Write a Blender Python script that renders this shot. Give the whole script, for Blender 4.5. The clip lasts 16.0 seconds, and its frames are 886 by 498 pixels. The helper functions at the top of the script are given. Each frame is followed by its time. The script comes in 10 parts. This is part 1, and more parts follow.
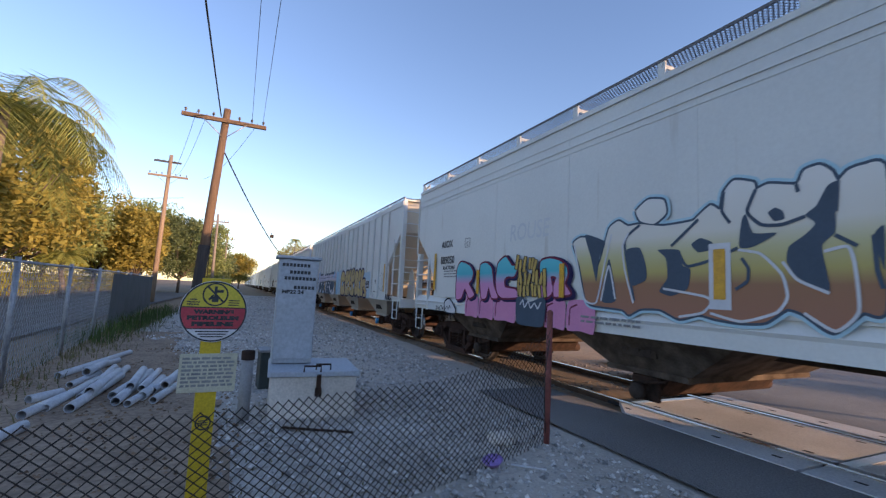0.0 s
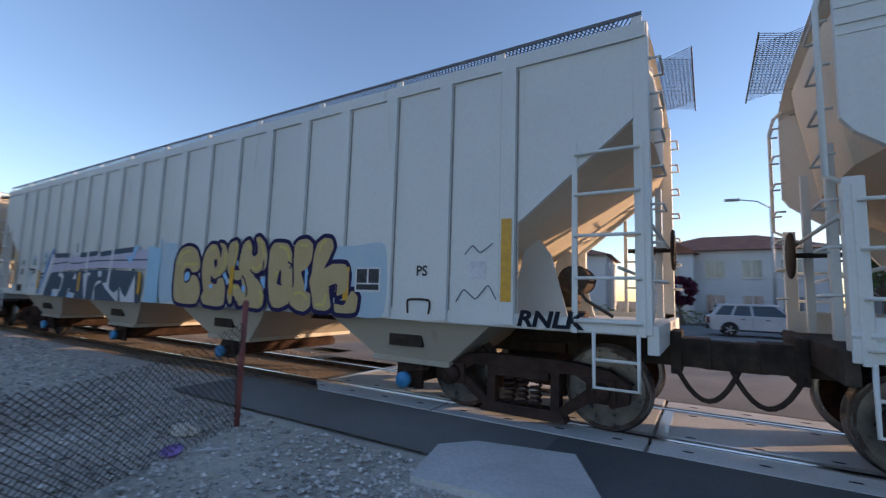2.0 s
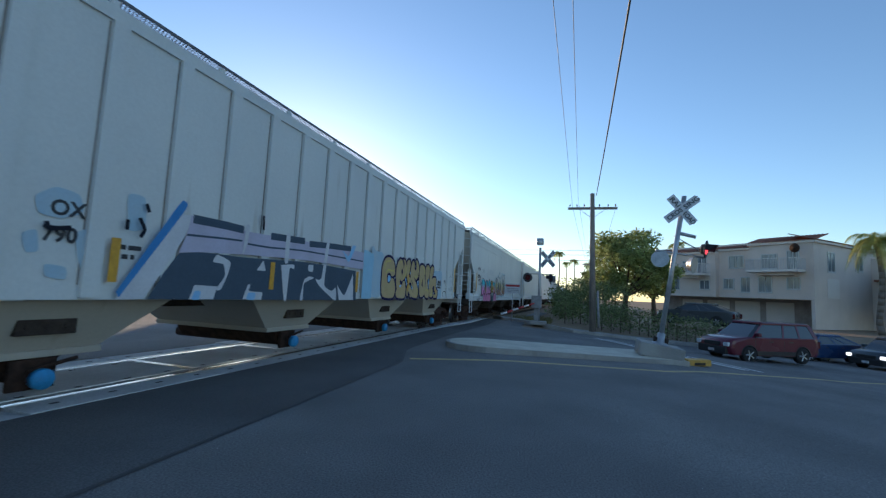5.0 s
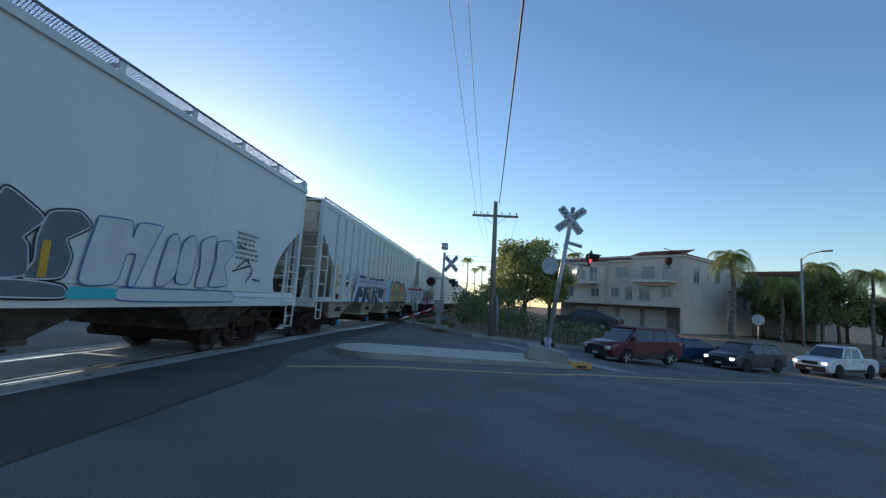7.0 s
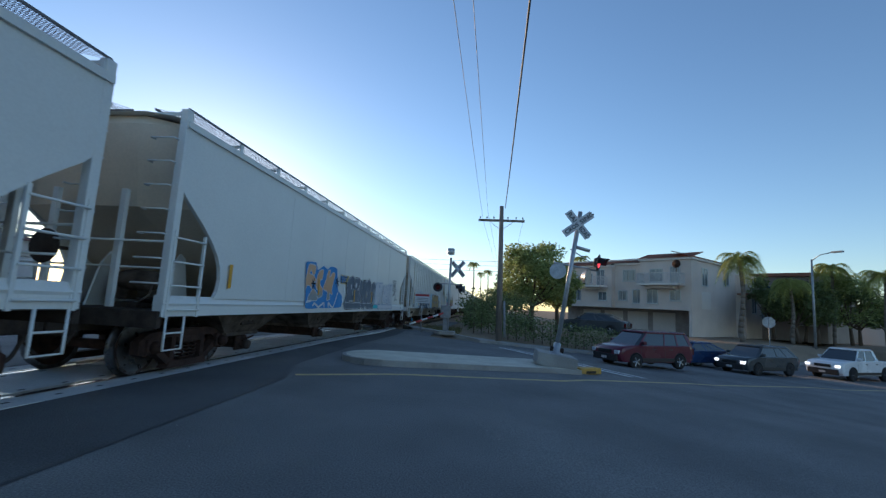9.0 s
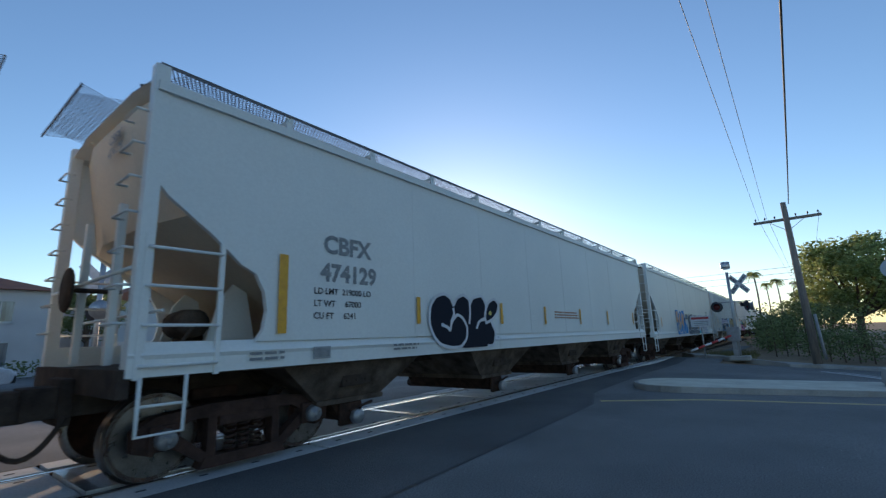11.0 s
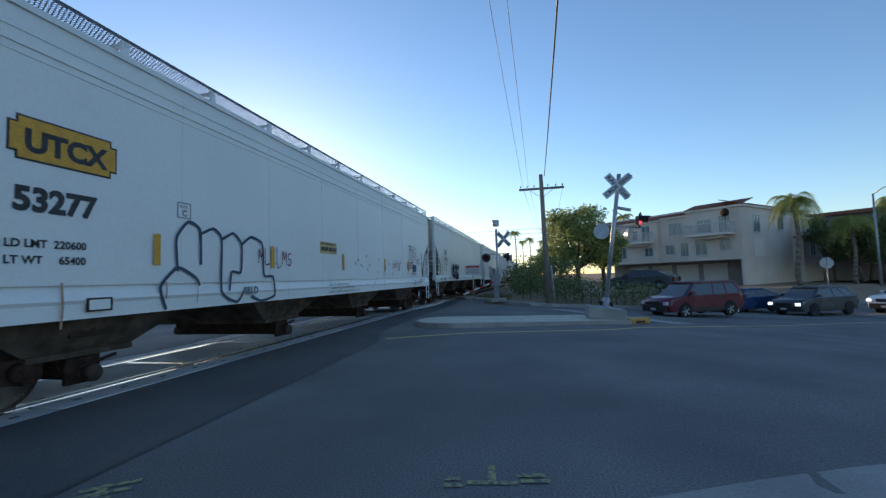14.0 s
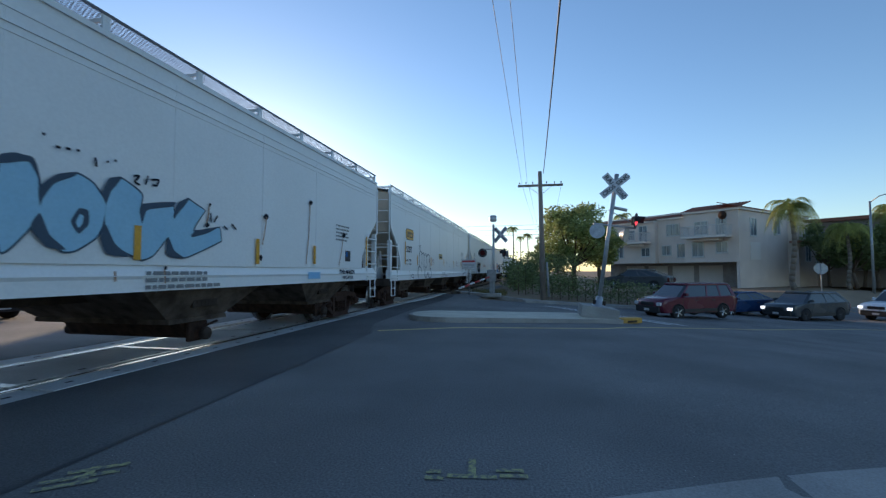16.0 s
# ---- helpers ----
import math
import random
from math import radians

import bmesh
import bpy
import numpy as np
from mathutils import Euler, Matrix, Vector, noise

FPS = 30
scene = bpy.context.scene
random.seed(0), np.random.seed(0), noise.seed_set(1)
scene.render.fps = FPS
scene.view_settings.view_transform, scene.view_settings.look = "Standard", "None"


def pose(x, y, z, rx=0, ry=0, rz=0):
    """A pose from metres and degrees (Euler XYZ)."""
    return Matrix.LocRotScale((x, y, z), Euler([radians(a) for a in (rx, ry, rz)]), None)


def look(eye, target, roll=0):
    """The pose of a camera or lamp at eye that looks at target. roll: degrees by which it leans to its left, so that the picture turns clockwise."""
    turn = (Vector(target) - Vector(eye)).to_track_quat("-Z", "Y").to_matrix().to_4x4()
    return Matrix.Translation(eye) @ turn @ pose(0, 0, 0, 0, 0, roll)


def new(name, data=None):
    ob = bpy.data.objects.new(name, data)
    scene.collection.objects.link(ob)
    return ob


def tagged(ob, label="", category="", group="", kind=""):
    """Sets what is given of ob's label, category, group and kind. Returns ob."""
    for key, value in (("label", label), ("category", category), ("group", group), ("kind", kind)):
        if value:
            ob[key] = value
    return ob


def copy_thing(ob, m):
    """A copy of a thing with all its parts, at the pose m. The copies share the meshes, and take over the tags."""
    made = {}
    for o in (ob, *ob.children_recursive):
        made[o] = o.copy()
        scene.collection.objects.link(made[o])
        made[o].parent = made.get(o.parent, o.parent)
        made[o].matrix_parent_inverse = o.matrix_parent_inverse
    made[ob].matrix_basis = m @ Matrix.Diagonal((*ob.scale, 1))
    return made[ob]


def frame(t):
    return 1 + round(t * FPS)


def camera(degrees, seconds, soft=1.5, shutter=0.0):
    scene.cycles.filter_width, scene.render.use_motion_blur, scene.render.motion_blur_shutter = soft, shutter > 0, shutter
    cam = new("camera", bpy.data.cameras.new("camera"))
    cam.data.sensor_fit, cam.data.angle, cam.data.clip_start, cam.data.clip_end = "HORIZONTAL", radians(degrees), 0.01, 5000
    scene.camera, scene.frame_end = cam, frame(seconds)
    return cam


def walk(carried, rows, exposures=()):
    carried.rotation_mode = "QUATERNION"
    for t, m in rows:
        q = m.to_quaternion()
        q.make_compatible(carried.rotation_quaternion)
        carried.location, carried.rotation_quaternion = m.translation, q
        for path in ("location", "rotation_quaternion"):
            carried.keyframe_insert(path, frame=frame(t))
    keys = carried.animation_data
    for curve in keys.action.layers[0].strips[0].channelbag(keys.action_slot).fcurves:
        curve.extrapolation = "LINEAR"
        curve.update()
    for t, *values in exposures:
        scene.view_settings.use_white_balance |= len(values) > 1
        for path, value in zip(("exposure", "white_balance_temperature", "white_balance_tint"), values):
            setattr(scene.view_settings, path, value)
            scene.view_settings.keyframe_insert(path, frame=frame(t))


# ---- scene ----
from mathutils import geometry

# ---- camera and its way ----
cam = camera(90.49, 16.0, soft=1.3, shutter=0.1)

# seconds, place of the eye, heading to the left of +y, tilt up, lean (degrees)
WAY = [
    (0, -0.587, 0.448, 1.425, 65.25, 5.75, 2.87),
    (0.5, -0.367, 0.461, 1.405, 64.82, 6.15, 2.74),
    (1, -0.143, 0.466, 1.393, 60.90, 6.33, 2.68),
    (1.5, -0.073, 0.377, 1.400, 52.95, 6.58, 2.71),
    (1.8, -0.005, 0.311, 1.452, 43.04, 6.13, 2.01),
    (2, 0.068, 0.352, 1.426, 31.12, 6.04, 1.75),
    (2.2, 0.221, 0.467, 1.415, 17.09, 5.66, 1.78),
    (2.4, 0.500, 0.599, 1.392, 2.37, 5.23, 1.03),
    (2.5, 0.817, 0.547, 1.416, -2.94, 4.93, 0.54),
    (2.8, 0.909, 0.479, 1.436, -26.67, 4.24, 0.58),
    (3, 1.004, 0.365, 1.407, -39.09, 4.42, -0.06),
    (3.2, 1.106, 0.213, 1.451, -49.03, 3.81, -0.57),
    (3.5, 1.224, 0.098, 1.384, -61.19, 3.75, -1.32),
    (4, 1.359, 0.081, 1.422, -72.37, 3.46, -0.59),
    (4.5, 1.365, 0.106, 1.423, -73.79, 4.59, 1.36),
    (5, 1.410, 0.132, 1.371, -72.60, 5.53, 2.85),
    (5.2, 1.525, 0.070, 1.411, -72.10, 5.44, 3.17),
    (7.5, 1.89, -0.30, 1.38, -86.55, 7.25, 3.62),
    (8, 1.89, -0.36, 1.425, -87.15, 7.52, 3.42),
    (8.2, 1.91, -0.36, 1.415, -86.95, 7.66, 3.42),
    (10.3, 1.604, 0.150, 1.425, -61.85, 9.20, -1.04),
    (10.5, 1.404, 0.090, 1.421, -56.90, 10.65, -2.09),
    (11, 0.466, 0.020, 1.377, -52.22, 11.46, -2.13),
    (11.5, 0.455, 0.028, 1.411, -47.89, 11.80, -1.14),
    (12, 0.417, 0.075, 1.431, -40.87, 10.52, -0.02),
    (12.5, 0.302, -0.019, 1.432, -40.91, 8.40, 0.31),
    (13, 0.325, -0.133, 1.364, -52.12, 7.50, -1.31),
    (13.5, 0.506, 0.080, 1.287, -68.16, 5.36, -1.49),
    (14, 0.514, 0.017, 1.293, -78.07, 3.79, -1.84),
    (14.5, 0.501, -0.043, 1.354, -81.72, 2.59, -1.44),
    (15, 0.526, 0.004, 1.302, -83.41, 2.56, -1.18),
    (15.5, 0.507, -0.002, 1.294, -82.81, 2.56, -0.59),
    (16, 0.479, -0.054, 1.323, -78.33, 2.88, 0.01),
]


def aim(x, y, z, heading, tilt, lean):
    h, p = radians(heading), radians(tilt)
    return look((x, y, z), (x - math.sin(h) * math.cos(p), y + math.cos(h) * math.cos(p), z + math.sin(p)), lean)


walk(cam, [(r[0], aim(*r[1:])) for r in WAY], exposures=[(0, 1.07, 6050, 28), (1.2, 1.0, 6050, 26), (2.0, 0.88, 6000, 24), (2.5, 1.7, 7000, 24), (3.0, 1.6, 6600, 24), (3.5, 1.2, 5900, 16), (4.5, 0.70, 5500, 12), (8, 0.42, 5480, 13), (12, 0.42, 5500, 13), (14, 0.50, 5480, 13), (16, 0.48, 5480, 13)])

# ---- light ----
SUN_EL, SUN_AZ = radians(9.0), radians(54.0)   # height, and turn from +y towards +x
world = bpy.data.worlds.new("sky")
scene.world = world
world.use_nodes = True
wn = world.node_tree.nodes
sky = wn.new("ShaderNodeTexSky")
sky.sky_type = "NISHITA"
sky.sun_disc = False
sky.sun_elevation, sky.sun_rotation = SUN_EL, SUN_AZ
sky.air_density, sky.dust_density, sky.ozone_density = 1.0, 0.22, 1.7
world.node_tree.links.new(sky.outputs["Color"], wn["Background"].inputs["Color"])
wn["Background"].inputs["Strength"].default_value = 0.15
sun_data = bpy.data.lights.new("sun", "SUN")
sun_data.energy, sun_data.angle, sun_data.color = 3.6, radians(0.53), (1.0, 0.66, 0.34)
sun_dir = Vector((math.sin(SUN_AZ) * math.cos(SUN_EL), math.cos(SUN_AZ) * math.cos(SUN_EL), math.sin(SUN_EL)))
new("sun", sun_data).matrix_world = look(sun_dir * 200, (0, 0, 0))


# ---- materials ----
def material(name, base, second=None, rough=0.6, metal=0.0, scale=6.0, fine=60.0, mix=0.5, bump=0.15, spec=0.4, stretch=(1, 1, 1), per_piece=0.0, emit=None, dirt=None, dirt_at=0.6, grain_amount=0.3):
    """A surface with stains at one scale and grain at another."""
    m = bpy.data.materials.new(name)
    m.use_nodes = True
    t = m.node_tree
    n, l = t.nodes, t.links
    b = n["Principled BSDF"]
    b.inputs["Roughness"].default_value = rough
    b.inputs["Metallic"].default_value = metal
    b.inputs["Specular IOR Level"].default_value = spec
    co = n.new("ShaderNodeTexCoord")
    mp = n.new("ShaderNodeMapping")
    mp.inputs["Scale"].default_value = stretch
    l.new(co.outputs["Object"], mp.inputs["Vector"])
    big = n.new("ShaderNodeTexNoise")
    big.inputs["Scale"].default_value, big.inputs["Detail"].default_value = scale, 5.0
    l.new(mp.outputs["Vector"], big.inputs["Vector"])
    small = n.new("ShaderNodeTexNoise")
    small.inputs["Scale"].default_value, small.inputs["Detail"].default_value = fine, 3.0
    l.new(mp.outputs["Vector"], small.inputs["Vector"])
    second = second or tuple(c * 0.72 for c in base)
    ramp = n.new("ShaderNodeValToRGB")
    ramp.color_ramp.elements[0].position, ramp.color_ramp.elements[1].position = 0.5 - mix * 0.35, 0.5 + mix * 0.35
    ramp.color_ramp.elements[0].color, ramp.color_ramp.elements[1].color = (*second, 1), (*base, 1)
    l.new(big.outputs["Fac"], ramp.inputs["Fac"])
    grain = n.new("ShaderNodeMixRGB")
    grain.blend_type = "MULTIPLY"
    grain.inputs["Fac"].default_value = grain_amount
    l.new(ramp.outputs["Color"], grain.inputs["Color1"])
    tone = n.new("ShaderNodeValToRGB")
    tone.color_ramp.elements[0].position, tone.color_ramp.elements[1].position = 0.3, 0.7
    tone.color_ramp.elements[0].color, tone.color_ramp.elements[1].color = (0.45, 0.45, 0.45, 1), (1.25, 1.25, 1.25, 1)
    l.new(small.outputs["Fac"], tone.inputs["Fac"])
    l.new(tone.outputs["Color"], grain.inputs["Color2"])
    out = grain.outputs["Color"]
    if dirt:
        streak = n.new("ShaderNodeTexNoise")
        sm = n.new("ShaderNodeMapping")
        sm.inputs["Scale"].default_value = (2.2, 2.2, 0.22)
        l.new(co.outputs["Object"], sm.inputs["Vector"])
        l.new(sm.outputs["Vector"], streak.inputs["Vector"])
        streak.inputs["Scale"].default_value, streak.inputs["Detail"].default_value = 1.6, 7.0
        sr = n.new("ShaderNodeValToRGB")
        sr.color_ramp.elements[0].position, sr.color_ramp.elements[1].position = dirt_at, dirt_at + 0.22
        sr.color_ramp.elements[0].color, sr.color_ramp.elements[1].color = (0, 0, 0, 1), (0.8, 0.8, 0.8, 1)
        l.new(streak.outputs["Fac"], sr.inputs["Fac"])
        dm = n.new("ShaderNodeMixRGB")
        dm.inputs["Color2"].default_value = (*dirt, 1)
        l.new(sr.outputs["Color"], dm.inputs["Fac"])
        l.new(out, dm.inputs["Color1"])
        out = dm.outputs["Color"]
    if per_piece:
        info = n.new("ShaderNodeObjectInfo")
        geo = n.new("ShaderNodeNewGeometry")
        add = n.new("ShaderNodeMath")
        add.operation = "ADD"
        l.new(info.outputs["Random"], add.inputs[0])
        l.new(geo.outputs["Random Per Island"], add.inputs[1])
        fr = n.new("ShaderNodeMath")
        fr.operation = "FRACT"
        l.new(add.outputs[0], fr.inputs[0])
        mr = n.new("ShaderNodeMapRange")
        mr.inputs["To Min"].default_value, mr.inputs["To Max"].default_value = 1 - per_piece, 1 + per_piece
        l.new(fr.outputs[0], mr.inputs["Value"])
        pm = n.new("ShaderNodeVectorMath")
        pm.operation = "SCALE"
        l.new(out, pm.inputs[0])
        l.new(mr.outputs["Result"], pm.inputs["Scale"])
        out = pm.outputs["Vector"]
    l.new(out, b.inputs["Base Color"])
    rr = n.new("ShaderNodeMapRange")
    rr.inputs["To Min"].default_value, rr.inputs["To Max"].default_value = max(rough - 0.12, 0.03), min(rough + 0.12, 1)
    l.new(big.outputs["Fac"], rr.inputs["Value"])
    l.new(rr.outputs["Result"], b.inputs["Roughness"])
    if bump:
        bp = n.new("ShaderNodeBump")
        bp.inputs["Strength"].default_value, bp.inputs["Distance"].default_value = bump, 0.02
        l.new(small.outputs["Fac"], bp.inputs["Height"])
        l.new(bp.outputs["Normal"], b.inputs["Normal"])
    if emit:
        b.inputs["Emission Color"].default_value, b.inputs["Emission Strength"].default_value = (*emit[:3], 1), emit[3]
    return m


ASPHALT = material("asphalt", (0.245, 0.24, 0.232), (0.155, 0.152, 0.148), 0.85, scale=0.45, fine=55, mix=0.55, bump=0.8, spec=0.25, grain_amount=0.6)
ASPHALT_NEW = material("newer_asphalt", (0.155, 0.155, 0.153), (0.105, 0.105, 0.105), 0.9, scale=0.5, fine=60, mix=0.5, bump=0.7, spec=0.18, grain_amount=0.5)
ASPHALT_OLD = material("worn_asphalt", (0.21, 0.207, 0.20), (0.16, 0.157, 0.152), 0.9, scale=0.7, fine=50, bump=0.6, spec=0.2)
APRON = material("apron_concrete", (0.42, 0.405, 0.38), (0.31, 0.30, 0.28), 0.9, scale=0.9, fine=60, bump=0.5, spec=0.2)
CONCRETE = material("concrete", (0.68, 0.68, 0.67), (0.52, 0.52, 0.51), 0.85, scale=1.2, fine=45, bump=0.25, per_piece=0.1)
KERB = material("kerb_concrete", (0.40, 0.39, 0.36), (0.28, 0.27, 0.25), 0.85, scale=1.5, fine=40, bump=0.3)
DIRT = material("gravel_dirt", (0.58, 0.53, 0.46), (0.40, 0.355, 0.30), 0.95, scale=0.6, fine=22, mix=0.8, bump=0.9, spec=0.15)
EARTH = material("dry_earth", (0.38, 0.29, 0.20), (0.21, 0.16, 0.11), 0.95, scale=0.35, fine=14, mix=0.8, bump=0.9, spec=0.12)
STONE = material("gravel_stone", (0.64, 0.61, 0.57), (0.38, 0.36, 0.335), 0.9, scale=20, fine=90, per_piece=0.5, bump=0.3)
LITTER = material("dry_litter", (0.30, 0.19, 0.11), (0.16, 0.10, 0.06), 0.9, scale=14, fine=60, per_piece=0.5)
LITTER_EARTH = material("brown_earth", (0.44, 0.33, 0.235), (0.24, 0.175, 0.125), 0.95, scale=1.6, fine=18, mix=0.8, bump=0.9, spec=0.12, grain_amount=0.6)
BALLAST = material("ballast", (0.22, 0.20, 0.185), (0.12, 0.11, 0.10), 0.95, scale=10, fine=40, per_piece=0.45, bump=0.4)
TIE = material("tie_wood", (0.10, 0.075, 0.055), (0.05, 0.04, 0.032), 0.9, scale=3, fine=40, stretch=(6, 1, 6), bump=0.5, per_piece=0.2)
RAIL = material("rail_steel", (0.16, 0.11, 0.08), (0.09, 0.06, 0.045), 0.6, 0.6, scale=8)
RAIL_TOP = material("polished_rail", (0.62, 0.62, 0.63), (0.5, 0.5, 0.5), 0.22, 1.0, scale=4, bump=0.03)
PANEL_EDGE = material("panel_edge_steel", (0.62, 0.62, 0.62), (0.48, 0.47, 0.45), 0.35, 0.75, scale=6, fine=50, bump=0.05)
FLANGE = material("flangeway_rubber", (0.03, 0.03, 0.032), None, 0.8, scale=5)
WHITE_LINE = material("road_paint", (0.76, 0.76, 0.74), (0.55, 0.55, 0.53), 0.7, scale=5, fine=60)
YELLOW_LINE = material("yellow_road_paint", (0.66, 0.50, 0.22), (0.44, 0.36, 0.20), 0.75, scale=4, fine=60)
MARK = material("spray_marking", (0.46, 0.44, 0.20), (0.20, 0.20, 0.18), 0.9, scale=22, fine=120, mix=0.25, grain_amount=0.7)
CRACK = material("sealed_crack", (0.075, 0.075, 0.078), None, 0.6, scale=4)

GREY_CAR = material("grey_car_paint", (0.73, 0.74, 0.71), (0.63, 0.64, 0.62), 0.5, scale=0.35, fine=30, bump=0.04, dirt=(0.30, 0.235, 0.15), dirt_at=0.66, grain_amount=0.08)
PALE_CAR = material("pale_car_paint", (0.76, 0.77, 0.74), (0.67, 0.68, 0.66), 0.45, scale=0.3, fine=30, bump=0.04, dirt=(0.36, 0.33, 0.27), dirt_at=0.72, grain_amount=0.08)
WHITE_CAR = material("white_car_paint", (0.86, 0.87, 0.86), (0.78, 0.79, 0.78), 0.42, scale=0.3, fine=30, bump=0.04, dirt=(0.40, 0.32, 0.24), dirt_at=0.74, grain_amount=0.08)
TAN_CAR = material("tan_car_paint", (0.52, 0.47, 0.38), (0.43, 0.39, 0.32), 0.5, scale=0.3, fine=30, bump=0.04, dirt=(0.28, 0.2, 0.13), dirt_at=0.66, grain_amount=0.08)
# the tan is low sunlight put into the paint; the brown streaks are dirt
END_SUN_TINT = material("sun_tinted_end_paint", (0.74, 0.655, 0.52), (0.62, 0.53, 0.40), 0.6, scale=0.9, fine=25, mix=0.9, bump=0.06, dirt=(0.40, 0.25, 0.14), dirt_at=0.7, grain_amount=0.12)
UNDER = material("underframe_grime", (0.085, 0.066, 0.053), (0.045, 0.035, 0.03), 0.9, spec=0.12, scale=5, fine=50, bump=0.3)
TRUCK_STEEL = material("truck_casting", (0.085, 0.052, 0.042), (0.042, 0.028, 0.024), 0.9, spec=0.1, scale=6, fine=60, bump=0.35)
WHEEL_FACE = material("wheel_rust", (0.11, 0.058, 0.043), (0.055, 0.034, 0.028), 0.9, spec=0.1, scale=7, fine=50)
TREAD = material("wheel_tread", (0.35, 0.34, 0.33), None, 0.3, 0.9, scale=8, bump=0.05)
RUST = material("rusty_steel", (0.075, 0.045, 0.033), (0.03, 0.022, 0.018), 0.95, spec=0.08, scale=7, fine=50, bump=0.4)
OUTLET = material("outlet_steel", (0.15, 0.12, 0.095), (0.06, 0.045, 0.036), 0.95, spec=0.08, scale=4, fine=40, bump=0.25)
GALV = material("galvanised_steel", (0.42, 0.43, 0.44), (0.30, 0.31, 0.32), 0.5, 0.55, scale=9, fine=60, bump=0.08)
BLUE_CAP = material("blue_cap", (0.07, 0.34, 0.66), (0.05, 0.25, 0.5), 0.5, scale=9)
GRATE = material("grating_steel", (0.20, 0.20, 0.21), (0.13, 0.13, 0.14), 0.7, 0.2, scale=9)
REFLECT = material("yellow_reflector", (0.75, 0.40, 0.03), (0.62, 0.32, 0.03), 0.4, scale=12, bump=0.02)
BLACK_PAINT = material("black_paint", (0.03, 0.032, 0.036), (0.06, 0.06, 0.065), 0.6, scale=14)
GREY_PAINT = material("faded_lettering", (0.20, 0.21, 0.22), (0.3, 0.3, 0.3), 0.6, scale=14)
WHITE_PAINT = material("white_paint", (0.74, 0.75, 0.76), (0.6, 0.6, 0.62), 0.6, scale=10, bump=0.03)


def spray(name, c, c2=None):
    return material(name, c, c2 or tuple(v * 0.8 for v in c), 0.8, spec=0.12, scale=2.5, fine=30, mix=0.9, bump=0.02, grain_amount=0.1)


S_NAVY, S_CREAM, S_YELLOW = spray("navy_spray", (0.035, 0.028, 0.085)), spray("cream_spray", (0.56, 0.43, 0.24), (0.50, 0.36, 0.17)), spray("lemon_spray", (0.66, 0.58, 0.16), (0.58, 0.45, 0.16))
S_SKY, S_PINK, S_TEAL = spray("sky_blue_spray", (0.26, 0.52, 0.82), (0.40, 0.60, 0.78)), spray("pink_spray", (0.70, 0.30, 0.47), (0.62, 0.24, 0.42)), spray("teal_spray", (0.08, 0.48, 0.55), (0.16, 0.58, 0.62))
S_WHITE, S_BLACK, S_PLUM = spray("white_spray", (0.72, 0.72, 0.74)), spray("black_spray", (0.022, 0.024, 0.035)), spray("dark_red_spray", (0.20, 0.04, 0.07))
S_BROWN, S_OCHRE, S_LILAC = spray("brown_spray", (0.34, 0.17, 0.10), (0.42, 0.22, 0.14)), spray("ochre_spray", (0.55, 0.44, 0.13), (0.62, 0.5, 0.2)), spray("lilac_spray", (0.60, 0.56, 0.68))
S_BLUE, S_GREYB, S_ORANGE = spray("blue_spray", (0.05, 0.16, 0.42)), spray("slate_spray", (0.12, 0.14, 0.17), (0.2, 0.22, 0.25)), spray("apricot_spray", (0.62, 0.36, 0.20))
# uneven dark tone that stands for the shaded flanks of the ribs
RIB_SHADE = material("rib_side_shade", (0.22, 0.19, 0.16), (0.42, 0.40, 0.37), 0.85, scale=2.2, fine=30, mix=0.7, bump=0.05)


def fading(name, stops):
    """Spray colours that pass into one another with height on the car: (metres, colour)."""
    m = spray(name, stops[0][1])
    t = m.node_tree
    co, sep, ramp = t.nodes.new("ShaderNodeTexCoord"), t.nodes.new("ShaderNodeSeparateXYZ"), t.nodes.new("ShaderNodeValToRGB")
    mr = t.nodes.new("ShaderNodeMapRange")
    z0, z1 = stops[0][0], stops[-1][0]
    mr.inputs["From Min"].default_value, mr.inputs["From Max"].default_value = z0, z1
    t.links.new(co.outputs["Object"], sep.inputs[0])
    t.links.new(sep.outputs["Z"], mr.inputs["Value"])
    t.links.new(mr.outputs["Result"], ramp.inputs["Fac"])
    for k, (z, c) in enumerate(stops):
        u = (z - z0) / (z1 - z0)
        e = ramp.color_ramp.elements[0] if k == 0 else ramp.color_ramp.elements[-1] if k == len(stops) - 1 else ramp.color_ramp.elements.new(u)
        e.position, e.color = u, (*c, 1)
    t.links.new(ramp.outputs["Color"], t.nodes["Principled BSDF"].inputs["Base Color"])
    return m


S_FADE = fading("brown_to_white_spray", [(1.2, (0.40, 0.19, 0.13)), (1.65, (0.36, 0.19, 0.11)), (1.8, (0.52, 0.43, 0.16)), (2.0, (0.58, 0.54, 0.30)), (2.2, (0.72, 0.68, 0.60)), (2.6, (0.76, 0.74, 0.70))])
S_CANDY = fading("pink_to_teal_spray", [(1.3, (0.72, 0.30, 0.50)), (1.65, (0.66, 0.30, 0.50)), (1.85, (0.10, 0.48, 0.56)), (2.2, (0.16, 0.60, 0.66))])
S_SUNSET = fading("grey_to_apricot_spray", [(1.1, (0.30, 0.32, 0.33)), (1.5, (0.32, 0.33, 0.32)), (1.7, (0.60, 0.37, 0.22)), (2.5, (0.66, 0.44, 0.28))])
S_BLUEISH, S_POWDER = spray("cobalt_spray", (0.07, 0.22, 0.52), (0.11, 0.30, 0.60)), spray("powder_blue_spray", (0.40, 0.62, 0.76), (0.34, 0.56, 0.72))
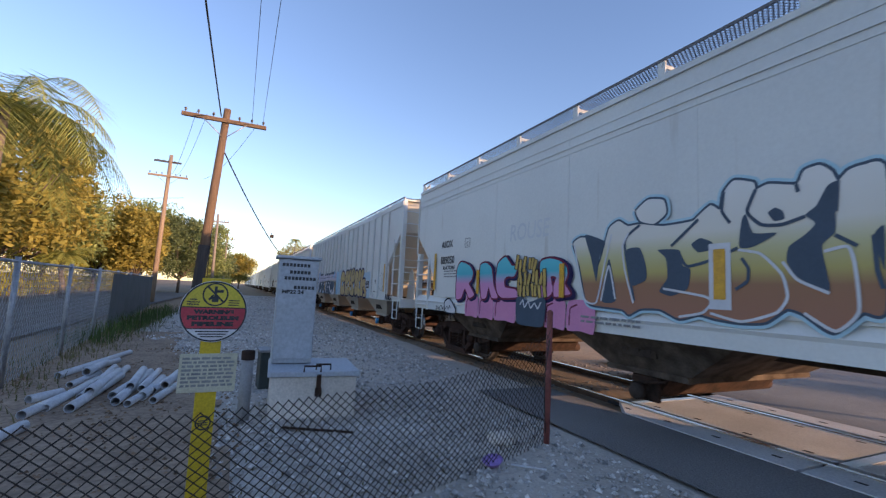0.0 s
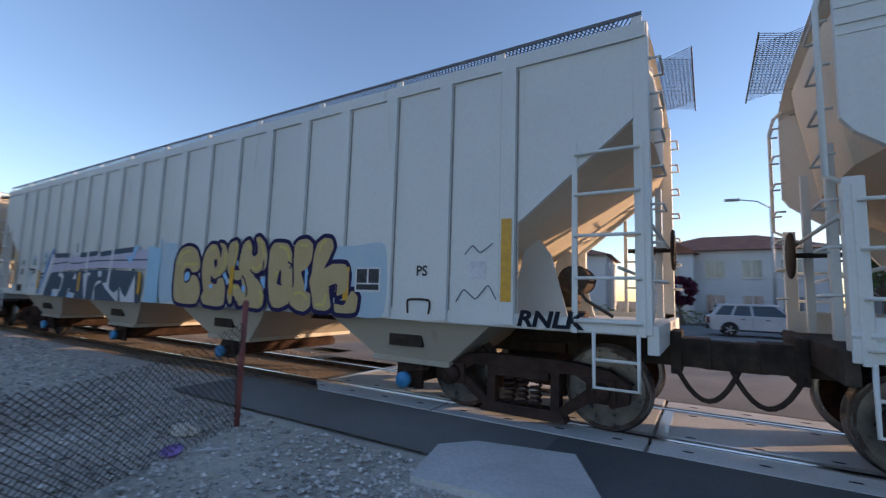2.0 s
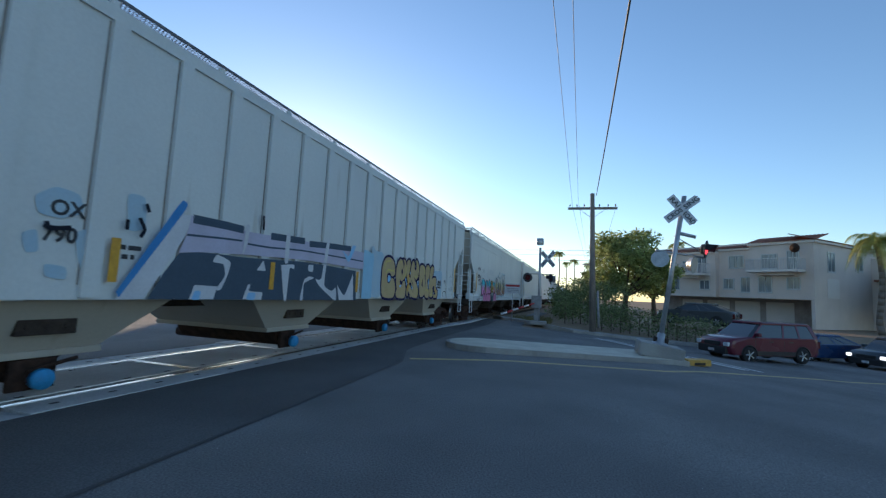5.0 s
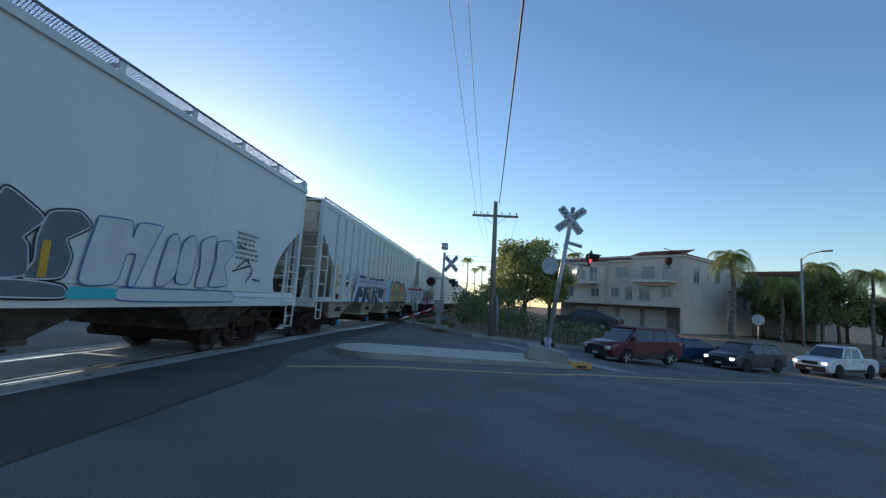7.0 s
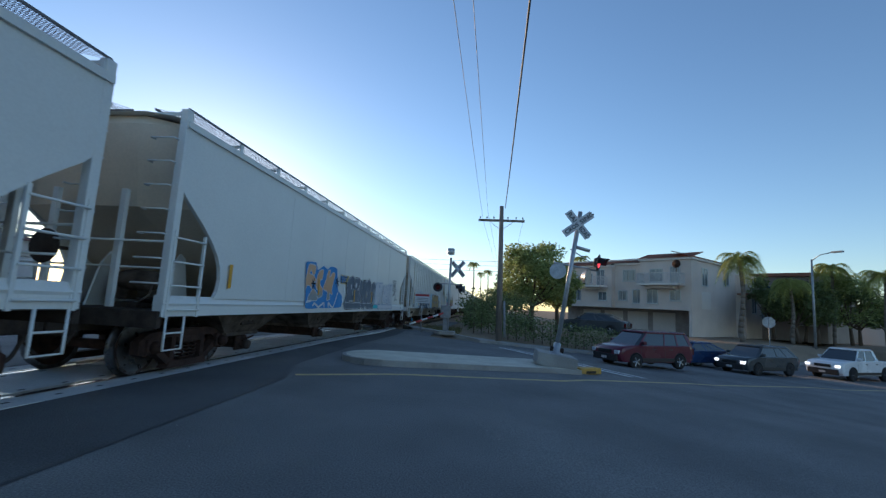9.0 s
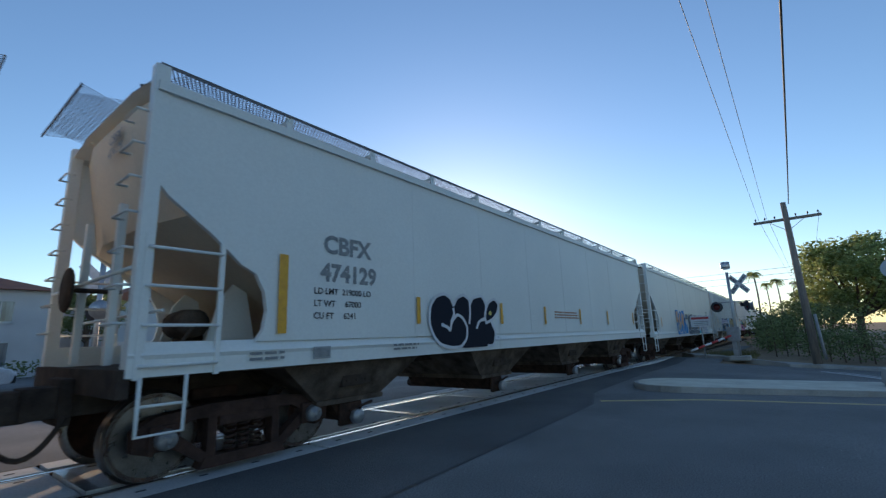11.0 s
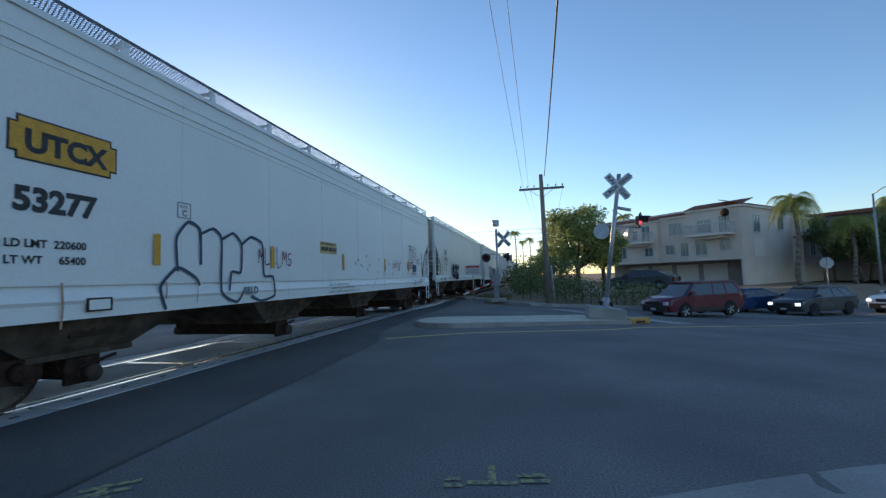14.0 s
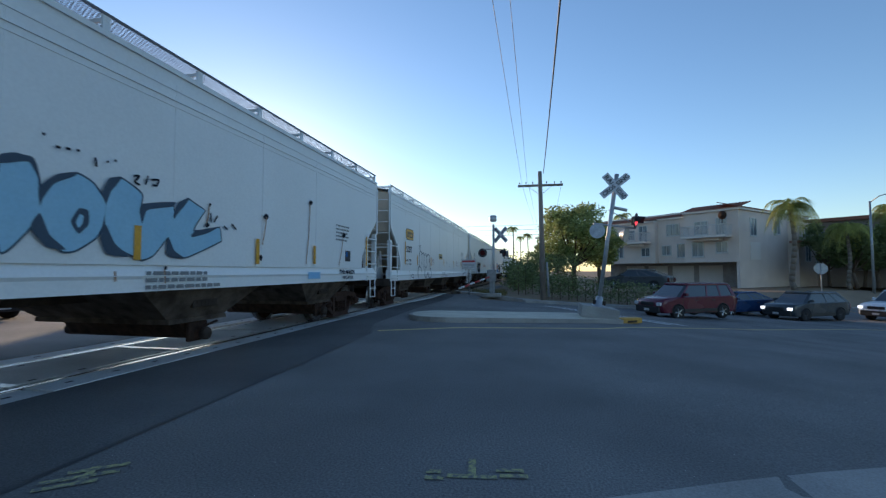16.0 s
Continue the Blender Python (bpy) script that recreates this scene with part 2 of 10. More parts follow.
S_DENIM, S_AQUA = spray("denim_spray", (0.09, 0.12, 0.16)), spray("pale_aqua_spray", (0.36, 0.58, 0.68), (0.5, 0.66, 0.72))


S_CHIP, S_MIST = spray("chip_yellow_spray", (0.60, 0.42, 0.13), (0.50, 0.33, 0.10)), spray("thin_white_spray", (0.64, 0.66, 0.67), (0.58, 0.6, 0.62))
S_HAZE = spray("thin_blue_spray", (0.40, 0.56, 0.68), (0.52, 0.60, 0.64))
RUST_STAIN = material("rust_stain", (0.36, 0.19, 0.10), (0.50, 0.36, 0.25), 0.75, scale=9, fine=50, mix=0.9, bump=0.05)


# ---- building tools ----
def mesh_of(bm, name, mats):
    me = bpy.data.meshes.new(name)
    bm.to_mesh(me)
    bm.free()
    for m in mats if isinstance(mats, (list, tuple)) else [mats]:
        me.materials.append(m)
    return me


def part(name, bm, mat, parent, label="", at=None, smooth=False):
    me = bm if isinstance(bm, bpy.types.Mesh) else mesh_of(bm, name, mat)
    if smooth:
        me.polygons.foreach_set("use_smooth", [True] * len(me.polygons))
    ob = new(name, me)
    ob.parent = parent
    if at is not None:
        ob.matrix_basis = at
    return tagged(ob, label)


def thing(name, m, label, category, group="", kind=""):
    ob = new(name)
    ob.empty_display_size = 0.2
    ob.matrix_basis = m
    return tagged(ob, label, category, group, kind)


def box(bm, x0, x1, y0, y1, z0, z1, bev=0.0, mi=0):
    vs = [bm.verts.new(p) for p in ((x0, y0, z0), (x1, y0, z0), (x1, y1, z0), (x0, y1, z0), (x0, y0, z1), (x1, y0, z1), (x1, y1, z1), (x0, y1, z1))]
    fs = [bm.faces.new([vs[i] for i in f]) for f in ((3, 2, 1, 0), (4, 5, 6, 7), (0, 1, 5, 4), (1, 2, 6, 5), (2, 3, 7, 6), (3, 0, 4, 7))]
    for f in fs:
        f.material_index = mi
    if bev:
        es = list({e for f in fs for e in f.edges})
        bmesh.ops.bevel(bm, geom=es, offset=bev, segments=2, affect="EDGES", profile=0.6, material=-1)
    return bm


def cube(x0, x1, y0, y1, z0, z1, bev=0.0):
    return box(bmesh.new(), x0, x1, y0, y1, z0, z1, bev)


def tube(bm, a, b, r, r2=None, n=8, caps=True, mi=0):
    a, b = Vector(a), Vector(b)
    q = (b - a).to_track_quat("Z", "Y").to_matrix()
    r2 = r if r2 is None else r2
    ra = [bm.verts.new(a + q @ Vector((math.cos(2 * math.pi * k / n) * r, math.sin(2 * math.pi * k / n) * r, 0))) for k in range(n)]
    rb = [bm.verts.new(b + q @ Vector((math.cos(2 * math.pi * k / n) * r2, math.sin(2 * math.pi * k / n) * r2, 0))) for k in range(n)]
    for k in range(n):
        f = bm.faces.new((ra[k], ra[(k + 1) % n], rb[(k + 1) % n], rb[k]))
        f.smooth, f.material_index = n > 5, mi
    if caps:
        bm.faces.new(ra[::-1]).material_index = mi
        bm.faces.new(rb).material_index = mi
    return bm


def path_tube(bm, pts, r, n=6, mi=0):
    """One bent round bar through the points."""
    pts = [Vector(p) for p in pts]
    prev, up = None, None
    for k, p in enumerate(pts):
        t = (pts[min(k + 1, len(pts) - 1)] - pts[max(k - 1, 0)]).normalized()
        if up is None:
            up = t.orthogonal()
        up = (up - t * up.dot(t)).normalized()
        side = t.cross(up)
        ring = [bm.verts.new(p + up * math.cos(2 * math.pi * j / n) * r + side * math.sin(2 * math.pi * j / n) * r) for j in range(n)]
        if prev:
            for j in range(n):
                f = bm.faces.new((prev[j], prev[(j + 1) % n], ring[(j + 1) % n], ring[j]))
                f.smooth, f.material_index = True, mi
        else:
            bm.faces.new(ring[::-1]).material_index = mi
        prev = ring
    bm.faces.new(prev).material_index = mi
    return bm


def prism(bm, outline, y0, y1, mi=0):
    """An outline of (x, z) corners, counter-clockwise seen from -y, drawn from y0 to y1."""
    a = [bm.verts.new((x, y0, z)) for x, z in outline]
    b = [bm.verts.new((x, y1, z)) for x, z in outline]
    bm.faces.new(a).material_index = mi
    bm.faces.new(b[::-1]).material_index = mi
    n = len(a)
    for k in range(n):
        bm.faces.new((a[(k + 1) % n], a[k], b[k], b[(k + 1) % n])).material_index = mi
    return bm


def slab(bm, outline, z0, z1, mi=0):
    """An outline of (x, y) corners drawn from z0 to z1."""
    a = [bm.verts.new((x, y, z0)) for x, y in outline]
    b = [bm.verts.new((x, y, z1)) for x, y in outline]
    bm.faces.new(a[::-1]).material_index = mi
    bm.faces.new(b).material_index = mi
    n = len(a)
    for k in range(n):
        bm.faces.new((a[k], a[(k + 1) % n], b[(k + 1) % n], b[k])).material_index = mi
    return bm


def lathe(bm, prof, centre=(0, 0, 0), axis="y", n=24, mi=0):
    """A profile of (radius, along) turned round an axis."""
    rings = []
    for r, h in prof:
        ring = []
        for k in range(n):
            c, s = math.cos(2 * math.pi * k / n) * r, math.sin(2 * math.pi * k / n) * r
            p = {"y": (c, h, s), "z": (c, s, h), "x": (h, c, s)}[axis]
            ring.append(bm.verts.new(Vector(p) + Vector(centre)))
        rings.append(ring)
    for a, b in zip(rings[:-1], rings[1:]):
        for k in range(n):
            f = bm.faces.new((a[k], a[(k + 1) % n], b[(k + 1) % n], b[k]))
            f.smooth, f.material_index = True, mi
    for ring in (rings[0], rings[-1]):
        try:
            bm.faces.new(ring).material_index = mi
        except ValueError:
            pass
    return bm


def letters(text, size, fat=0.0, shear=0.0, depth=0.0, gap=1.0):
    """A mesh of written words in the xz plane, facing -y, from the left at its foot."""
    cu = bpy.data.curves.new("words", "FONT")
    cu.body, cu.size, cu.offset, cu.shear, cu.extrude, cu.space_character = text, size, fat, shear, depth, gap
    cu.resolution_u = 3
    ob = bpy.data.objects.new("words", cu)
    scene.collection.objects.link(ob)
    me = bpy.data.meshes.new_from_object(ob.evaluated_get(bpy.context.evaluated_depsgraph_get()))
    bpy.data.objects.remove(ob)
    bpy.data.curves.remove(cu)
    me.transform(Matrix.Rotation(radians(90), 4, "X"))
    return me


def words(name, text, size, mat, parent, at, fat=0.0, shear=0.0, label="", gap=1.0, width=None, height=None):
    me = letters(text, size, fat, shear, gap=gap)
    if width:
        xs = [v.co.x for v in me.vertices]
        zs = [v.co.z for v in me.vertices]
        kx = width / max(max(xs) - min(xs), 1e-6)
        kz = (height / max(max(zs) - min(zs), 1e-6)) if height else kx
        me.transform(Matrix.Diagonal((kx, 1, kz, 1)) @ Matrix.Translation((-min(xs), 0, -min(zs))))
    me.materials.clear()
    me.materials.append(mat)
    return part(name, me, None, parent, label, at)

# ---- the train ----
TRACK_Y, SPEED = 6.42, 6.526
HALF = 1.62      # half a car's width


def wheelset_mesh():
    bm = bmesh.new()
    for s in (-1, 1):
        y = s * 0.76
        lathe(bm, [(0.09, y + s * 0.09), (0.16, y + s * 0.08), (0.19, y + s * 0.045), (0.36, y + s * 0.03), (0.40, y + s * 0.07), (0.447, y + s * 0.07)], n=36, mi=0)
        lathe(bm, [(0.447, y + s * 0.07), (0.457, y - s * 0.03), (0.482, y - s * 0.045), (0.482, y - s * 0.07), (0.40, y - s * 0.07)], n=36, mi=1)
        lathe(bm, [(0.40, y - s * 0.07), (0.34, y - s * 0.03), (0.1, y - s * 0.09)], n=36, mi=0)
        for k in range(6):
            a = math.pi * k / 3
            tube(bm, (0.27 * math.cos(a), y + s * 0.035, 0.27 * math.sin(a)), (0.27 * math.cos(a), y + s * 0.048, 0.27 * math.sin(a)), 0.03, n=8)
    tube(bm, (0, -0.98, 0), (0, 0.98, 0), 0.08, n=14)
    return mesh_of(bm, "wheelset", [WHEEL_FACE, TREAD])


def side_frame_mesh():
    """One cast side frame with its windows, journal boxes and pocket."""
    bm = bmesh.new()
    y0, y1 = -0.09, 0.07
    # top chord, arched ends
    prism(bm, [(-1.16, 0.36), (-0.98, 0.30), (-0.93, 0.42), (-0.62, 0.60), (0.62, 0.60), (0.93, 0.42), (0.98, 0.30), (1.16, 0.36), (1.17, 0.56), (0.98, 0.68), (0.45, 0.745), (-0.45, 0.745), (-0.98, 0.68), (-1.17, 0.56)], y0, y1)
    # diagonals to the spring seat
    for s in (-1, 1):
        o = [(0.93 * s, 0.44), (0.80 * s, 0.52), (0.36 * s, 0.16), (0.44 * s, 0.10)]
        prism(bm, o if s < 0 else o[::-1], y0 + 0.004, y1 - 0.004)
        o = [(0.44 * s, 0.61), (0.34 * s, 0.61), (0.34 * s, 0.15), (0.44 * s, 0.15)]
        prism(bm, o if s < 0 else o[::-1], y0 + 0.006, y1 - 0.006)
        box(bm, s * 0.89 - 0.15, s * 0.89 + 0.15, y0 - 0.05, y1, 0.34, 0.60, 0.02)
    prism(bm, [(-0.52, 0.07), (0.52, 0.07), (0.46, 0.19), (-0.46, 0.19)], y0 - 0.02, y1 + 0.02)
    box(bm, -0.33, 0.33, -0.12, 0.12, 0.50, 0.60, 0.015)
    bmesh.ops.recalc_face_normals(bm, faces=bm.faces)
    return mesh_of(bm, "side_frame", TRUCK_STEEL)


def spring_mesh():
    bm = bmesh.new()
    r, n = 0.058, 10
    pts = [(r * math.cos(2 * math.pi * k / n), r * math.sin(2 * math.pi * k / n), 0.19 + 0.31 * k / (n * 5)) for k in range(n * 5 + 1)]
    path_tube(bm, pts, 0.016, n=5)
    return mesh_of(bm, "spring", TRUCK_STEEL)


def cap_mesh(mat):
    bm = bmesh.new()
    lathe(bm, [(0.02, -0.12), (0.085, -0.11), (0.10, -0.06), (0.11, 0.0)], n=16)
    for k in range(3):
        a = 2 * math.pi * k / 3 + 0.5
        tube(bm, (0.055 * math.cos(a), -0.135, 0.055 * math.sin(a)), (0.055 * math.cos(a), -0.11, 0.055 * math.sin(a)), 0.014, n=6)
    return mesh_of(bm, "bearing_cap", mat)


WHEELSET, SIDE_FRAME, SPRING = wheelset_mesh(), side_frame_mesh(), spring_mesh()
CAP_DARK, CAP_BLUE = cap_mesh(TRUCK_STEEL), cap_mesh(GALV)


def bolster_mesh():
    bm = bmesh.new()
    box(bm, -0.22, 0.22, -1.1, 1.1, 0.52, 0.72, 0.03)
    box(bm, -0.3, 0.3, -0.3, 0.3, 0.72, 0.86, 0.03)
    for s in (-1, 1):
        box(bm, s * 0.62 - 0.05, s * 0.62 + 0.05, -0.72, 0.72, 0.33, 0.43, 0.02)
        for e in (-1, 1):
            box(bm, s * 0.40 - 0.03, s * 0.40 + 0.03, e * 0.76 - 0.05, e * 0.76 + 0.05, 0.3, 0.6, 0.01)
    return mesh_of(bm, "truck", TRUCK_STEEL)


BOLSTER = bolster_mesh()
TURNING = []     # wheelsets whose turning is keyed


def truck(parent, x, near=True, caps=CAP_DARK):
    ob = part("truck", BOLSTER, None, parent, "dark cast-steel wheel truck", Matrix.Translation((x, 0, 0)))
    for s in (-1, 1):
        ws = part("wheelset", WHEELSET, None, ob, "rusty steel wheels", Matrix.Translation((s * 0.89, 0, 0.457)), smooth=False)
        if near:
            TURNING.append((ws, s * 0.89))
    for s in (-1, 1):
        m = Matrix.Translation((0, s * 1.0, 0)) @ (Matrix.Rotation(math.pi, 4, "Z") if s > 0 else Matrix.Identity(4))
        part("side_frame", SIDE_FRAME, None, ob, at=m)
        if s < 0 and near:
            for dx in (-0.16, 0.0, 0.16):
                part("spring", SPRING, None, ob, at=Matrix.Translation((dx, -1.04, 0)))
        for e in (-1, 1):
            part("bearing_cap", caps, None, ob, at=m @ Matrix.Translation((e * 0.89, -0.13, 0.457)))
    return ob


def grate_mesh(length, width):
    """Steel walkway grating: bearing bars and diamond strands."""
    bm = bmesh.new()
    box(bm, 0, length, 0, 0.015, -0.022, 0.014)
    box(bm, 0, length, width - 0.015, width, -0.022, 0.014)
    n = int(length / 0.046)
    for k in range(n):
        x = k * length / n
        for s in (0, 1):
            x2 = x + 0.30
            if x2 > length - 0.02:
                continue
            a, b = (x, x2) if s else (x2, x)
            zz = 0.002 + 0.006 * s
            vs = [bm.verts.new(p) for p in ((a, 0.012, zz), (a + 0.016, 0.012, zz), (b + 0.016, width - 0.012, zz), (b, width - 0.012, zz))]
            bm.faces.new(vs)
    return mesh_of(bm, "walkway", GRATE)


GRATES = {}
END_GRATE = grate_mesh(1.95, 0.6)


def side_outline(kind, L, z0, z1, top):
    """The side sheet of a car from end to end, (x, z), with its cut-away lower corners."""
    h = L / 2
    if kind == "ribbed":
        near = [(h - 1.33, z0), (h - 1.33, z0 + 1.10), (h - 0.14, 3.20), (h - 0.02, 3.35), (h - 0.02, top)]
    elif kind == "round":
        near = [(h - 1.16, z0), (h - 1.20, z0 + 0.14), (h - 1.16, z0 + 0.34), (h - 1.03, 1.90), (h - 0.79, 2.24), (h - 0.45, 2.52), (h - 0.10, 2.80), (h - 0.02, 2.92), (h - 0.02, top - 0.1), (h - 0.1, top)]
    else:
        near = [(h - 1.22, z0), (h - 1.31, z0 + 0.12), (h - 1.35, z0 + 0.34), (h - 1.31, z0 + 0.56), (h - 1.20, z0 + 0.76), (h - 1.02, 2.27), (h - 0.70, 2.55), (h - 0.22, 2.90), (h - 0.08, 3.06), (h - 0.08, top)]
    return near + [(-x, z) for x, z in near[::-1]]


def hopper_body(kind, L, sill0, sill1, top, paint):
    """Closed tank body: side sheets, sloped end sheets, domed roof."""
    bm = bmesh.new()
    h = L / 2
    out = side_outline(kind, L, sill1 if kind != "ribbed" else sill0, sill1, top)
    for s in (-1, 1):
        y = s * HALF
        verts = [bm.verts.new((x, y, z)) for x, z in out]
        inner = [bm.verts.new((x, y - s * 0.07, z)) for x, z in out]
        f = bm.faces.new(verts if s < 0 else verts[::-1])
        g = bm.faces.new(inner[::-1] if s < 0 else inner)
        n = len(verts)
        for k in range(n):
            q = (verts[(k + 1) % n], verts[k], inner[k], inner[(k + 1) % n])
            bm.faces.new(q if s < 0 else q[::-1])
    # roof, a shallow dome in strips
    prof = [(-HALF, top), (-HALF + 0.12, top + 0.08), (-0.85, top + 0.19), (0.85, top + 0.19), (HALF - 0.12, top + 0.08), (HALF, top)]
    a = [bm.verts.new((-h + 0.02, y, z)) for y, z in prof]
    b = [bm.verts.new((h - 0.02, y, z)) for y, z in prof]
    for k in range(len(prof) - 1):
        bm.faces.new((a[k + 1], a[k], b[k], b[k + 1]))
    bmesh.ops.recalc_face_normals(bm, faces=bm.faces)
    return bm


def end_sheet(kind, L, sill1, top, e):
    """One sloped end sheet with the upright end wall above it."""
    bm = bmesh.new()
    h, w = L / 2, HALF - 0.072
    low, mid, hi = ((h - 2.6, 1.23), (h - 0.2, 3.21), (h - 0.2, top)) if kind == "ribbed" else ((h - 2.9, sill1 - 0.1), (h - 0.45, 2.75), (h - 0.22, top))
    rows = []
    for x, z in (low, mid, hi):
        rows.append([bm.verts.new((e * (x + (0.16 if abs(u) < 0.5 and z > 2 else 0.0)), u * w, z)) for u in (-1, -0.45, 0.45, 1)])
    rows.append([bm.verts.new((e * (h - 0.21), u * w, top + d)) for u, d in ((-1, 0.0), (-0.45, 0.19), (0.45, 0.19), (1, 0.0))])
    for a, b in zip(rows[:-1], rows[1:]):
        for k in range(3):
            q = (a[k], a[k + 1], b[k + 1], b[k])
            bm.faces.new(q if e > 0 else q[::-1])
    return bm


def ladder(bm, x0, x1, y, z0, z1, n, r=0.018, rails=True):
    if rails:
        for x in (x0, x1):
            box(bm, x - 0.025, x + 0.025, y - 0.02, y + 0.02, z0, z1)
    for k in range(n):
        z = z0 + 0.12 + (z1 - z0 - 0.24) * k / max(n - 1, 1)
        tube(bm, (x0, y - 0.03, z), (x1, y - 0.03, z), r, n=6)


KIND, SPAN = {}, {}        # by car: ribbed, round or smooth; half its length


def lay(car, d):
    """Paint lies closer on smooth sides than over ribs."""
    return d - 0.028 if d > 0.045 and KIND[car.name] != "ribbed" else d


def make_car(kind, L, paint, sill0, sill1, top, label, near=True, caps=CAP_DARK, cap_mat=None, bays=4):
    car = thing("hopper_car", pose(0, TRACK_Y, 0), label, "railway car", "cars of the freight train")
    KIND[car.name], SPAN[car.name] = kind, L / 2
    h = L / 2
    part("body", hopper_body(kind, L, sill0, sill1, top, paint), paint, car)
    for e in (-1, 1):
        part("end_sheet", end_sheet(kind, L, sill1, top, e), END_SUN_TINT, car, "dirt-streaked sloped end sheet with warm sunlight in its tan paint")
    for s in (-1, 1):
        y = s * HALF
        if kind == "ribbed":
            bm = cube(-h + 0.004, h - 0.004, min(y + s * 0.005, y - s * 0.12), max(y + s * 0.005, y - s * 0.12), sill0 - 0.004, sill0 + 0.13, 0.0)
            part("side_sill", bm, paint, car)
            n = 19
            for k in range(n):
                x = -h + 1.42 + (L - 2.84) * k / (n - 1)
                bm = bmesh.new()
                prism(bm, [(x - 0.085, sill0 + 0.02), (x + 0.085, sill0 + 0.02), (x + 0.085, top - 0.12), (x - 0.085, top - 0.12)], y - s * 0.01, y + s * 0.05)
                if near and s < 0:
                    # painted shade: a thin dark line along each flank of the rib
                    for g in (-0.1, 0.097):
                        part("rib_shade_line", cube(x + g - 0.008, x + g + 0.011, y - 0.003, y + 0.002, sill0 + 0.14, top - 0.14), RIB_SHADE, car)
                if near or s < 0:
                    part("rib", bm, paint, car)
                else:
                    bm.free()
            bm = bmesh.new()
            box(bm, -h + 0.02, h - 0.02, min(y + s * 0.03, y - s * 0.05), max(y + s * 0.03, y - s * 0.05), top - 0.12, top + 0.03)
            part("top_chord", bm, paint, car)
        else:
            bm = bmesh.new()
            o = [(y, sill0), (y, sill0 + 0.16), (y + s * 0.02, sill0 + 0.2), (y - s * 0.05, sill1 + 0.02), (y - s * 0.16, sill1 + 0.02), (y - s * 0.16, sill0)]
            a = [bm.verts.new((-h, v[0], v[1])) for v in o]
            b = [bm.verts.new((h, v[0], v[1])) for v in o]
            bm.faces.new(a)
            bm.faces.new(b[::-1])
            for k in range(len(o)):
                bm.faces.new((a[k], a[(k + 1) % len(o)], b[(k + 1) % len(o)], b[k]))
            bmesh.ops.recalc_face_normals(bm, faces=bm.faces)
            part("side_sill", bm, paint, car)
            bm = bmesh.new()
            for z, out, half in ((top - 0.50, 0.008, 0.006), (top - 0.41, 0.016, 0.010), (top - 0.27, 0.010, 0.007), (top - 0.02, 0.03, 0.035)) if kind == "round" else ((top - 0.03, 0.045, 0.055),):
                box(bm, -h + 0.03, h - 0.03, min(y + s * out, y - s * 0.04), max(y + s * out, y - s * 0.04), z - half, z + half)
                part("top_chord" if out > 0.02 else "side_rib", bm, paint, car)
                bm = bmesh.new()
            bm.free()
            bm = bmesh.new()
            n = 7
            for k in range(1, n):
                x = -h + 1.9 + (L - 3.8) * k / n
                box(bm, x - 0.006, x + 0.006, min(y + s * 0.004, y), max(y + s * 0.004, y), sill1 + 0.02, top - 0.2)
                if near:
                    part("weld_seam", bm, paint, car)
                    bm = bmesh.new()
            bm.free()
        # roof walkways with brackets
        key = (round(L, 2),)
        if key not in GRATES:
            GRATES[key] = grate_mesh(L - 0.1, 0.62)
        wy = -1.60 if s < 0 else 0.98
        part("roof_walkway", GRATES[key], None, car, at=Matrix.Translation((-h + 0.05, wy, top + (0.24 if kind != "ribbed" else 0.16))))
        bm = bmesh.new()
        n = 13
        for k in range(n):
            x = -h + 0.10 + (L - 0.2) * k / (n - 1)
            zt = top + (0.20 if kind != "ribbed" else 0.11)
            box(bm, x - 0.05, x + 0.05, min(y - s * 0.03, y - s * 0.06), max(y - s * 0.03, y - s * 0.06), top - 0.02, zt + 0.02)
            box(bm, x - 0.02, x + 0.02, min(y - s * 0.02, y - s * 0.66), max(y - s * 0.02, y - s * 0.66), zt - 0.05, zt - 0.003)
            if near:
                part("walkway_bracket", bm, paint, car)
                bm = bmesh.new()
        if near:
            bm.free()
        else:
            tagged(part("walkway_brackets", bm, paint, car), kind="stuff")
    # hatch coaming
    bm = bmesh.new()
    box(bm, -h + 0.9, h - 0.9, -0.42, 0.42, top + 0.2, top + 0.36, 0.03)
    part("hatch_cover", bm, paint, car)
    # ends
    for e in (-1, 1):
        x = e * h
        for s in (-1, 1):
            y = s * HALF
            bm = bmesh.new()
            box(bm, x - 0.07 - e * 0.07, x + 0.07 - e * 0.07, min(y + s * 0.008, y - s * 0.12), max(y + s * 0.008, y - s * 0.12), sill0 - 0.004, sill0 + 1.42 if kind == "round" else top + (0.05 if kind == "ribbed" else 0.22), 0.012)
            part("corner_post", bm, paint, car)
            if kind == "round" and near:
                xo = x + e * 0.09
                bm = path_tube(bmesh.new(), [(x - e * 0.06, y - s * 0.04, sill0 + 1.36), (xo, y - s * 0.02, sill0 + 1.44), (xo, y - s * 0.02, top - 0.22), (xo - e * 0.05, y - s * 0.06, top - 0.02), (xo - e * 0.22, y - s * 0.10, top + 0.14), (xo - e * 0.40, y - s * 0.12, top + 0.20)], 0.024, n=8)
                part("handrail", bm, paint, car)
            bm = bmesh.new()
            xi = x - e * (0.70 if kind == "ribbed" else 0.80)
            x0_, x1_, lz0, lz1 = min(xi, x - e * 0.08), max(xi, x - e * 0.08), sill0 - 0.02, sill0 + (1.9 if kind == "ribbed" else 1.35)
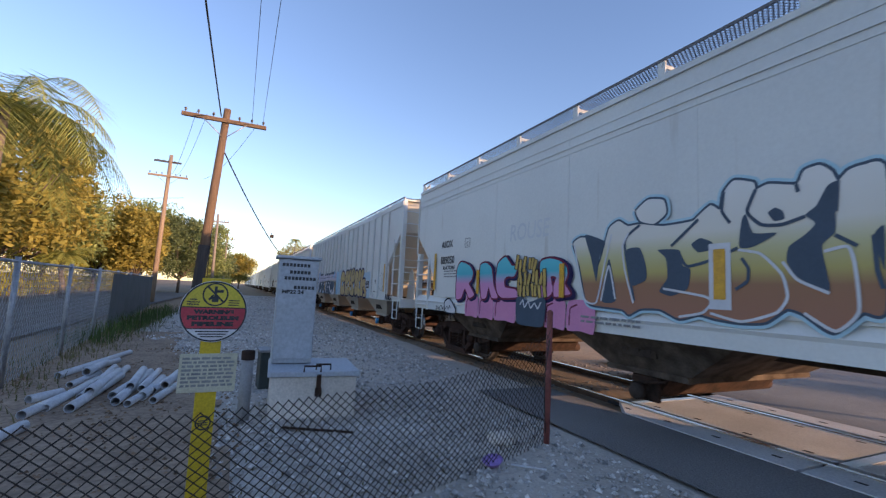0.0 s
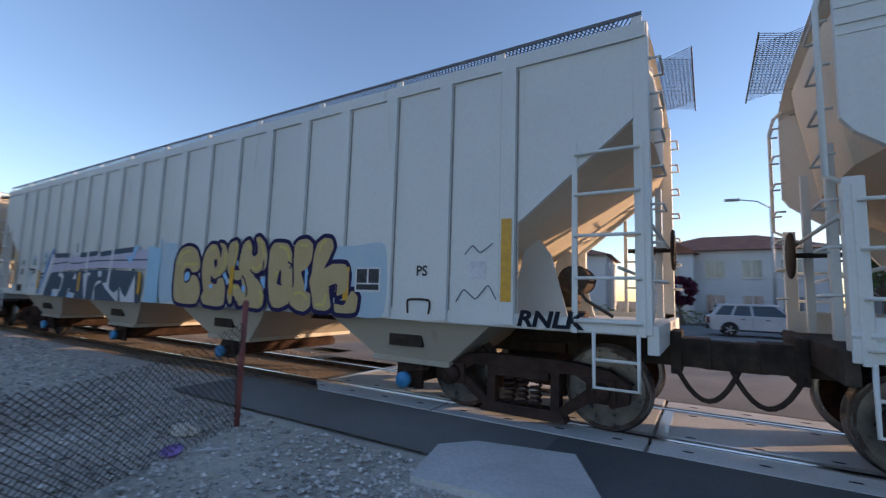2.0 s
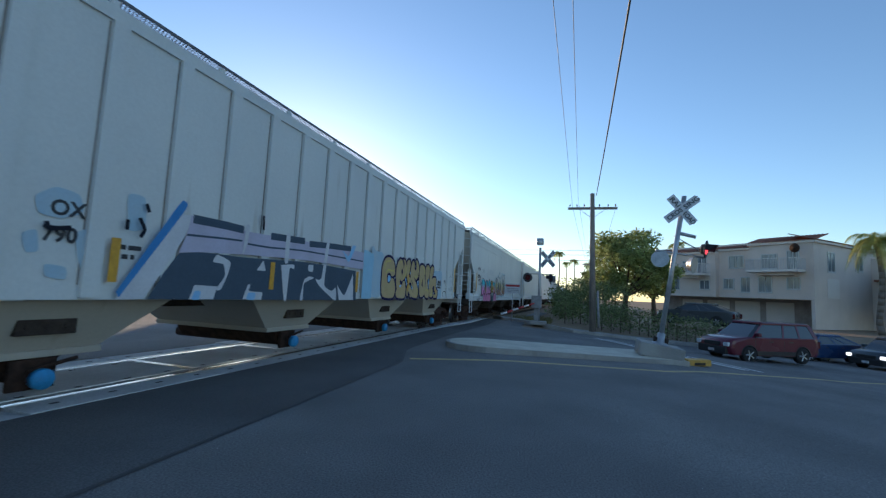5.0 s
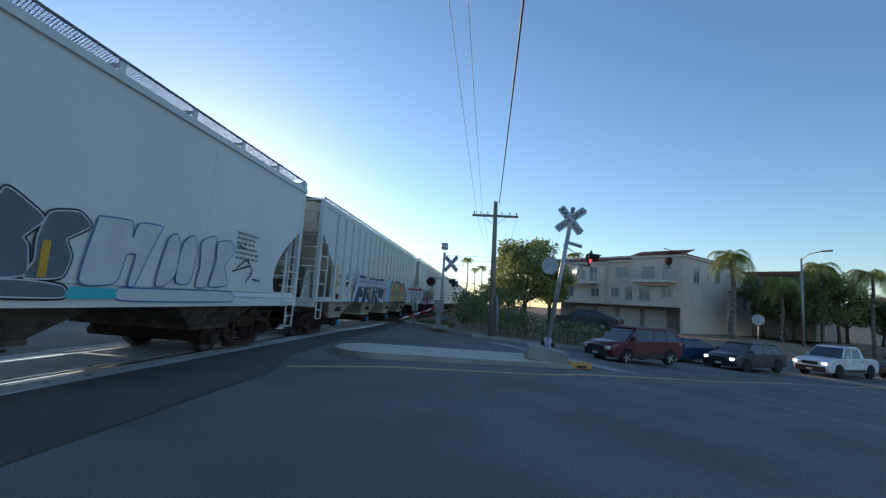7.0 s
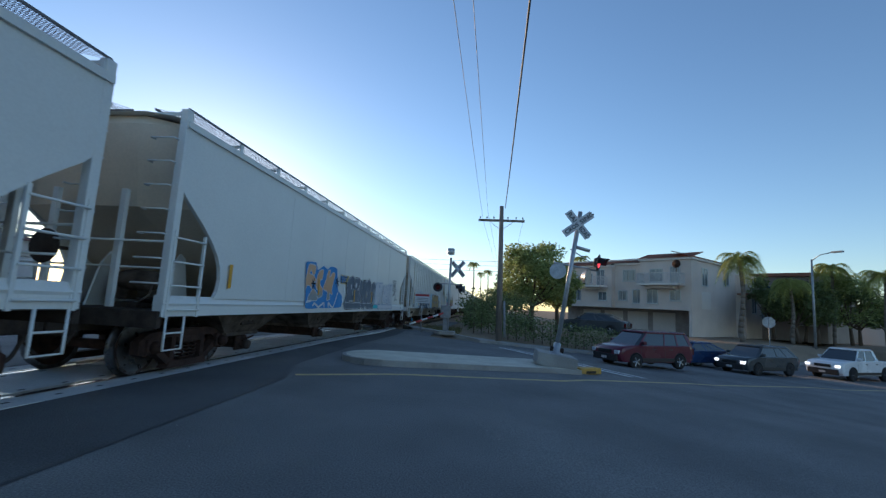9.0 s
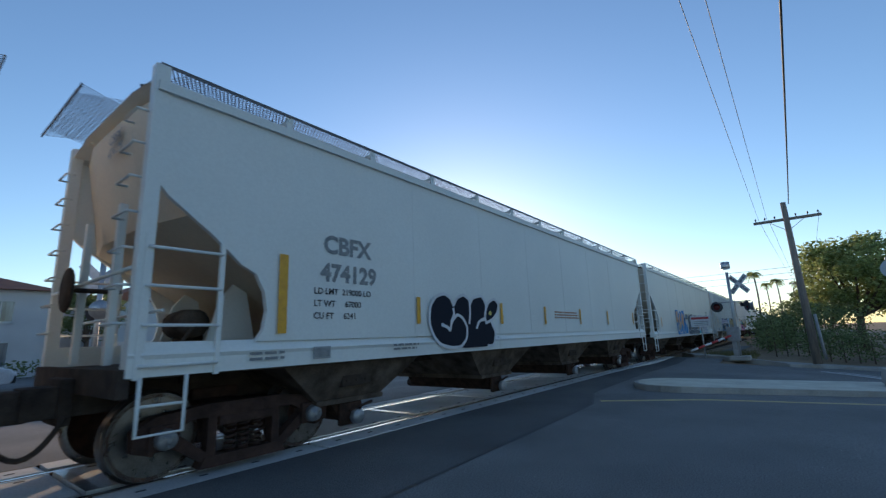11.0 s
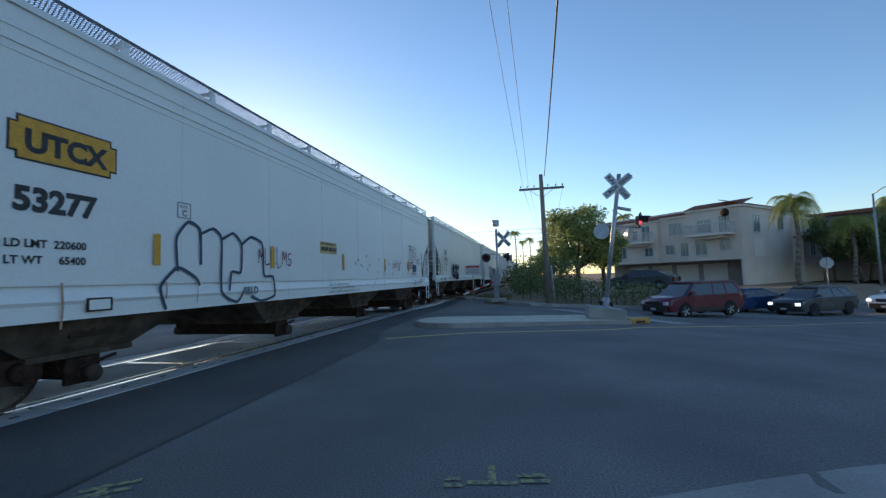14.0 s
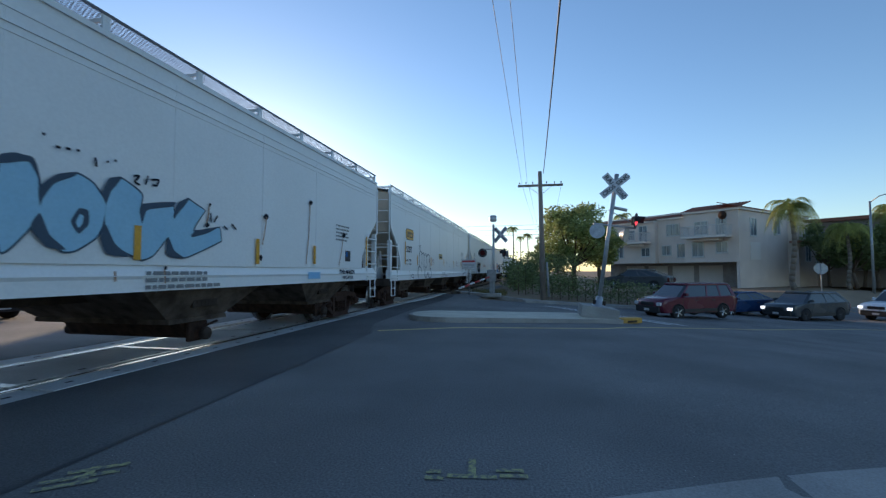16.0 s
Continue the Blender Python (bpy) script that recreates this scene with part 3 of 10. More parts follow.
            if near:
                bm.free()
                lad = part("ladder_rail", cube(x0_ - 0.025, x0_ + 0.025, y - 0.02, y + 0.02, lz0, lz1), paint, car)
                part("ladder_rail", cube(x1_ - 0.025, x1_ + 0.025, y - 0.02, y + 0.02, lz0, lz1), paint, car)
                nr = 5 if kind == "ribbed" else 4
                for k in range(nr):
                    z = lz0 + 0.12 + (lz1 - lz0 - 0.24) * k / (nr - 1)
                    part("rung", tube(bmesh.new(), (x0_, y - 0.03, z), (x1_, y - 0.03, z), 0.018, n=6), paint, lad)
            else:
                ladder(bm, x0_, x1_, y, lz0, lz1, 5 if kind == "ribbed" else 4)
                part("side_ladder", bm, paint, car)
            bm = bmesh.new()
            zs = sill0
            path_tube(bm, [(x - e * 0.12, y, zs), (x - e * 0.12, y, zs - 0.52), (x - e * 0.52, y, zs - 0.52), (x - e * 0.52, y, zs)], 0.02)
            tube(bm, (x - e * 0.12, y, zs - 0.26), (x - e * 0.52, y, zs - 0.26), 0.016, n=6)
            part("stirrup_step", bm, paint, car)
            if near:
                for k in range(7):
                    z, xo = sill0 + 0.5 + (top - 0.8 - sill0) * k / 6, x + e * 0.10
                    bm = path_tube(bmesh.new(), [(x, s * 1.52, z), (xo, s * 1.52, z), (xo, s * 1.12, z), (x, s * 1.12, z)], 0.014, n=5)
                    part("grab_iron", bm, paint, car)
        if near:
            bm = bmesh.new()
            for s in (-1, 1):
                box(bm, x - e * 0.12 - 0.04, x - e * 0.12 + 0.04, s * 0.62 - 0.05, s * 0.62 + 0.05, sill0 + 0.1, 3.0, 0.01)
            tube(bm, (x, -HALF + 0.1, 2.15), (x, HALF - 0.1, 2.15), 0.02, n=6)
            tube(bm, (x - e * 0.3, -HALF + 0.1, 1.75), (x - e * 0.3, HALF - 0.1, 1.75), 0.018, n=6)
            part("end_frame", bm, paint, car)
            bm = bmesh.new()
            lathe(bm, [(0.02, -0.02), (0.26, -0.02), (0.28, 0.0), (0.26, 0.02), (0.02, 0.02)], (x + e * 0.06, 0.5, sill0 + 1.0), "x", 18)
            tube(bm, (x - e * 0.5, 0.5, sill0 + 1.0), (x + e * 0.06, 0.5, sill0 + 1.0), 0.03)
            part("hand_brake", bm, UNDER, car)
            bm = bmesh.new()
            lathe(bm, [(0.02, -0.34), (0.17, -0.3), (0.19, 0), (0.17, 0.3), (0.02, 0.34)], (x - e * 1.0, -0.3, sill0 + 0.55), "y", 14)
            box(bm, x - e * 1.25 - 0.12, x - e * 1.25 + 0.12, 0.0, 0.45, sill0 + 0.2, sill0 + 0.62, 0.03)
            path_tube(bm, [(x - e * 1.0, -0.6, sill0 + 0.55), (x - e * 0.8, -0.7, sill0 + 0.3), (x - e * 0.5, -0.7, sill0 + 0.12)], 0.02)
            part("air_tank", bm, OUTLET, car)
            for s in (-1, 1):
                bm = bmesh.new()
                prism(bm, [(x - e * 1.75, sill0 + 0.06), (x - e * 1.0, sill0 + 0.06), (x - e * 1.22, sill0 + 0.85), (x - e * 1.5, sill0 + 1.2)] if e < 0 else [(x - 1.75, sill0 + 0.06), (x - 1.5, sill0 + 1.2), (x - 1.22, sill0 + 0.85), (x - 1.0, sill0 + 0.06)][::-1], s * 0.72 - 0.02, s * 0.72 + 0.02)
                bmesh.ops.recalc_face_normals(bm, faces=bm.faces)
                part("gusset_plate", bm, paint, car)
            part("end_walkway", END_GRATE, None, car, at=Matrix.Translation((x + e * 0.36, -0.42, top + 0.30)) @ Matrix.Rotation(radians(90), 4, "Z") if e > 0 else Matrix.Translation((x + 0.24, -0.42, top + 0.30)) @ Matrix.Rotation(radians(90), 4, "Z"))
        bm = bmesh.new()
        box(bm, min(x, x - e * 2.6), max(x, x - e * 2.6), -1.55, 1.55, sill0 - 0.02, sill0 + 0.06)
        box(bm, x - 0.05, x + 0.05, -1.6, 1.6, sill0 - 0.18, sill0 + 0.08, 0.01)
        part("end_platform", bm, UNDER if kind != "ribbed" else paint, car)
        bm = bmesh.new()
        box(bm, min(x + e * 0.45, x - e * 2.2), max(x + e * 0.45, x - e * 2.2), -0.22, 0.22, 0.70, 1.02, 0.02)
        box(bm, min(x + e * 0.34, x + e * 0.70), max(x + e * 0.34, x + e * 0.70), -0.17, 0.17, 0.68, 1.0, 0.05)
        box(bm, min(x + e * 0.05, x + e * 0.16), max(x + e * 0.05, x + e * 0.16), -0.32, 0.32, 0.62, 1.1, 0.02)
        part("coupler", bm, UNDER, car, "dark cast-steel knuckle coupler")
        bm = bmesh.new()
        pts = [(x + e * (0.1 + 0.62 * u), -0.32 + 0.2 * u, 0.72 - 1.5 * u * (1 - u)) for u in [k / 10 for k in range(11)]]
        path_tube(bm, pts, 0.028, n=7)
        part("brake_hose", bm, UNDER, car)
        truck(car, x - e * 1.45, near, caps)
    # centre sill and outlets
    bm = bmesh.new()
    box(bm, -h + 1.0, h - 1.0, -0.3, 0.3, sill0 - 0.18, sill0 + 0.15)
    part("centre_sill", bm, UNDER, car)
    span = L - 5.9
    for k in range(bays):
        xc = -span / 2 + span * (k + 0.0) / (bays - 1)
        a, b = 1.30, 0.55
        bm = bmesh.new()
        for ring in ([(a, 1.45, sill0 + 0.02), (b, 1.18, 0.56)],):
            lo = [bm.verts.new((xc + sx * ring[1][0], sy * ring[1][1], ring[1][2])) for sx, sy in ((-1, -1), (1, -1), (1, 1), (-1, 1))]
            hi = [bm.verts.new((xc + sx * ring[0][0], sy * ring[0][1], ring[0][2])) for sx, sy in ((-1, -1), (1, -1), (1, 1), (-1, 1))]
            for i in range(4):
                bm.faces.new((lo[i], lo[(i + 1) % 4], hi[(i + 1) % 4], hi[i]))
            bm.faces.new(lo[::-1])
        box(bm, xc - b - 0.06, xc + b + 0.06, -1.24, 1.24, 0.53, 0.60, 0.01)
        hop = part("discharge_hopper", bm, TAN_CAR if kind == "ribbed" else OUTLET, car)
        if near:
            bm = bmesh.new()
            lathe(bm, [(0.16, -0.03), (0.18, 0.0), (0.16, 0.02)], (xc, -1.19, 0.82), "y", 10)
            box(bm, xc - 0.26, xc + 0.26, -1.345, -1.27, 0.76, 0.92, 0.01)
            for i in (-1, 0, 1):
                tube(bm, (xc + i * 0.17, -1.36, 0.84), (xc + i * 0.17, -1.33, 0.84), 0.03, n=8)
            part("inspection_cover", bm, UNDER, hop)
        bm = bmesh.new()
        prism(bm, [(xc - 0.30, 0.54), (xc - 0.12, 0.30), (xc + 0.12, 0.30), (xc + 0.30, 0.54)][::-1], -1.12, 1.12)
        tube(bm, (xc, -1.33, 0.34), (xc, 1.33, 0.34), 0.09, n=14)
        box(bm, xc - 0.20, xc + 0.20, -1.22, -1.16, 0.22, 0.52, 0.02)
        tube(bm, (xc - 0.1, -1.3, 0.42), (xc + 0.34, -1.28, 0.50), 0.02, n=6)
        bmesh.ops.recalc_face_normals(bm, faces=bm.faces)
        part("outlet_gate", bm, RUST, hop)
        bm = bmesh.new()
        lathe(bm, [(0.02, -1.40), (0.09, -1.395), (0.10, -1.38), (0.10, -1.31)], (xc, 0, 0.34), "y", 16)
        part("outlet_cap", bm, cap_mat or UNDER, hop)
    return car


def plate(car, x0, x1, z0, z1, mat, name="panel", d=0.006, label=""):
    """A thin painted patch on the near side of a car."""
    d = lay(car, d)
    bm = cube(x0, x1, -HALF - d, -HALF - d + 0.003, z0, z1)
    return part(name, bm, mat, car, label)


def outline_box(car, x0, x1, z0, z1, t=0.012):
    """A thin stencilled square."""
    bm = bmesh.new()
    for a, b, c, d in ((x0, x1, z0, z0 + t), (x0, x1, z1 - t, z1), (x0, x0 + t, z0 + t, z1 - t), (x1 - t, x1, z0 + t, z1 - t)):
        box(bm, a, b, -HALF - 0.007, -HALF - 0.004, c, d)
    part("stencil_frame", bm, GREY_PAINT, car)


def reflector(car, x, z0=1.62, z1=2.3, w=0.11):
    plate(car, x - w / 2, x + w / 2, z0, z1, REFLECT, "reflector", 0.056)


def stencil(car, text, x, z, size, mat=BLACK_PAINT, d=0.008, gap=1.0, fat=0.01):
    words("lettering", text, size, mat, car, Matrix.Translation((x, -HALF - d, z)), fat=fat, gap=gap)


def lines_of_print(car, x0, x1, z, n, mat=GREY_PAINT, h=0.03, step=0.062, d=0.008):
    """Small print too fine to read: rows of short bars."""
    bm = bmesh.new()
    rnd = random.Random(int(x0 * 100) + n)
    for r in range(n):
        x = x0
        end = x1 - rnd.random() * 0.25 * (x1 - x0)
        while x < end:
            w = 0.05 + rnd.random() * 0.12
            box(bm, x, min(x + w, end), -HALF - d, -HALF - d + 0.003, z - r * step - h, z - r * step)
            x += w + 0.03
    tagged(part("small_print", bm, mat, car), kind="stuff")


def from_end(car, pts):
    """Places (x from the car's trailing end, height) in the car's own space."""
    return [(x - SPAN[car.name], z) for x, z in pts]


def curve(pts, closed, steps=6, tension=0.3):
    """A smooth line through corner points; a point given twice stays a corner."""
    n, out = len(pts), []
    pts = [Vector(p) for p in pts]
    for k in range(n if closed else n - 1):
        p0, p1, p2, p3 = (pts[(k + i) % n] if closed else pts[min(max(k + i, 0), n - 1)] for i in (-1, 0, 1, 2))
        if (p2 - p1).length < 1e-4:
            continue
        m1, m2 = (p2 - p0) * tension, (p3 - p1) * tension
        if (p1 - p0).length < 1e-4:
            m1 = (p2 - p1) * tension
        if (p3 - p2).length < 1e-4:
            m2 = (p2 - p1) * tension
        for j in range(steps):
            u = j / steps
            out.append(p1 * (2 * u ** 3 - 3 * u * u + 1) + m1 * (u ** 3 - 2 * u * u + u) + p2 * (3 * u * u - 2 * u ** 3) + m2 * (u ** 3 - u * u))
    if not closed:
        out.append(pts[-1])
    return out


def patch(car, pts, mat, d, name="spray_patch", label=""):
    """A sprayed patch with a rounded outline, (x, z), at depth d before the side."""
    line = curve(pts, True)
    vs, _, fs, _, _, _ = geometry.delaunay_2d_cdt(line, [], [list(range(len(line)))], 1, 1e-5)
    bm = bmesh.new()
    y = -HALF - lay(car, d)
    pv = [bm.verts.new((v.x, y, v.y)) for v in vs]
    for f in fs:
        bm.faces.new([pv[i] for i in f])
    for f in bm.faces:
        f.normal_update()
        if f.normal.y > 0:
            f.normal_flip()
    return part(name, bm, mat, car, label)


def stroke(car, pts, r, mat, d, name="spray_line", closed=False):
    """A sprayed line of half width r along points (x, z)."""
    d = lay(car, d)
    bm = bmesh.new()
    sm = curve(pts, closed)
    if closed:
        sm.append(sm[0])
    prev = None
    for k, p in enumerate(sm):
        t = (sm[min(k + 1, len(sm) - 1)] - sm[max(k - 1, 0)])
        t = t.normalized() if t.length > 1e-6 else Vector((1, 0))
        nrm = Vector((-t.y, t.x)) * r
        pair = [bm.verts.new((q.x, -HALF - d, q.y)) for q in (p + nrm, p - nrm)]
        if prev:
            bm.faces.new((prev[0], prev[1], pair[1], pair[0]))
        prev = pair
    for f in bm.faces:
        if f.normal.y > 0:
            f.normal_flip()
    return part(name, bm, mat, car)


# skeletons of round sprayed letters in a unit box


# where each car's front end stands at the clip's start
CARS = {}
FRONT = dict(A=5.95, B=-13.42, C=-32.5, D=-52.11, E=-71.4, F=-90.9)
LENGTH = dict(A=18.02, B=17.73, C=18.25, D=17.95, E=18.11, F=18.0)


def place_car(key, car):
    CARS[key] = (car, FRONT[key] - LENGTH[key] / 2)
    car.matrix_basis = pose(CARS[key][1], TRACK_Y, 0)


# A: smooth grey car with the large pale letters
h = LENGTH["A"] / 2
A = make_car("round", LENGTH["A"], GREY_CAR, 1.02, 1.34, 4.10, "grey smooth-sided covered hopper car sprayed with pink and ochre letters")
place_car("A", A)
stencil(A, "ASOX", -h + 1.54, 2.49, 0.22, fat=0.006)
stencil(A, "889050", -h + 1.52, 2.11, 0.24, fat=0.006)
words("spray_tag", "KATON", 0.1, S_BLACK, A, Matrix.Translation((-h + 1.66, -HALF - 0.009, 1.97)), fat=0.003, shear=0.2, width=0.62, height=0.09)
lines_of_print(A, -h + 1.72, -h + 2.5, 1.95, 3)
reflector(A, -h + 1.24, 1.5, 2.38, 0.12)
for k, (x0, x1) in enumerate(((2.9, 3.42), (3.46, 4.0), (4.04, 4.72), (5.5, 5.98), (6.02, 6.56))):
    patch(A, [(-h + x0, 0.99), (-h + x0 - 0.03, 1.2), (-h + x0 + 0.02, 1.4), (-h + (x0 + x1) / 2, 1.43), (-h + x1 - 0.02, 1.39), (-h + x1, 1.2), (-h + x1 - 0.03, 0.98), (-h + (x0 + x1) / 2, 1.0)], S_PINK, 0.050 + 0.0005 * k)
    stroke(A, [(-h + x0 + 0.04, 1.06), (-h + x0 + 0.06, 1.3), (-h + x0 + 0.2, 1.36)], 0.012, S_PLUM, 0.0545)
for k, pts in enumerate(([(2.46, 1.34), (2.45, 1.95), (2.63, 2.11), (3.02, 2.02), (3.18, 1.87), (3.11, 1.72), (3.01, 1.65), (3.25, 1.43), (3.04, 1.36), (2.84, 1.55), (2.7, 1.35)],
            [(3.55, 1.38), (3.45, 1.81), (3.48, 2.02), (3.69, 2.05), (3.89, 1.94), (3.99, 1.61), (4.14, 1.4), (3.93, 1.39), (3.81, 1.59), (3.72, 1.38)],
            [(4.11, 1.5), (4.06, 1.75), (4.12, 2.02), (4.36, 2.13), (4.57, 1.97), (4.75, 1.95), (4.65, 1.78), (4.45, 1.78), (4.34, 1.72), (4.38, 1.59), (4.65, 1.56), (4.78, 1.51), (4.74, 1.42), (4.28, 1.4)],
            [(5.4, 1.45), (5.37, 1.98), (5.61, 2.04), (5.84, 1.99), (5.98, 1.9), (6.01, 1.78), (5.96, 1.65), (6.08, 1.51), (5.92, 1.48), (5.72, 1.46), (5.71, 1.62), (5.76, 1.75), (5.63, 1.76), (5.69, 1.55), (5.58, 1.45)])):
    pts = from_end(A, pts)
    stroke(A, [(x + 0.07, z - 0.02) for x, z in pts], 0.05, S_NAVY, 0.0540 + 0.0001 * k, "spray_shade", True)
    stroke(A, pts, 0.035, S_PLUM, 0.0555 + 0.0001 * k, "spray_outline", True)
    patch(A, pts, S_CANDY, 0.0570 + 0.0001 * k, "spray_letter")
mouth = from_end(A, [(1.88, 1.24), (2.11, 1.32), (2.32, 1.21), (2.44, 1.1), (2.42, 1.0), (2.11, 0.99), (1.92, 1.02)])
stroke(A, mouth, 0.016, S_BLACK, 0.0560, "spray_outline", True)
patch(A, mouth, S_WHITE, 0.0550, "spray_patch")
for pts in ([(1.42, 0.97), (1.44, 1.12), (1.52, 1.08), (1.44, 1.04)], [(1.55, 0.98), (1.6, 1.12), (1.66, 0.99)], [(1.66, 1.13), (1.76, 1.13)], [(1.71, 1.12), (1.71, 1.0)], [(1.84, 1.12), (1.78, 1.08), (1.84, 1.05), (1.78, 1.0)], [(1.95, 1.08), (2.02, 1.14), (2.08, 1.08), (2.14, 1.16), (2.2, 1.1)]):
    stroke(A, from_end(A, pts), 0.010, S_BLACK, 0.0570)
plate(A, -h + 3.36, -h + 3.46, 1.45, 1.92, REFLECT, "reflector", 0.078)
plate(A, -h + 5.85, -h + 5.96, 1.45, 1.95, REFLECT, "reflector", 0.078)
# a sprayed carton of chips
rnd = random.Random(77)
for k in range(22):
    x, z = 4.78 + 0.72 * (k % 8) / 7.0 + rnd.uniform(-0.04, 0.04), 1.42 + 0.22 * (k // 8) + rnd.uniform(-0.03, 0.03)
    dx, ln = rnd.uniform(-0.07, 0.07), 0.2 + 0.08 * rnd.random()
    d = 0.0600 + 0.0008 * k
    stroke(A, [(-h + x - dx / 2, z), (-h + x + dx / 2, z + ln)], 0.050, S_BLACK, d, "spray_outline")
    stroke(A, [(-h + x - dx / 2, z + 0.01), (-h + x + dx / 2, z + ln - 0.01)], 0.034, S_CHIP, d + 0.0004, "spray_patch")
patch(A, [(-h + 4.8, 1.0), (-h + 4.76, 1.36), (-h + 4.86, 1.44), (-h + 5.16, 1.36), (-h + 5.46, 1.44), (-h + 5.56, 1.36), (-h + 5.5, 1.0), (-h + 5.16, 0.97)], S_DENIM, 0.0795)
stroke(A, [(-h + 4.88, 1.3), (-h + 4.96, 1.38), (-h + 5.01, 1.26), (-h + 5.11, 1.36), (-h + 5.18, 1.26), (-h + 5.28, 1.34), (-h + 5.36, 1.26), (-h + 5.44, 1.36)], 0.013, S_WHITE, 0.0815)
for k, pts in enumerate(([(6.12, 2.22), (6.25, 2.3), (6.4, 2.26), (6.56, 1.86), (6.66, 1.99), (6.79, 2.37), (6.95, 2.45), (7.09, 2.37), (7.28, 2.37), (7.6, 2.31), (7.94, 2.32), (8.02, 2.37), (8.15, 2.46), (8.25, 2.4), (8.29, 2.57), (8.39, 2.67), (8.57, 2.61), (8.59, 2.54), (8.7, 2.57), (8.92, 2.52), (8.98, 2.63), (9.09, 2.65), (9.17, 2.58), (9.21, 2.49), (9.28, 2.56), (9.37, 2.58), (9.5, 2.52), (9.46, 1.47), (9.33, 1.44), (9.14, 1.27), (8.95, 1.4), (8.82, 1.44), (8.64, 1.31), (8.4, 1.29), (8.18, 1.31), (8.01, 1.34), (7.79, 1.28), (7.55, 1.37), (7.29, 1.36), (7.12, 1.28), (7, 1.34), (6.5, 1.37), (6.38, 1.47), (6.26, 1.9)],
            [(7.22, 2.54), (7.39, 2.65), (7.6, 2.61), (7.63, 2.45), (7.47, 2.35), (7.28, 2.41)],)):
    stroke(A, from_end(A, pts), 0.055, S_AQUA, 0.0530 + 0.0001 * k, "spray_glow", True)
    stroke(A, from_end(A, pts), 0.026, S_DENIM, 0.0545 + 0.0001 * k, "spray_outline", True)
    patch(A, from_end(A, pts), S_FADE, 0.0560 + 0.0001 * k, "spray_letter")
for k, pts in enumerate(([(6.36, 2.33), (6.73, 2.2), (6.63, 1.99), (6.58, 1.68), (6.48, 2)],
            [(6.67, 1.44), (6.8, 1.98), (6.92, 1.45)],
            [(7.08, 2.07), (7.28, 2.08), (7.37, 1.86), (7.37, 1.7), (7.17, 1.63), (7.12, 1.82)],
            [(7.53, 2.04), (7.8, 2.02), (7.84, 1.85), (7.93, 1.8), (7.89, 1.6), (7.7, 1.52), (7.55, 1.57), (7.65, 1.72), (7.63, 1.94)],
            [(7.94, 2.07), (8.04, 2.13), (8.16, 2.08), (8.18, 2.01), (8.02, 1.98)],
            [(8.43, 2.01), (8.46, 2.27), (8.5, 2.31), (8.56, 2.13), (8.76, 2.11), (8.56, 2)],
            [(8.69, 2.3), (8.75, 2.34), (8.81, 2.3), (8.82, 2.23), (8.74, 2.22)],
            [(9.14, 2.46), (9.21, 2.48), (9.19, 2.24), (9.18, 2.07), (9.09, 1.96), (9.13, 1.6), (8.91, 1.71), (8.83, 1.85), (8.85, 1.98), (8.97, 2.07), (9.05, 2.16), (8.98, 2.24), (9.06, 2.31)],
            [(9.42, 2.03), (9.48, 2.09), (9.47, 1.76), (9.44, 1.88)],)):
    patch(A, from_end(A, pts), S_DENIM, 0.0605 + 0.0001 * k, "spray_patch")
for k, pts in enumerate(([(6.15, 2.2), (6.36, 1.46), (6.59, 1.41), (6.72, 1.89), (6.84, 2.29)],
            [(7.19, 1.42), (7.06, 1.82), (7.02, 2.12), (7.11, 2.28)],
            [(7.6, 1.6), (8.06, 1.53), (8.16, 1.48), (8.06, 1.36), (7.79, 1.3)],
            [(8.42, 1.98), (8.62, 1.93), (8.79, 1.74), (8.83, 1.54), (8.74, 1.4), (8.44, 1.3), (8.14, 1.36)],
            [(9.1, 1.92), (9.26, 1.95), (9.3, 1.79), (9.31, 1.44), (9.16, 1.28), (8.95, 1.41)],
            [(6.67, 1.43), (6.8, 1.89), (6.91, 1.46)],
            [(8.8, 1.85), (8.91, 1.69), (9.13, 1.58)],)):
    stroke(A, from_end(A, pts), 0.013, S_WHITE, 0.0635 + 0.0001 * k)
for k, pts in enumerate(([(7.28, 2.36), (7.05, 2.17), (7.2, 1.45)],
            [(7.7, 2.07), (8.02, 2.33)],
            [(8.29, 2.57), (8.27, 2.38), (8.35, 2.25)],
            [(8.59, 2.54), (8.51, 2.34), (8.63, 2.2), (8.8, 2.18), (8.98, 2.23)],
            [(8.92, 2.52), (8.93, 2.45)],
            [(7.8, 1.98), (7.89, 1.84), (8.14, 1.89), (8.42, 2)],
            [(8.39, 1.6), (8.5, 1.68), (8.51, 1.8), (8.45, 1.9)],
            [(9.21, 2.49), (9.19, 2.24)],
            [(9.18, 2.05), (9.32, 1.95)],
            [(9.42, 2.03), (9.43, 1.76), (9.46, 1.62)],)):
    stroke(A, from_end(A, pts), 0.016, S_DENIM, 0.0625 + 0.0001 * k)
plate(A, -h + 8.13, -h + 8.35, 1.4, 2.06, S_WHITE, "spray_patch", 0.064)
plate(A, -h + 8.18, -h + 8.30, 1.5, 2.0, REFLECT, "reflector", 0.069)
words("spray_tag", "ROUSE", 0.3, S_MIST, A, Matrix.Translation((-h + 4.45, -HALF - 0.004, 2.4)), fat=0.003, shear=0.1, width=1.1, height=0.3)
lines_of_print(A, -h + 6.3, -h + 7.3, 1.22, 2, d=0.03)
outline_box(A, -h + 2.72, -h + 2.94, 2.42, 2.62)
stencil(A, "C", -h + 2.79, 2.46, 0.12, GREY_PAINT, fat=0.003)

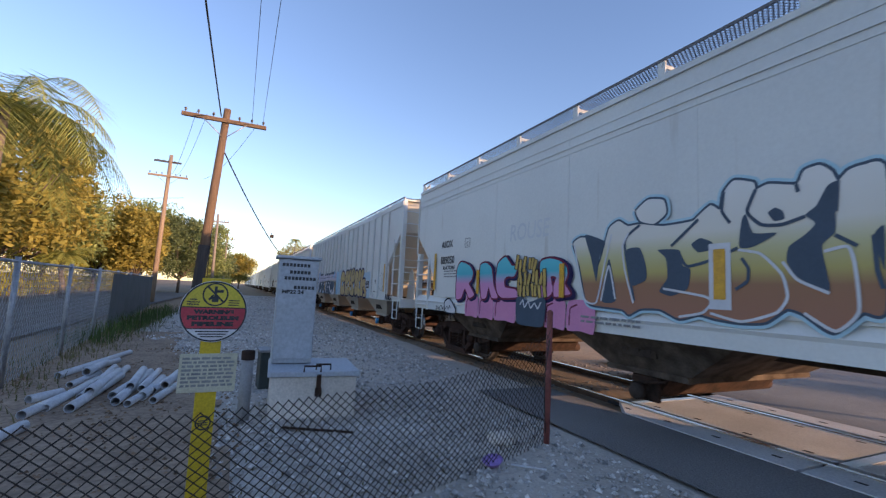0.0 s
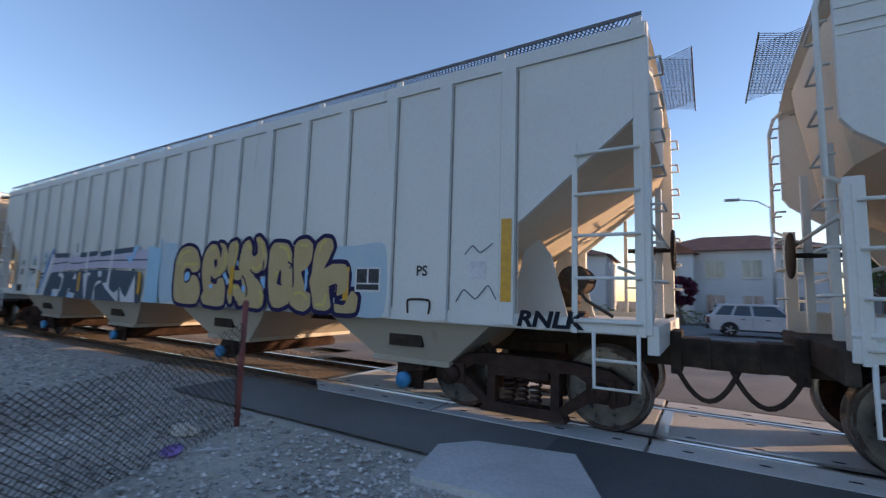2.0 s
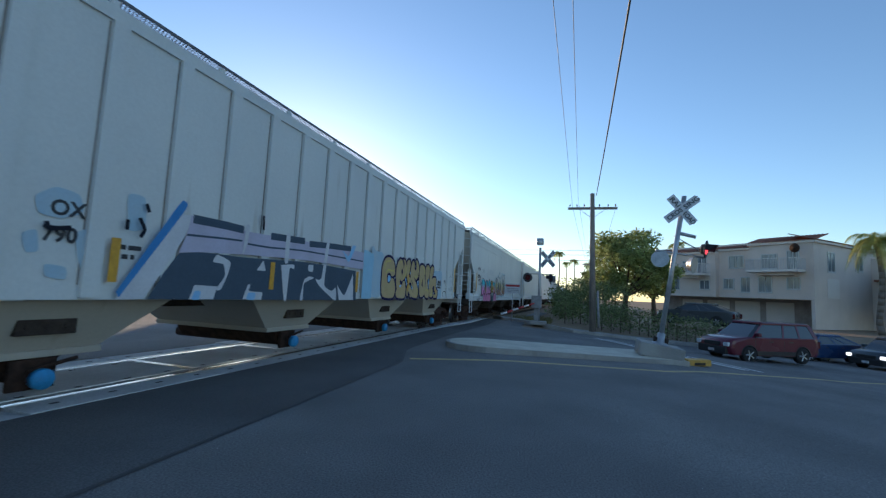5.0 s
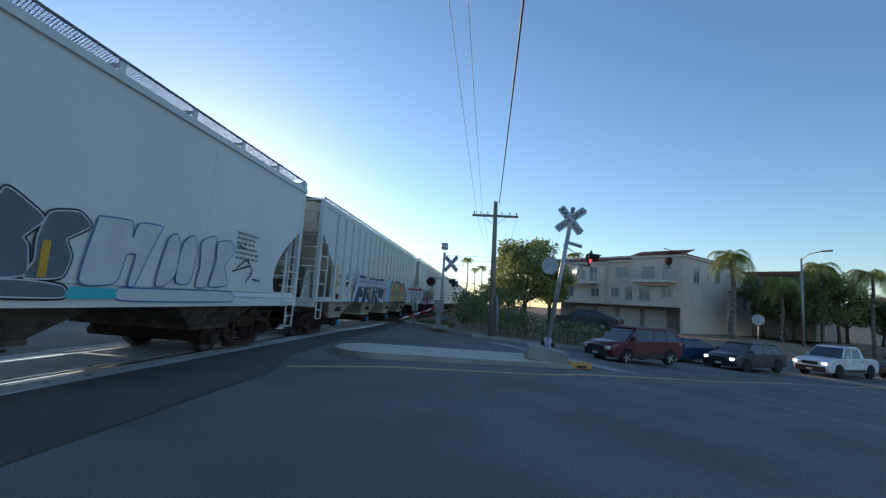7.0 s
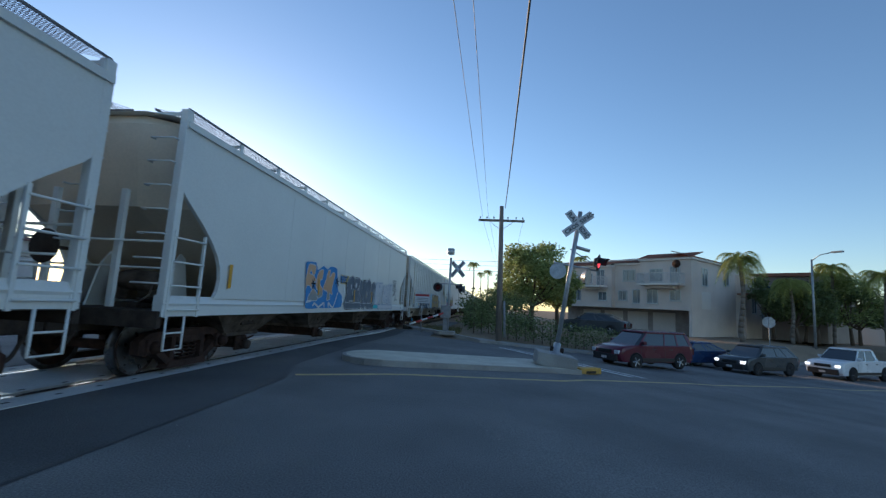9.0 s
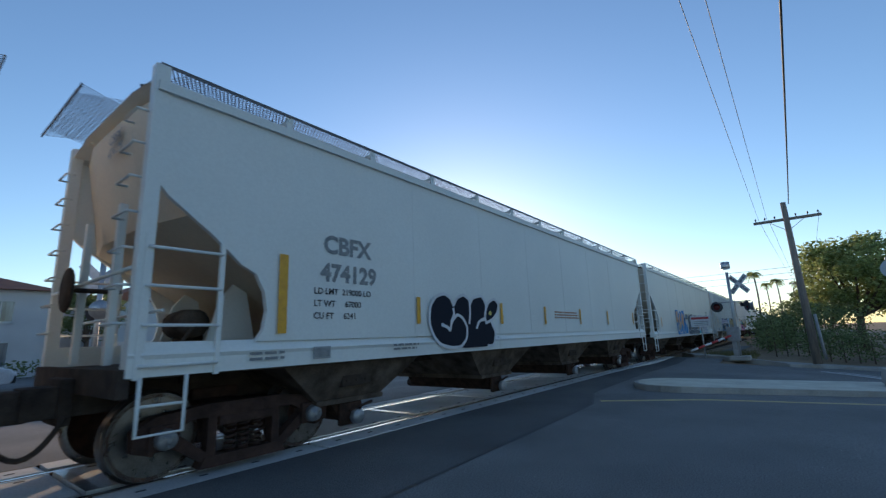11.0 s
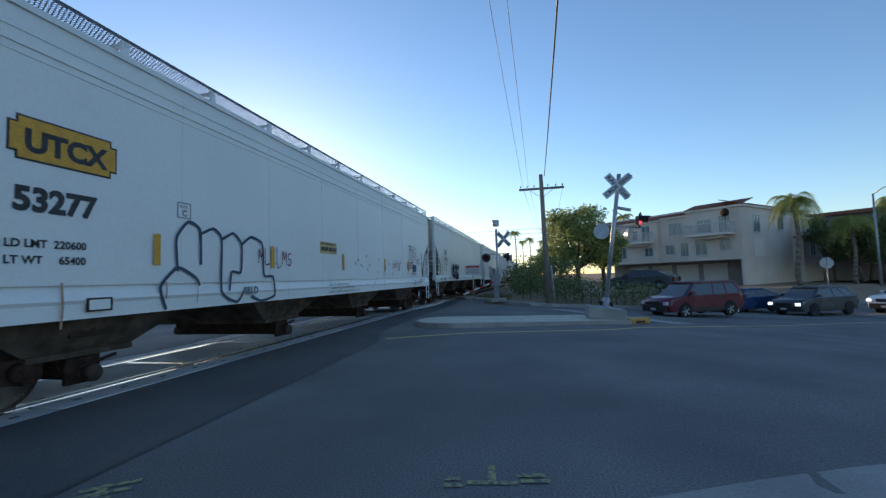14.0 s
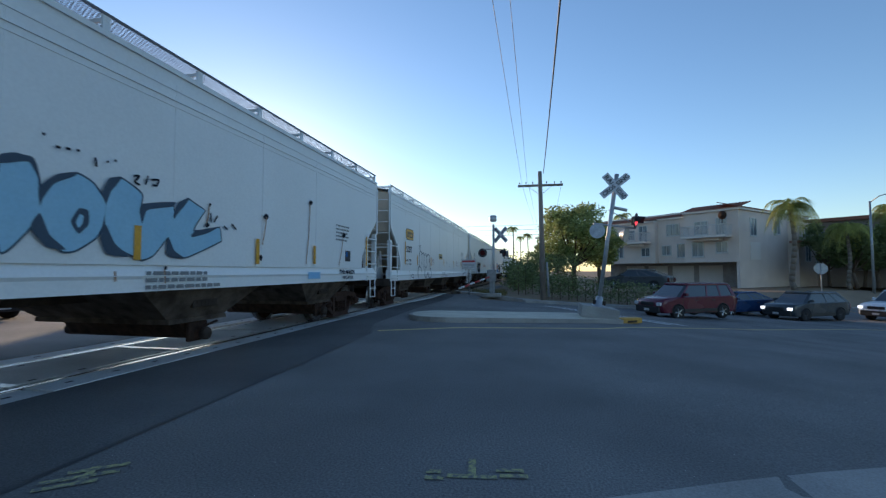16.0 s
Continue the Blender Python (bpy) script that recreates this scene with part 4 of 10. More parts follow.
# B: ribbed grey car
h = LENGTH["B"] / 2
B = make_car("ribbed", LENGTH["B"], GREY_CAR, 1.12, 1.3, 4.12, "light grey ribbed covered hopper car sprayed with yellow and blue letters", cap_mat=BLUE_CAP)
place_car("B", B)
reflector(B, h - 1.42, 1.38, 2.28, 0.12)
reflector(B, -h + 14.01, 1.32, 1.77, 0.10)
for k, pts in enumerate(([(13.48, 1.89), (13.75, 2.05), (14.15, 2.05), (14.65, 2.04), (14.64, 1.14), (13.66, 1.17), (13.31, 1.2)],
            [(9.16, 2.33), (9.36, 2.26), (9.76, 2.23), (9.83, 1.96), (9.8, 1.21), (9.32, 1.17), (9.22, 1.52)],)):
    patch(B, from_end(B, pts), S_HAZE, 0.0520 + 0.0001 * k, "spray_patch")
for k, pts in enumerate(([(9.82, 2.01), (9.92, 2.12), (10.09, 2.17), (10.27, 2.16), (10.43, 2.09), (10.54, 1.92), (10.56, 1.78), (10.48, 1.71), (10.33, 1.7), (10.27, 1.76), (10.16, 1.78), (10.07, 1.72), (10.08, 1.59), (10.15, 1.51), (10.26, 1.54), (10.33, 1.65), (10.48, 1.63), (10.59, 1.49), (10.62, 1.33), (10.52, 1.16), (10.2, 1.14), (9.89, 1.17), (9.79, 1.27), (9.76, 1.46), (9.76, 1.74), (9.77, 1.89)],
            [(10.64, 1.93), (10.72, 2.09), (10.85, 2.18), (11, 2.17), (11.1, 2.05), (11.14, 1.94), (11.17, 2.09), (11.09, 2.2), (11.25, 2.16), (11.35, 1.99), (11.34, 1.78), (11.21, 1.66), (11.01, 1.59), (10.92, 1.65), (10.92, 1.53), (11.09, 1.5), (11.11, 1.59), (11.26, 1.6), (11.34, 1.41), (11.32, 1.17), (11.12, 1.13), (10.75, 1.16), (10.66, 1.28), (10.72, 1.38), (10.67, 1.53), (10.63, 1.71)],
            [(11.35, 2.08), (11.38, 2.17), (11.46, 2.21), (11.56, 2.22), (11.62, 2.14), (11.61, 1.98), (11.57, 1.83), (11.54, 1.74), (11.65, 1.73), (11.71, 1.73), (11.77, 1.67), (11.73, 1.59), (11.65, 1.57), (11.54, 1.59), (11.45, 1.63), (11.37, 1.72), (11.35, 1.88)],
            [(11.67, 1.91), (11.71, 2.09), (11.78, 2.19), (11.88, 2.22), (11.96, 2.13), (11.97, 1.99), (12.03, 1.95), (12.11, 2), (12.1, 2.13), (12.05, 2.24), (12.14, 2.26), (12.27, 2.16), (12.35, 1.97), (12.34, 1.79), (12.24, 1.7), (12.05, 1.65), (12.16, 1.58), (12.28, 1.47), (12.33, 1.35), (12.32, 1.2), (12.22, 1.14), (12, 1.15), (11.85, 1.18), (11.71, 1.16), (11.66, 1.22), (11.6, 1.31), (11.54, 1.31), (11.53, 1.2), (11.47, 1.19), (11.41, 1.28), (11.41, 1.4), (11.45, 1.46), (11.57, 1.51), (11.68, 1.5), (11.77, 1.42), (11.81, 1.36), (11.85, 1.44), (11.77, 1.52), (11.74, 1.69), (11.66, 1.78)],
            [(12.41, 2.04), (12.49, 2.14), (12.63, 2.15), (12.81, 2.12), (12.91, 1.99), (12.92, 1.82), (12.95, 1.63), (12.96, 1.4), (12.89, 1.24), (12.71, 1.17), (12.55, 1.18), (12.47, 1.29), (12.42, 1.5), (12.4, 1.79)],
            [(12.96, 2.09), (13.06, 2.17), (13.22, 2.18), (13.34, 2.09), (13.33, 1.88), (13.24, 1.75), (13.13, 1.7), (13.21, 1.53), (13.25, 1.43), (13.34, 1.39), (13.35, 1.22), (13.23, 1.14), (13.07, 1.16), (12.94, 1.23), (12.92, 1.37), (12.99, 1.53), (12.96, 1.82)],
            [(13.37, 1.92), (13.43, 2.1), (13.56, 2.18), (13.7, 2.16), (13.75, 2.05), (13.68, 1.9), (13.59, 1.75), (13.75, 1.81), (13.99, 1.8), (14.05, 1.65), (14.02, 1.45), (13.87, 1.38), (13.77, 1.49), (13.7, 1.46), (13.75, 1.23), (13.66, 1.17), (13.43, 1.19), (13.37, 1.39), (13.31, 1.56), (13.35, 1.7)],
            [(13.82, 1.27), (13.99, 1.26), (14.12, 1.45), (14.23, 1.37), (14.2, 1.18), (14.04, 1.15), (13.84, 1.16)],)):
    stroke(B, from_end(B, pts), 0.062, S_NAVY, 0.0545 + 0.0001 * k, "spray_outline", True)
    patch(B, from_end(B, pts), S_CREAM, 0.0560 + 0.0001 * k, "spray_letter")
for k, pts in enumerate(([(10.97, 1.9), (11.05, 1.92), (11.07, 1.83), (11.02, 1.77)],
            [(12.62, 1.53), (12.66, 1.71), (12.7, 1.72), (12.71, 1.54), (12.76, 1.5)],
            [(13.73, 1.38), (13.77, 1.53), (13.83, 1.49), (13.8, 1.34)],)):
    patch(B, from_end(B, pts), S_NAVY, 0.0615 + 0.0001 * k, "spray_patch")
for k, pts in enumerate(([(10.11, 1.67), (10.18, 1.71), (10.27, 1.68), (10.27, 1.59), (10.18, 1.54), (10.11, 1.57)],
            [(10.89, 1.49), (11, 1.49), (10.98, 1.43), (10.9, 1.43)],
            [(11.78, 1.48), (11.84, 1.49), (11.87, 1.42), (11.82, 1.37), (11.8, 1.4)],
            [(12.23, 1.58), (12.34, 1.64), (12.34, 1.44)],
            [(11.26, 1.65), (11.32, 1.71), (11.38, 1.57), (11.42, 1.52), (11.38, 1.49), (11.33, 1.57)],
            [(11.61, 1.88), (11.65, 1.89), (11.64, 1.81), (11.61, 1.81)],
            [(13.22, 1.73), (13.27, 1.74), (13.27, 1.49), (13.23, 1.44)],)):
    patch(B, from_end(B, pts), S_SKY, 0.0615 + 0.0001 * k, "spray_patch")
for k, pts in enumerate(([(11.96, 1.74), (12.02, 1.69), (12.15, 1.67), (12.27, 1.74), (12.28, 1.88)],
            [(11.9, 1.3), (11.92, 1.42), (11.84, 1.58), (11.76, 1.65)],
            [(12.21, 1.39), (12.33, 1.38)],
            [(12.84, 1.85), (12.92, 1.81), (12.88, 1.75)],
            [(13.7, 1.49), (13.84, 1.53), (13.84, 1.4)],
            [(11.57, 1.23), (11.68, 1.23), (11.72, 1.16)],)):
    stroke(B, from_end(B, pts), 0.013, S_NAVY, 0.0600 + 0.0001 * k)
for k, pts in enumerate(([(9.87, 1.84), (9.96, 2.04), (10.24, 2.09)],
            [(10, 1.75), (10.1, 1.85), (10.32, 1.84), (10.48, 1.85)],
            [(10.86, 2.1), (11, 2.14)],
            [(11.28, 2.04), (11.29, 1.82), (11.11, 1.67)],
            [(11.84, 2.17), (11.95, 2.07)],
            [(12.09, 2.21), (12.2, 2.16), (12.29, 1.94)],
            [(12, 1.79), (12.1, 1.74), (12.22, 1.81)],
            [(12.21, 1.41), (12.3, 1.35), (12.26, 1.21)],
            [(11.43, 1.4), (11.57, 1.46), (11.68, 1.45)],
            [(12.63, 2.09), (12.81, 2.04), (12.87, 1.88)],
            [(12.56, 1.62), (12.62, 1.71)],
            [(13.06, 2.1), (13.24, 2.08)],
            [(13.01, 1.38), (13.15, 1.41), (13.29, 1.32)],
            [(13.48, 2), (13.52, 2.09), (13.61, 2.15)],
            [(13.66, 1.4), (13.61, 1.25), (13.46, 1.25)],
            [(11.56, 2.18), (11.59, 2.06), (11.54, 1.85)],)):
    stroke(B, from_end(B, pts), 0.022, S_YELLOW, 0.0610 + 0.0001 * k)
plate(B, -h + 14.17, -h + 14.6, 1.44, 1.76, WHITE_PAINT, "notice_plate", 0.056)
plate(B, -h + 14.2, -h + 14.37, 1.56, 1.74, BLACK_PAINT, "notice_plate", 0.059)
plate(B, -h + 14.4, -h + 14.57, 1.56, 1.74, BLACK_PAINT, "notice_plate", 0.059)
plate(B, -h + 14.2, -h + 14.57, 1.47, 1.54, BLACK_PAINT, "notice_plate", 0.059)
plate(B, h - 1.88, h - 1.68, 1.62, 1.82, WHITE_PAINT, "paper_notice", 0.008)
words("spray_tag", "RNLK", 0.3, S_BLACK, B, Matrix.Translation((h - 1.30, -HALF - 0.02, 1.13)), fat=0.012, shear=0.2, width=0.72, height=0.17)
stroke(B, [(h - 2.05, 1.36), (h - 1.95, 1.5), (h - 1.8, 1.4), (h - 1.65, 1.55), (h - 1.55, 1.4)], 0.008, S_GREYB, 0.01)
stroke(B, [(h - 1.95, 1.9), (h - 1.85, 2.0), (h - 1.75, 1.92), (h - 1.6, 2.02)], 0.008, S_GREYB, 0.01)
words("stencil_mark", "PS", 0.17, BLACK_PAINT, B, Matrix.Translation((h - 2.62, -HALF - 0.008, 1.66)), fat=0.004)
stroke(B, [(h - 2.72, 1.2), (h - 2.72, 1.36), (h - 2.42, 1.36), (h - 2.42, 1.2)], 0.014, UNDER, 0.012)
for k, pts in enumerate(([(2.54, 2.05), (2.69, 2.16), (2.89, 2.13), (2.94, 1.97), (2.77, 1.88), (2.58, 1.9)],
            [(2.48, 1.7), (2.58, 1.74), (2.61, 1.56), (2.52, 1.54)],
            [(2.91, 1.76), (3.09, 1.82), (3.16, 1.41), (3.05, 1.29), (2.94, 1.54)],
            [(3.37, 2.24), (3.56, 2.24), (3.59, 1.92), (3.42, 1.87)],
            [(2.68, 1.44), (2.85, 1.42), (2.86, 1.31), (2.7, 1.33)],)):
    patch(B, from_end(B, pts), S_HAZE, 0.0110 + 0.0001 * k, "spray_patch")
for k, pts in enumerate(([(3.32, 1.12), (3.32, 1.12), (4, 2.14), (4, 2.14), (4.14, 2.16), (4.14, 2.16), (4.09, 1.89), (3.64, 1.12), (3.64, 1.12)],)):
    patch(B, from_end(B, pts), S_WHITE, 0.0530 + 0.0001 * k, "spray_patch")
for k, pts in enumerate(([(3.32, 1.2), (3.32, 1.2), (3.95, 2.24), (4.03, 2.31), (4.05, 2.2), (3.36, 1.14), (3.36, 1.14)],)):
    patch(B, from_end(B, pts), S_BLUEISH, 0.0540 + 0.0001 * k, "spray_patch")
for k, pts in enumerate(([(4.15, 2.16), (4.15, 2.16), (5.12, 2.1), (6.62, 2.13), (8.77, 2.15), (8.77, 2.15), (8.82, 1.77), (8.82, 1.77), (6.66, 1.8), (5.17, 1.76), (4.4, 1.72), (4.02, 1.68), (4.02, 1.68), (4.11, 1.93)],)):
    patch(B, from_end(B, pts), S_LILAC, 0.0550 + 0.0001 * k, "spray_patch")
for k, pts in enumerate(([(4.03, 1.68), (4.03, 1.68), (4.4, 1.72), (5.17, 1.72), (6.67, 1.77), (8.43, 1.72), (8.43, 1.72), (8.52, 1.09), (8.52, 1.09), (5.56, 1.11), (4.01, 1.12), (3.68, 1.12), (3.68, 1.12), (3.85, 1.42)],)):
    patch(B, from_end(B, pts), S_DENIM, 0.0565 + 0.0001 * k, "spray_patch")
for k, pts in enumerate(([(4.18, 2.12), (4.74, 2.12), (5.05, 2.11)],
            [(5.64, 2.1), (6.53, 2.13)],
            [(6.67, 2.1), (7.38, 2.14), (8.17, 2.17)],)):
    stroke(B, from_end(B, pts), 0.055, S_DENIM, 0.0555 + 0.0001 * k)
for k, pts in enumerate(([(4.11, 1.91), (4.71, 1.94), (5.04, 1.95)],
            [(5.15, 1.92), (5.65, 1.92), (6.56, 1.96), (8.73, 1.95)],)):
    stroke(B, from_end(B, pts), 0.014, S_DENIM, 0.0565 + 0.0001 * k)
for k, pts in enumerate(([(4.55, 1.61), (4.61, 1.71), (4.85, 1.63), (4.81, 1.43), (4.72, 1.25), (4.64, 1.25), (4.77, 1.43), (4.73, 1.59)],
            [(4.23, 1.12), (4.23, 1.12), (4.29, 1.3), (4.29, 1.3), (4.66, 1.29), (4.66, 1.29), (4.61, 1.12), (4.61, 1.12)],
            [(5.14, 1.12), (5.14, 1.12), (5.22, 1.32), (5.28, 1.33), (5.26, 1.24), (5.54, 1.22), (5.53, 1.11), (5.53, 1.11)],
            [(5.38, 1.55), (5.38, 1.55), (5.51, 1.71), (5.51, 1.71), (5.58, 1.55), (5.58, 1.55)],
            [(5.93, 1.67), (5.93, 1.67), (6.26, 1.7), (6.27, 1.62), (6.16, 1.62), (6.13, 1.11), (6.07, 1.11)],
            [(6.58, 1.44), (6.72, 1.52), (6.88, 1.5), (6.59, 1.39), (6.59, 1.11), (6.5, 1.11)],
            [(6.68, 1.72), (6.83, 1.73), (6.82, 1.61), (6.69, 1.62)],
            [(7.22, 2.21), (7.32, 2.22), (7.23, 1.41), (7.5, 1.28), (7.65, 1.34), (7.69, 1.1), (7.52, 1.14), (7.09, 1.35), (6.93, 1.48), (7.12, 1.51)],
            [(7.8, 1.1), (7.8, 1.1), (7.7, 1.4), (7.7, 1.4), (8.01, 1.2), (8.31, 1.66), (8.31, 1.66), (8.39, 1.1), (8.39, 1.1)],
            [(5.08, 2.18), (5.16, 2.19), (5.14, 1.95), (5.06, 1.73), (5.07, 1.94)],
            [(6.01, 2.16), (6.11, 2.17), (6.1, 1.73), (6.01, 1.73)],)):
    patch(B, from_end(B, pts), S_WHITE, 0.0605 + 0.0001 * k, "spray_patch")
patch(B, from_end(B, [(8.74, 2.16), (8.80, 2.22), (9.20, 2.16), (9.26, 2.05), (9.22, 1.55), (9.24, 1.18), (9.18, 1.13), (8.80, 1.13), (8.74, 1.2), (8.76, 1.7)]), S_POWDER, 0.0638)
for k, pts in enumerate(([(7.83, 2.09), (8.09, 1.88), (8.35, 2.24), (8.2, 2.23), (8.07, 2.01)],
            [(4.27, 1.12), (4.3, 1.22), (4.39, 1.22), (4.38, 1.12)],
            [(5.22, 1.12), (5.24, 1.21), (5.39, 1.21), (5.37, 1.11)],)):
    patch(B, from_end(B, pts), S_SKY, 0.0640 + 0.0001 * k, "spray_patch")
for k, pts in enumerate(([(2.62, 1.83), (2.65, 1.77), (2.83, 1.8)],
            [(3.55, 2.18), (3.59, 2.09)],
            [(3.36, 1.97), (3.36, 1.86)],
            [(3.49, 2.01), (3.56, 1.89), (3.52, 1.8)],
            [(5.44, 2.39), (5.46, 2.17)],)):
    stroke(B, from_end(B, pts), 0.022, S_BLACK, 0.0560 + 0.0001 * k)
for x, z0, z1 in ((-h + 1.52, 1.38, 2.3), (-h + 3.26, 1.30, 1.76), (-h + 5.73, 1.27, 1.70), (-h + 8.50, 1.27, 1.71), (-h + 11.5, 1.34, 1.79)):
    plate(B, x - 0.05, x + 0.05, z0, z1, REFLECT, "reflector", 0.066)
stencil(B, "AS", -h + 1.82, 1.91, 0.2, fat=0.006)
stencil(B, "OX", -h + 2.66, 1.91, 0.2, d=0.012, fat=0.006)
stencil(B, "58", -h + 1.78, 1.66, 0.2, fat=0.006)
stencil(B, "790", -h + 2.62, 1.66, 0.2, d=0.012, fat=0.006)
lines_of_print(B, -h + 3.25, -h + 3.6, 1.7, 2, BLACK_PAINT, 0.05, 0.1)
plate(B, -h + 1.66, -h + 1.98, 1.2, 1.38, UNDER, "handle_box", 0.02)

# C: pale smooth car
h = LENGTH["C"] / 2
C = make_car("smooth", LENGTH["C"], PALE_CAR, 1.0, 1.3, 4.10, "pale grey smooth covered hopper car sprayed with slate and blue letters")
place_car("C", C)
for k, pts in enumerate(([(4.92, 2.31), (5.16, 2.38), (5.6, 2.39), (5.75, 2.2), (6.13, 2.35), (6.47, 2.28), (6.75, 2.39), (7.25, 2.36), (7.37, 2), (7.52, 1.69), (7.9, 1.52), (7.87, 1.16), (6.12, 1.13), (5.14, 1.13), (5.05, 1.59)],)):
    patch(C, from_end(C, pts), S_BLUEISH, 0.0520 + 0.0001 * k, "spray_patch")
for k, pts in enumerate(([(5, 1.88), (5.07, 2.2), (5.18, 2.31), (5.57, 2.3), (5.57, 2.11), (5.44, 2.04), (5.27, 2.17), (5.2, 2.05), (5.52, 2.01), (5.64, 1.88), (5.41, 1.8), (5.41, 1.67), (5.28, 1.74), (5.11, 1.74), (5.04, 1.65)],
            [(5.69, 1.79), (5.75, 2.05), (5.91, 2.2), (6.15, 2.22), (6.11, 1.97), (5.91, 1.94), (6, 1.78), (6.2, 1.67), (6.2, 1.49), (5.95, 1.42), (5.82, 1.51), (6, 1.63), (5.79, 1.66)],
            [(6.25, 1.7), (6.43, 1.99), (6.52, 2.23), (6.7, 2.26), (6.67, 2.03), (6.9, 2.21), (7.11, 2.18), (6.98, 1.83), (6.93, 1.65), (7.04, 1.54), (6.76, 1.58), (6.83, 1.41), (6.59, 1.37), (6.57, 1.62)],
            [(5.22, 1.38), (5.49, 1.65), (5.76, 1.56), (5.85, 1.36), (5.36, 1.34)],)):
    stroke(C, from_end(C, pts), 0.02, S_WHITE, 0.0530 + 0.0001 * k, "spray_outline", True)
    patch(C, from_end(C, pts), S_SUNSET, 0.0545 + 0.0001 * k, "spray_letter")
for k, pts in enumerate(([(5.57, 1.19), (5.71, 1.26), (6, 1.16), (6.37, 1.28), (6.43, 1.15)],
            [(6.77, 1.15), (6.74, 1.29), (7.16, 1.15), (7.49, 1.63)],
            [(5.11, 1.29), (5.45, 1.33)],)):
    stroke(C, from_end(C, pts), 0.03, S_WHITE, 0.0560 + 0.0001 * k)
for k, pts in enumerate(([(5.36, 1.8), (5.66, 1.81)],
            [(5.42, 1.9), (5.58, 1.66)],
            [(5.54, 1.94), (5.44, 1.65)],
            [(7.17, 1.88), (7.52, 2)],
            [(7.38, 2.13), (7.35, 1.77)],
            [(7.21, 2.04), (7.51, 1.85)],)):
    stroke(C, from_end(C, pts), 0.022, S_BLACK, 0.0570 + 0.0001 * k)
for k, pts in enumerate(([(7.62, 1.98), (7.71, 2.17), (7.85, 1.99), (7.91, 2.19), (8.05, 2.01), (8.2, 2.2)],)):
    stroke(C, from_end(C, pts), 0.03, S_BLUEISH, 0.0570 + 0.0001 * k)
for k, pts in enumerate(([(8.33, 1.9), (8.42, 2.05), (8.54, 2.14), (8.72, 2.15), (8.86, 2.23), (9.02, 2.17), (9.07, 1.99), (9.04, 1.82), (8.94, 1.7), (9.01, 1.58), (9.07, 1.47), (9, 1.41), (8.68, 1.39), (8.62, 1.34), (8.27, 1.34), (8.3, 1.48), (8.38, 1.55), (8.44, 1.76), (8.31, 1.79)],
            [(9.16, 2.01), (9.21, 2.19), (9.21, 2.19), (9.74, 2.21), (9.74, 2.21), (9.75, 2.06), (9.61, 1.84), (9.48, 1.77), (9.7, 1.78), (9.72, 1.52), (9.63, 1.35), (9.33, 1.34), (9.15, 1.35), (9.03, 1.45), (9.16, 1.74)],
            [(9.76, 1.85), (9.84, 2.12), (10.04, 2.13), (10.05, 1.93), (10.21, 1.87), (10.27, 2.14), (10.5, 2.16), (10.48, 1.9), (10.39, 1.57), (10.19, 1.36), (10.11, 1.51), (9.96, 1.67), (9.96, 1.37), (9.71, 1.35), (9.77, 1.65)],
            [(10.54, 2.09), (10.87, 2.19), (10.98, 2.06), (10.86, 1.89), (10.68, 1.78), (10.63, 1.49), (10.87, 1.53), (10.97, 1.42), (10.7, 1.33), (10.32, 1.34), (10.39, 1.57), (10.46, 1.85)],
            [(10.85, 1.94), (10.94, 2.25), (11.19, 2.14), (11.38, 2), (11.19, 1.78), (11.25, 1.68), (11.28, 1.38), (10.98, 1.33), (10.87, 1.51)],
            [(11.35, 1.79), (11.45, 2.09), (11.79, 2.16), (11.96, 2.02), (11.68, 1.82), (11.77, 1.62), (11.69, 1.37), (11.28, 1.34), (11.36, 1.54)],
            [(8.24, 1.3), (8.63, 1.3), (8.66, 1.12), (8.26, 1.13)],
            [(8.68, 1.29), (9.16, 1.29), (9.11, 1.13), (8.7, 1.12)],
            [(9.17, 1.29), (9.92, 1.3), (9.98, 1.14), (9.17, 1.13)],
            [(9.96, 1.3), (10.45, 1.29), (10.65, 1.28), (10.48, 1.13), (10.24, 1.14)],
            [(10.71, 1.28), (11.29, 1.3), (11.72, 1.25), (11.74, 1.13), (10.88, 1.14)],)):
    stroke(C, from_end(C, pts), 0.04, S_BLACK, 0.0530 + 0.0001 * k, "spray_glow", True)
    stroke(C, from_end(C, pts), 0.018, S_WHITE, 0.0545 + 0.0001 * k, "spray_outline", True)
    patch(C, from_end(C, pts), S_GREYB, 0.0560 + 0.0001 * k, "spray_letter")
for k, pts in enumerate(([(8.71, 1.9), (8.76, 1.94), (8.85, 1.94), (8.84, 1.83), (8.81, 1.77), (8.75, 1.82)],
            [(9.24, 1.96), (9.33, 2.03), (9.43, 2.01), (9.4, 1.89), (9.3, 1.85)],)):
    patch(C, from_end(C, pts), S_WHITE, 0.0610 + 0.0001 * k, "spray_patch")
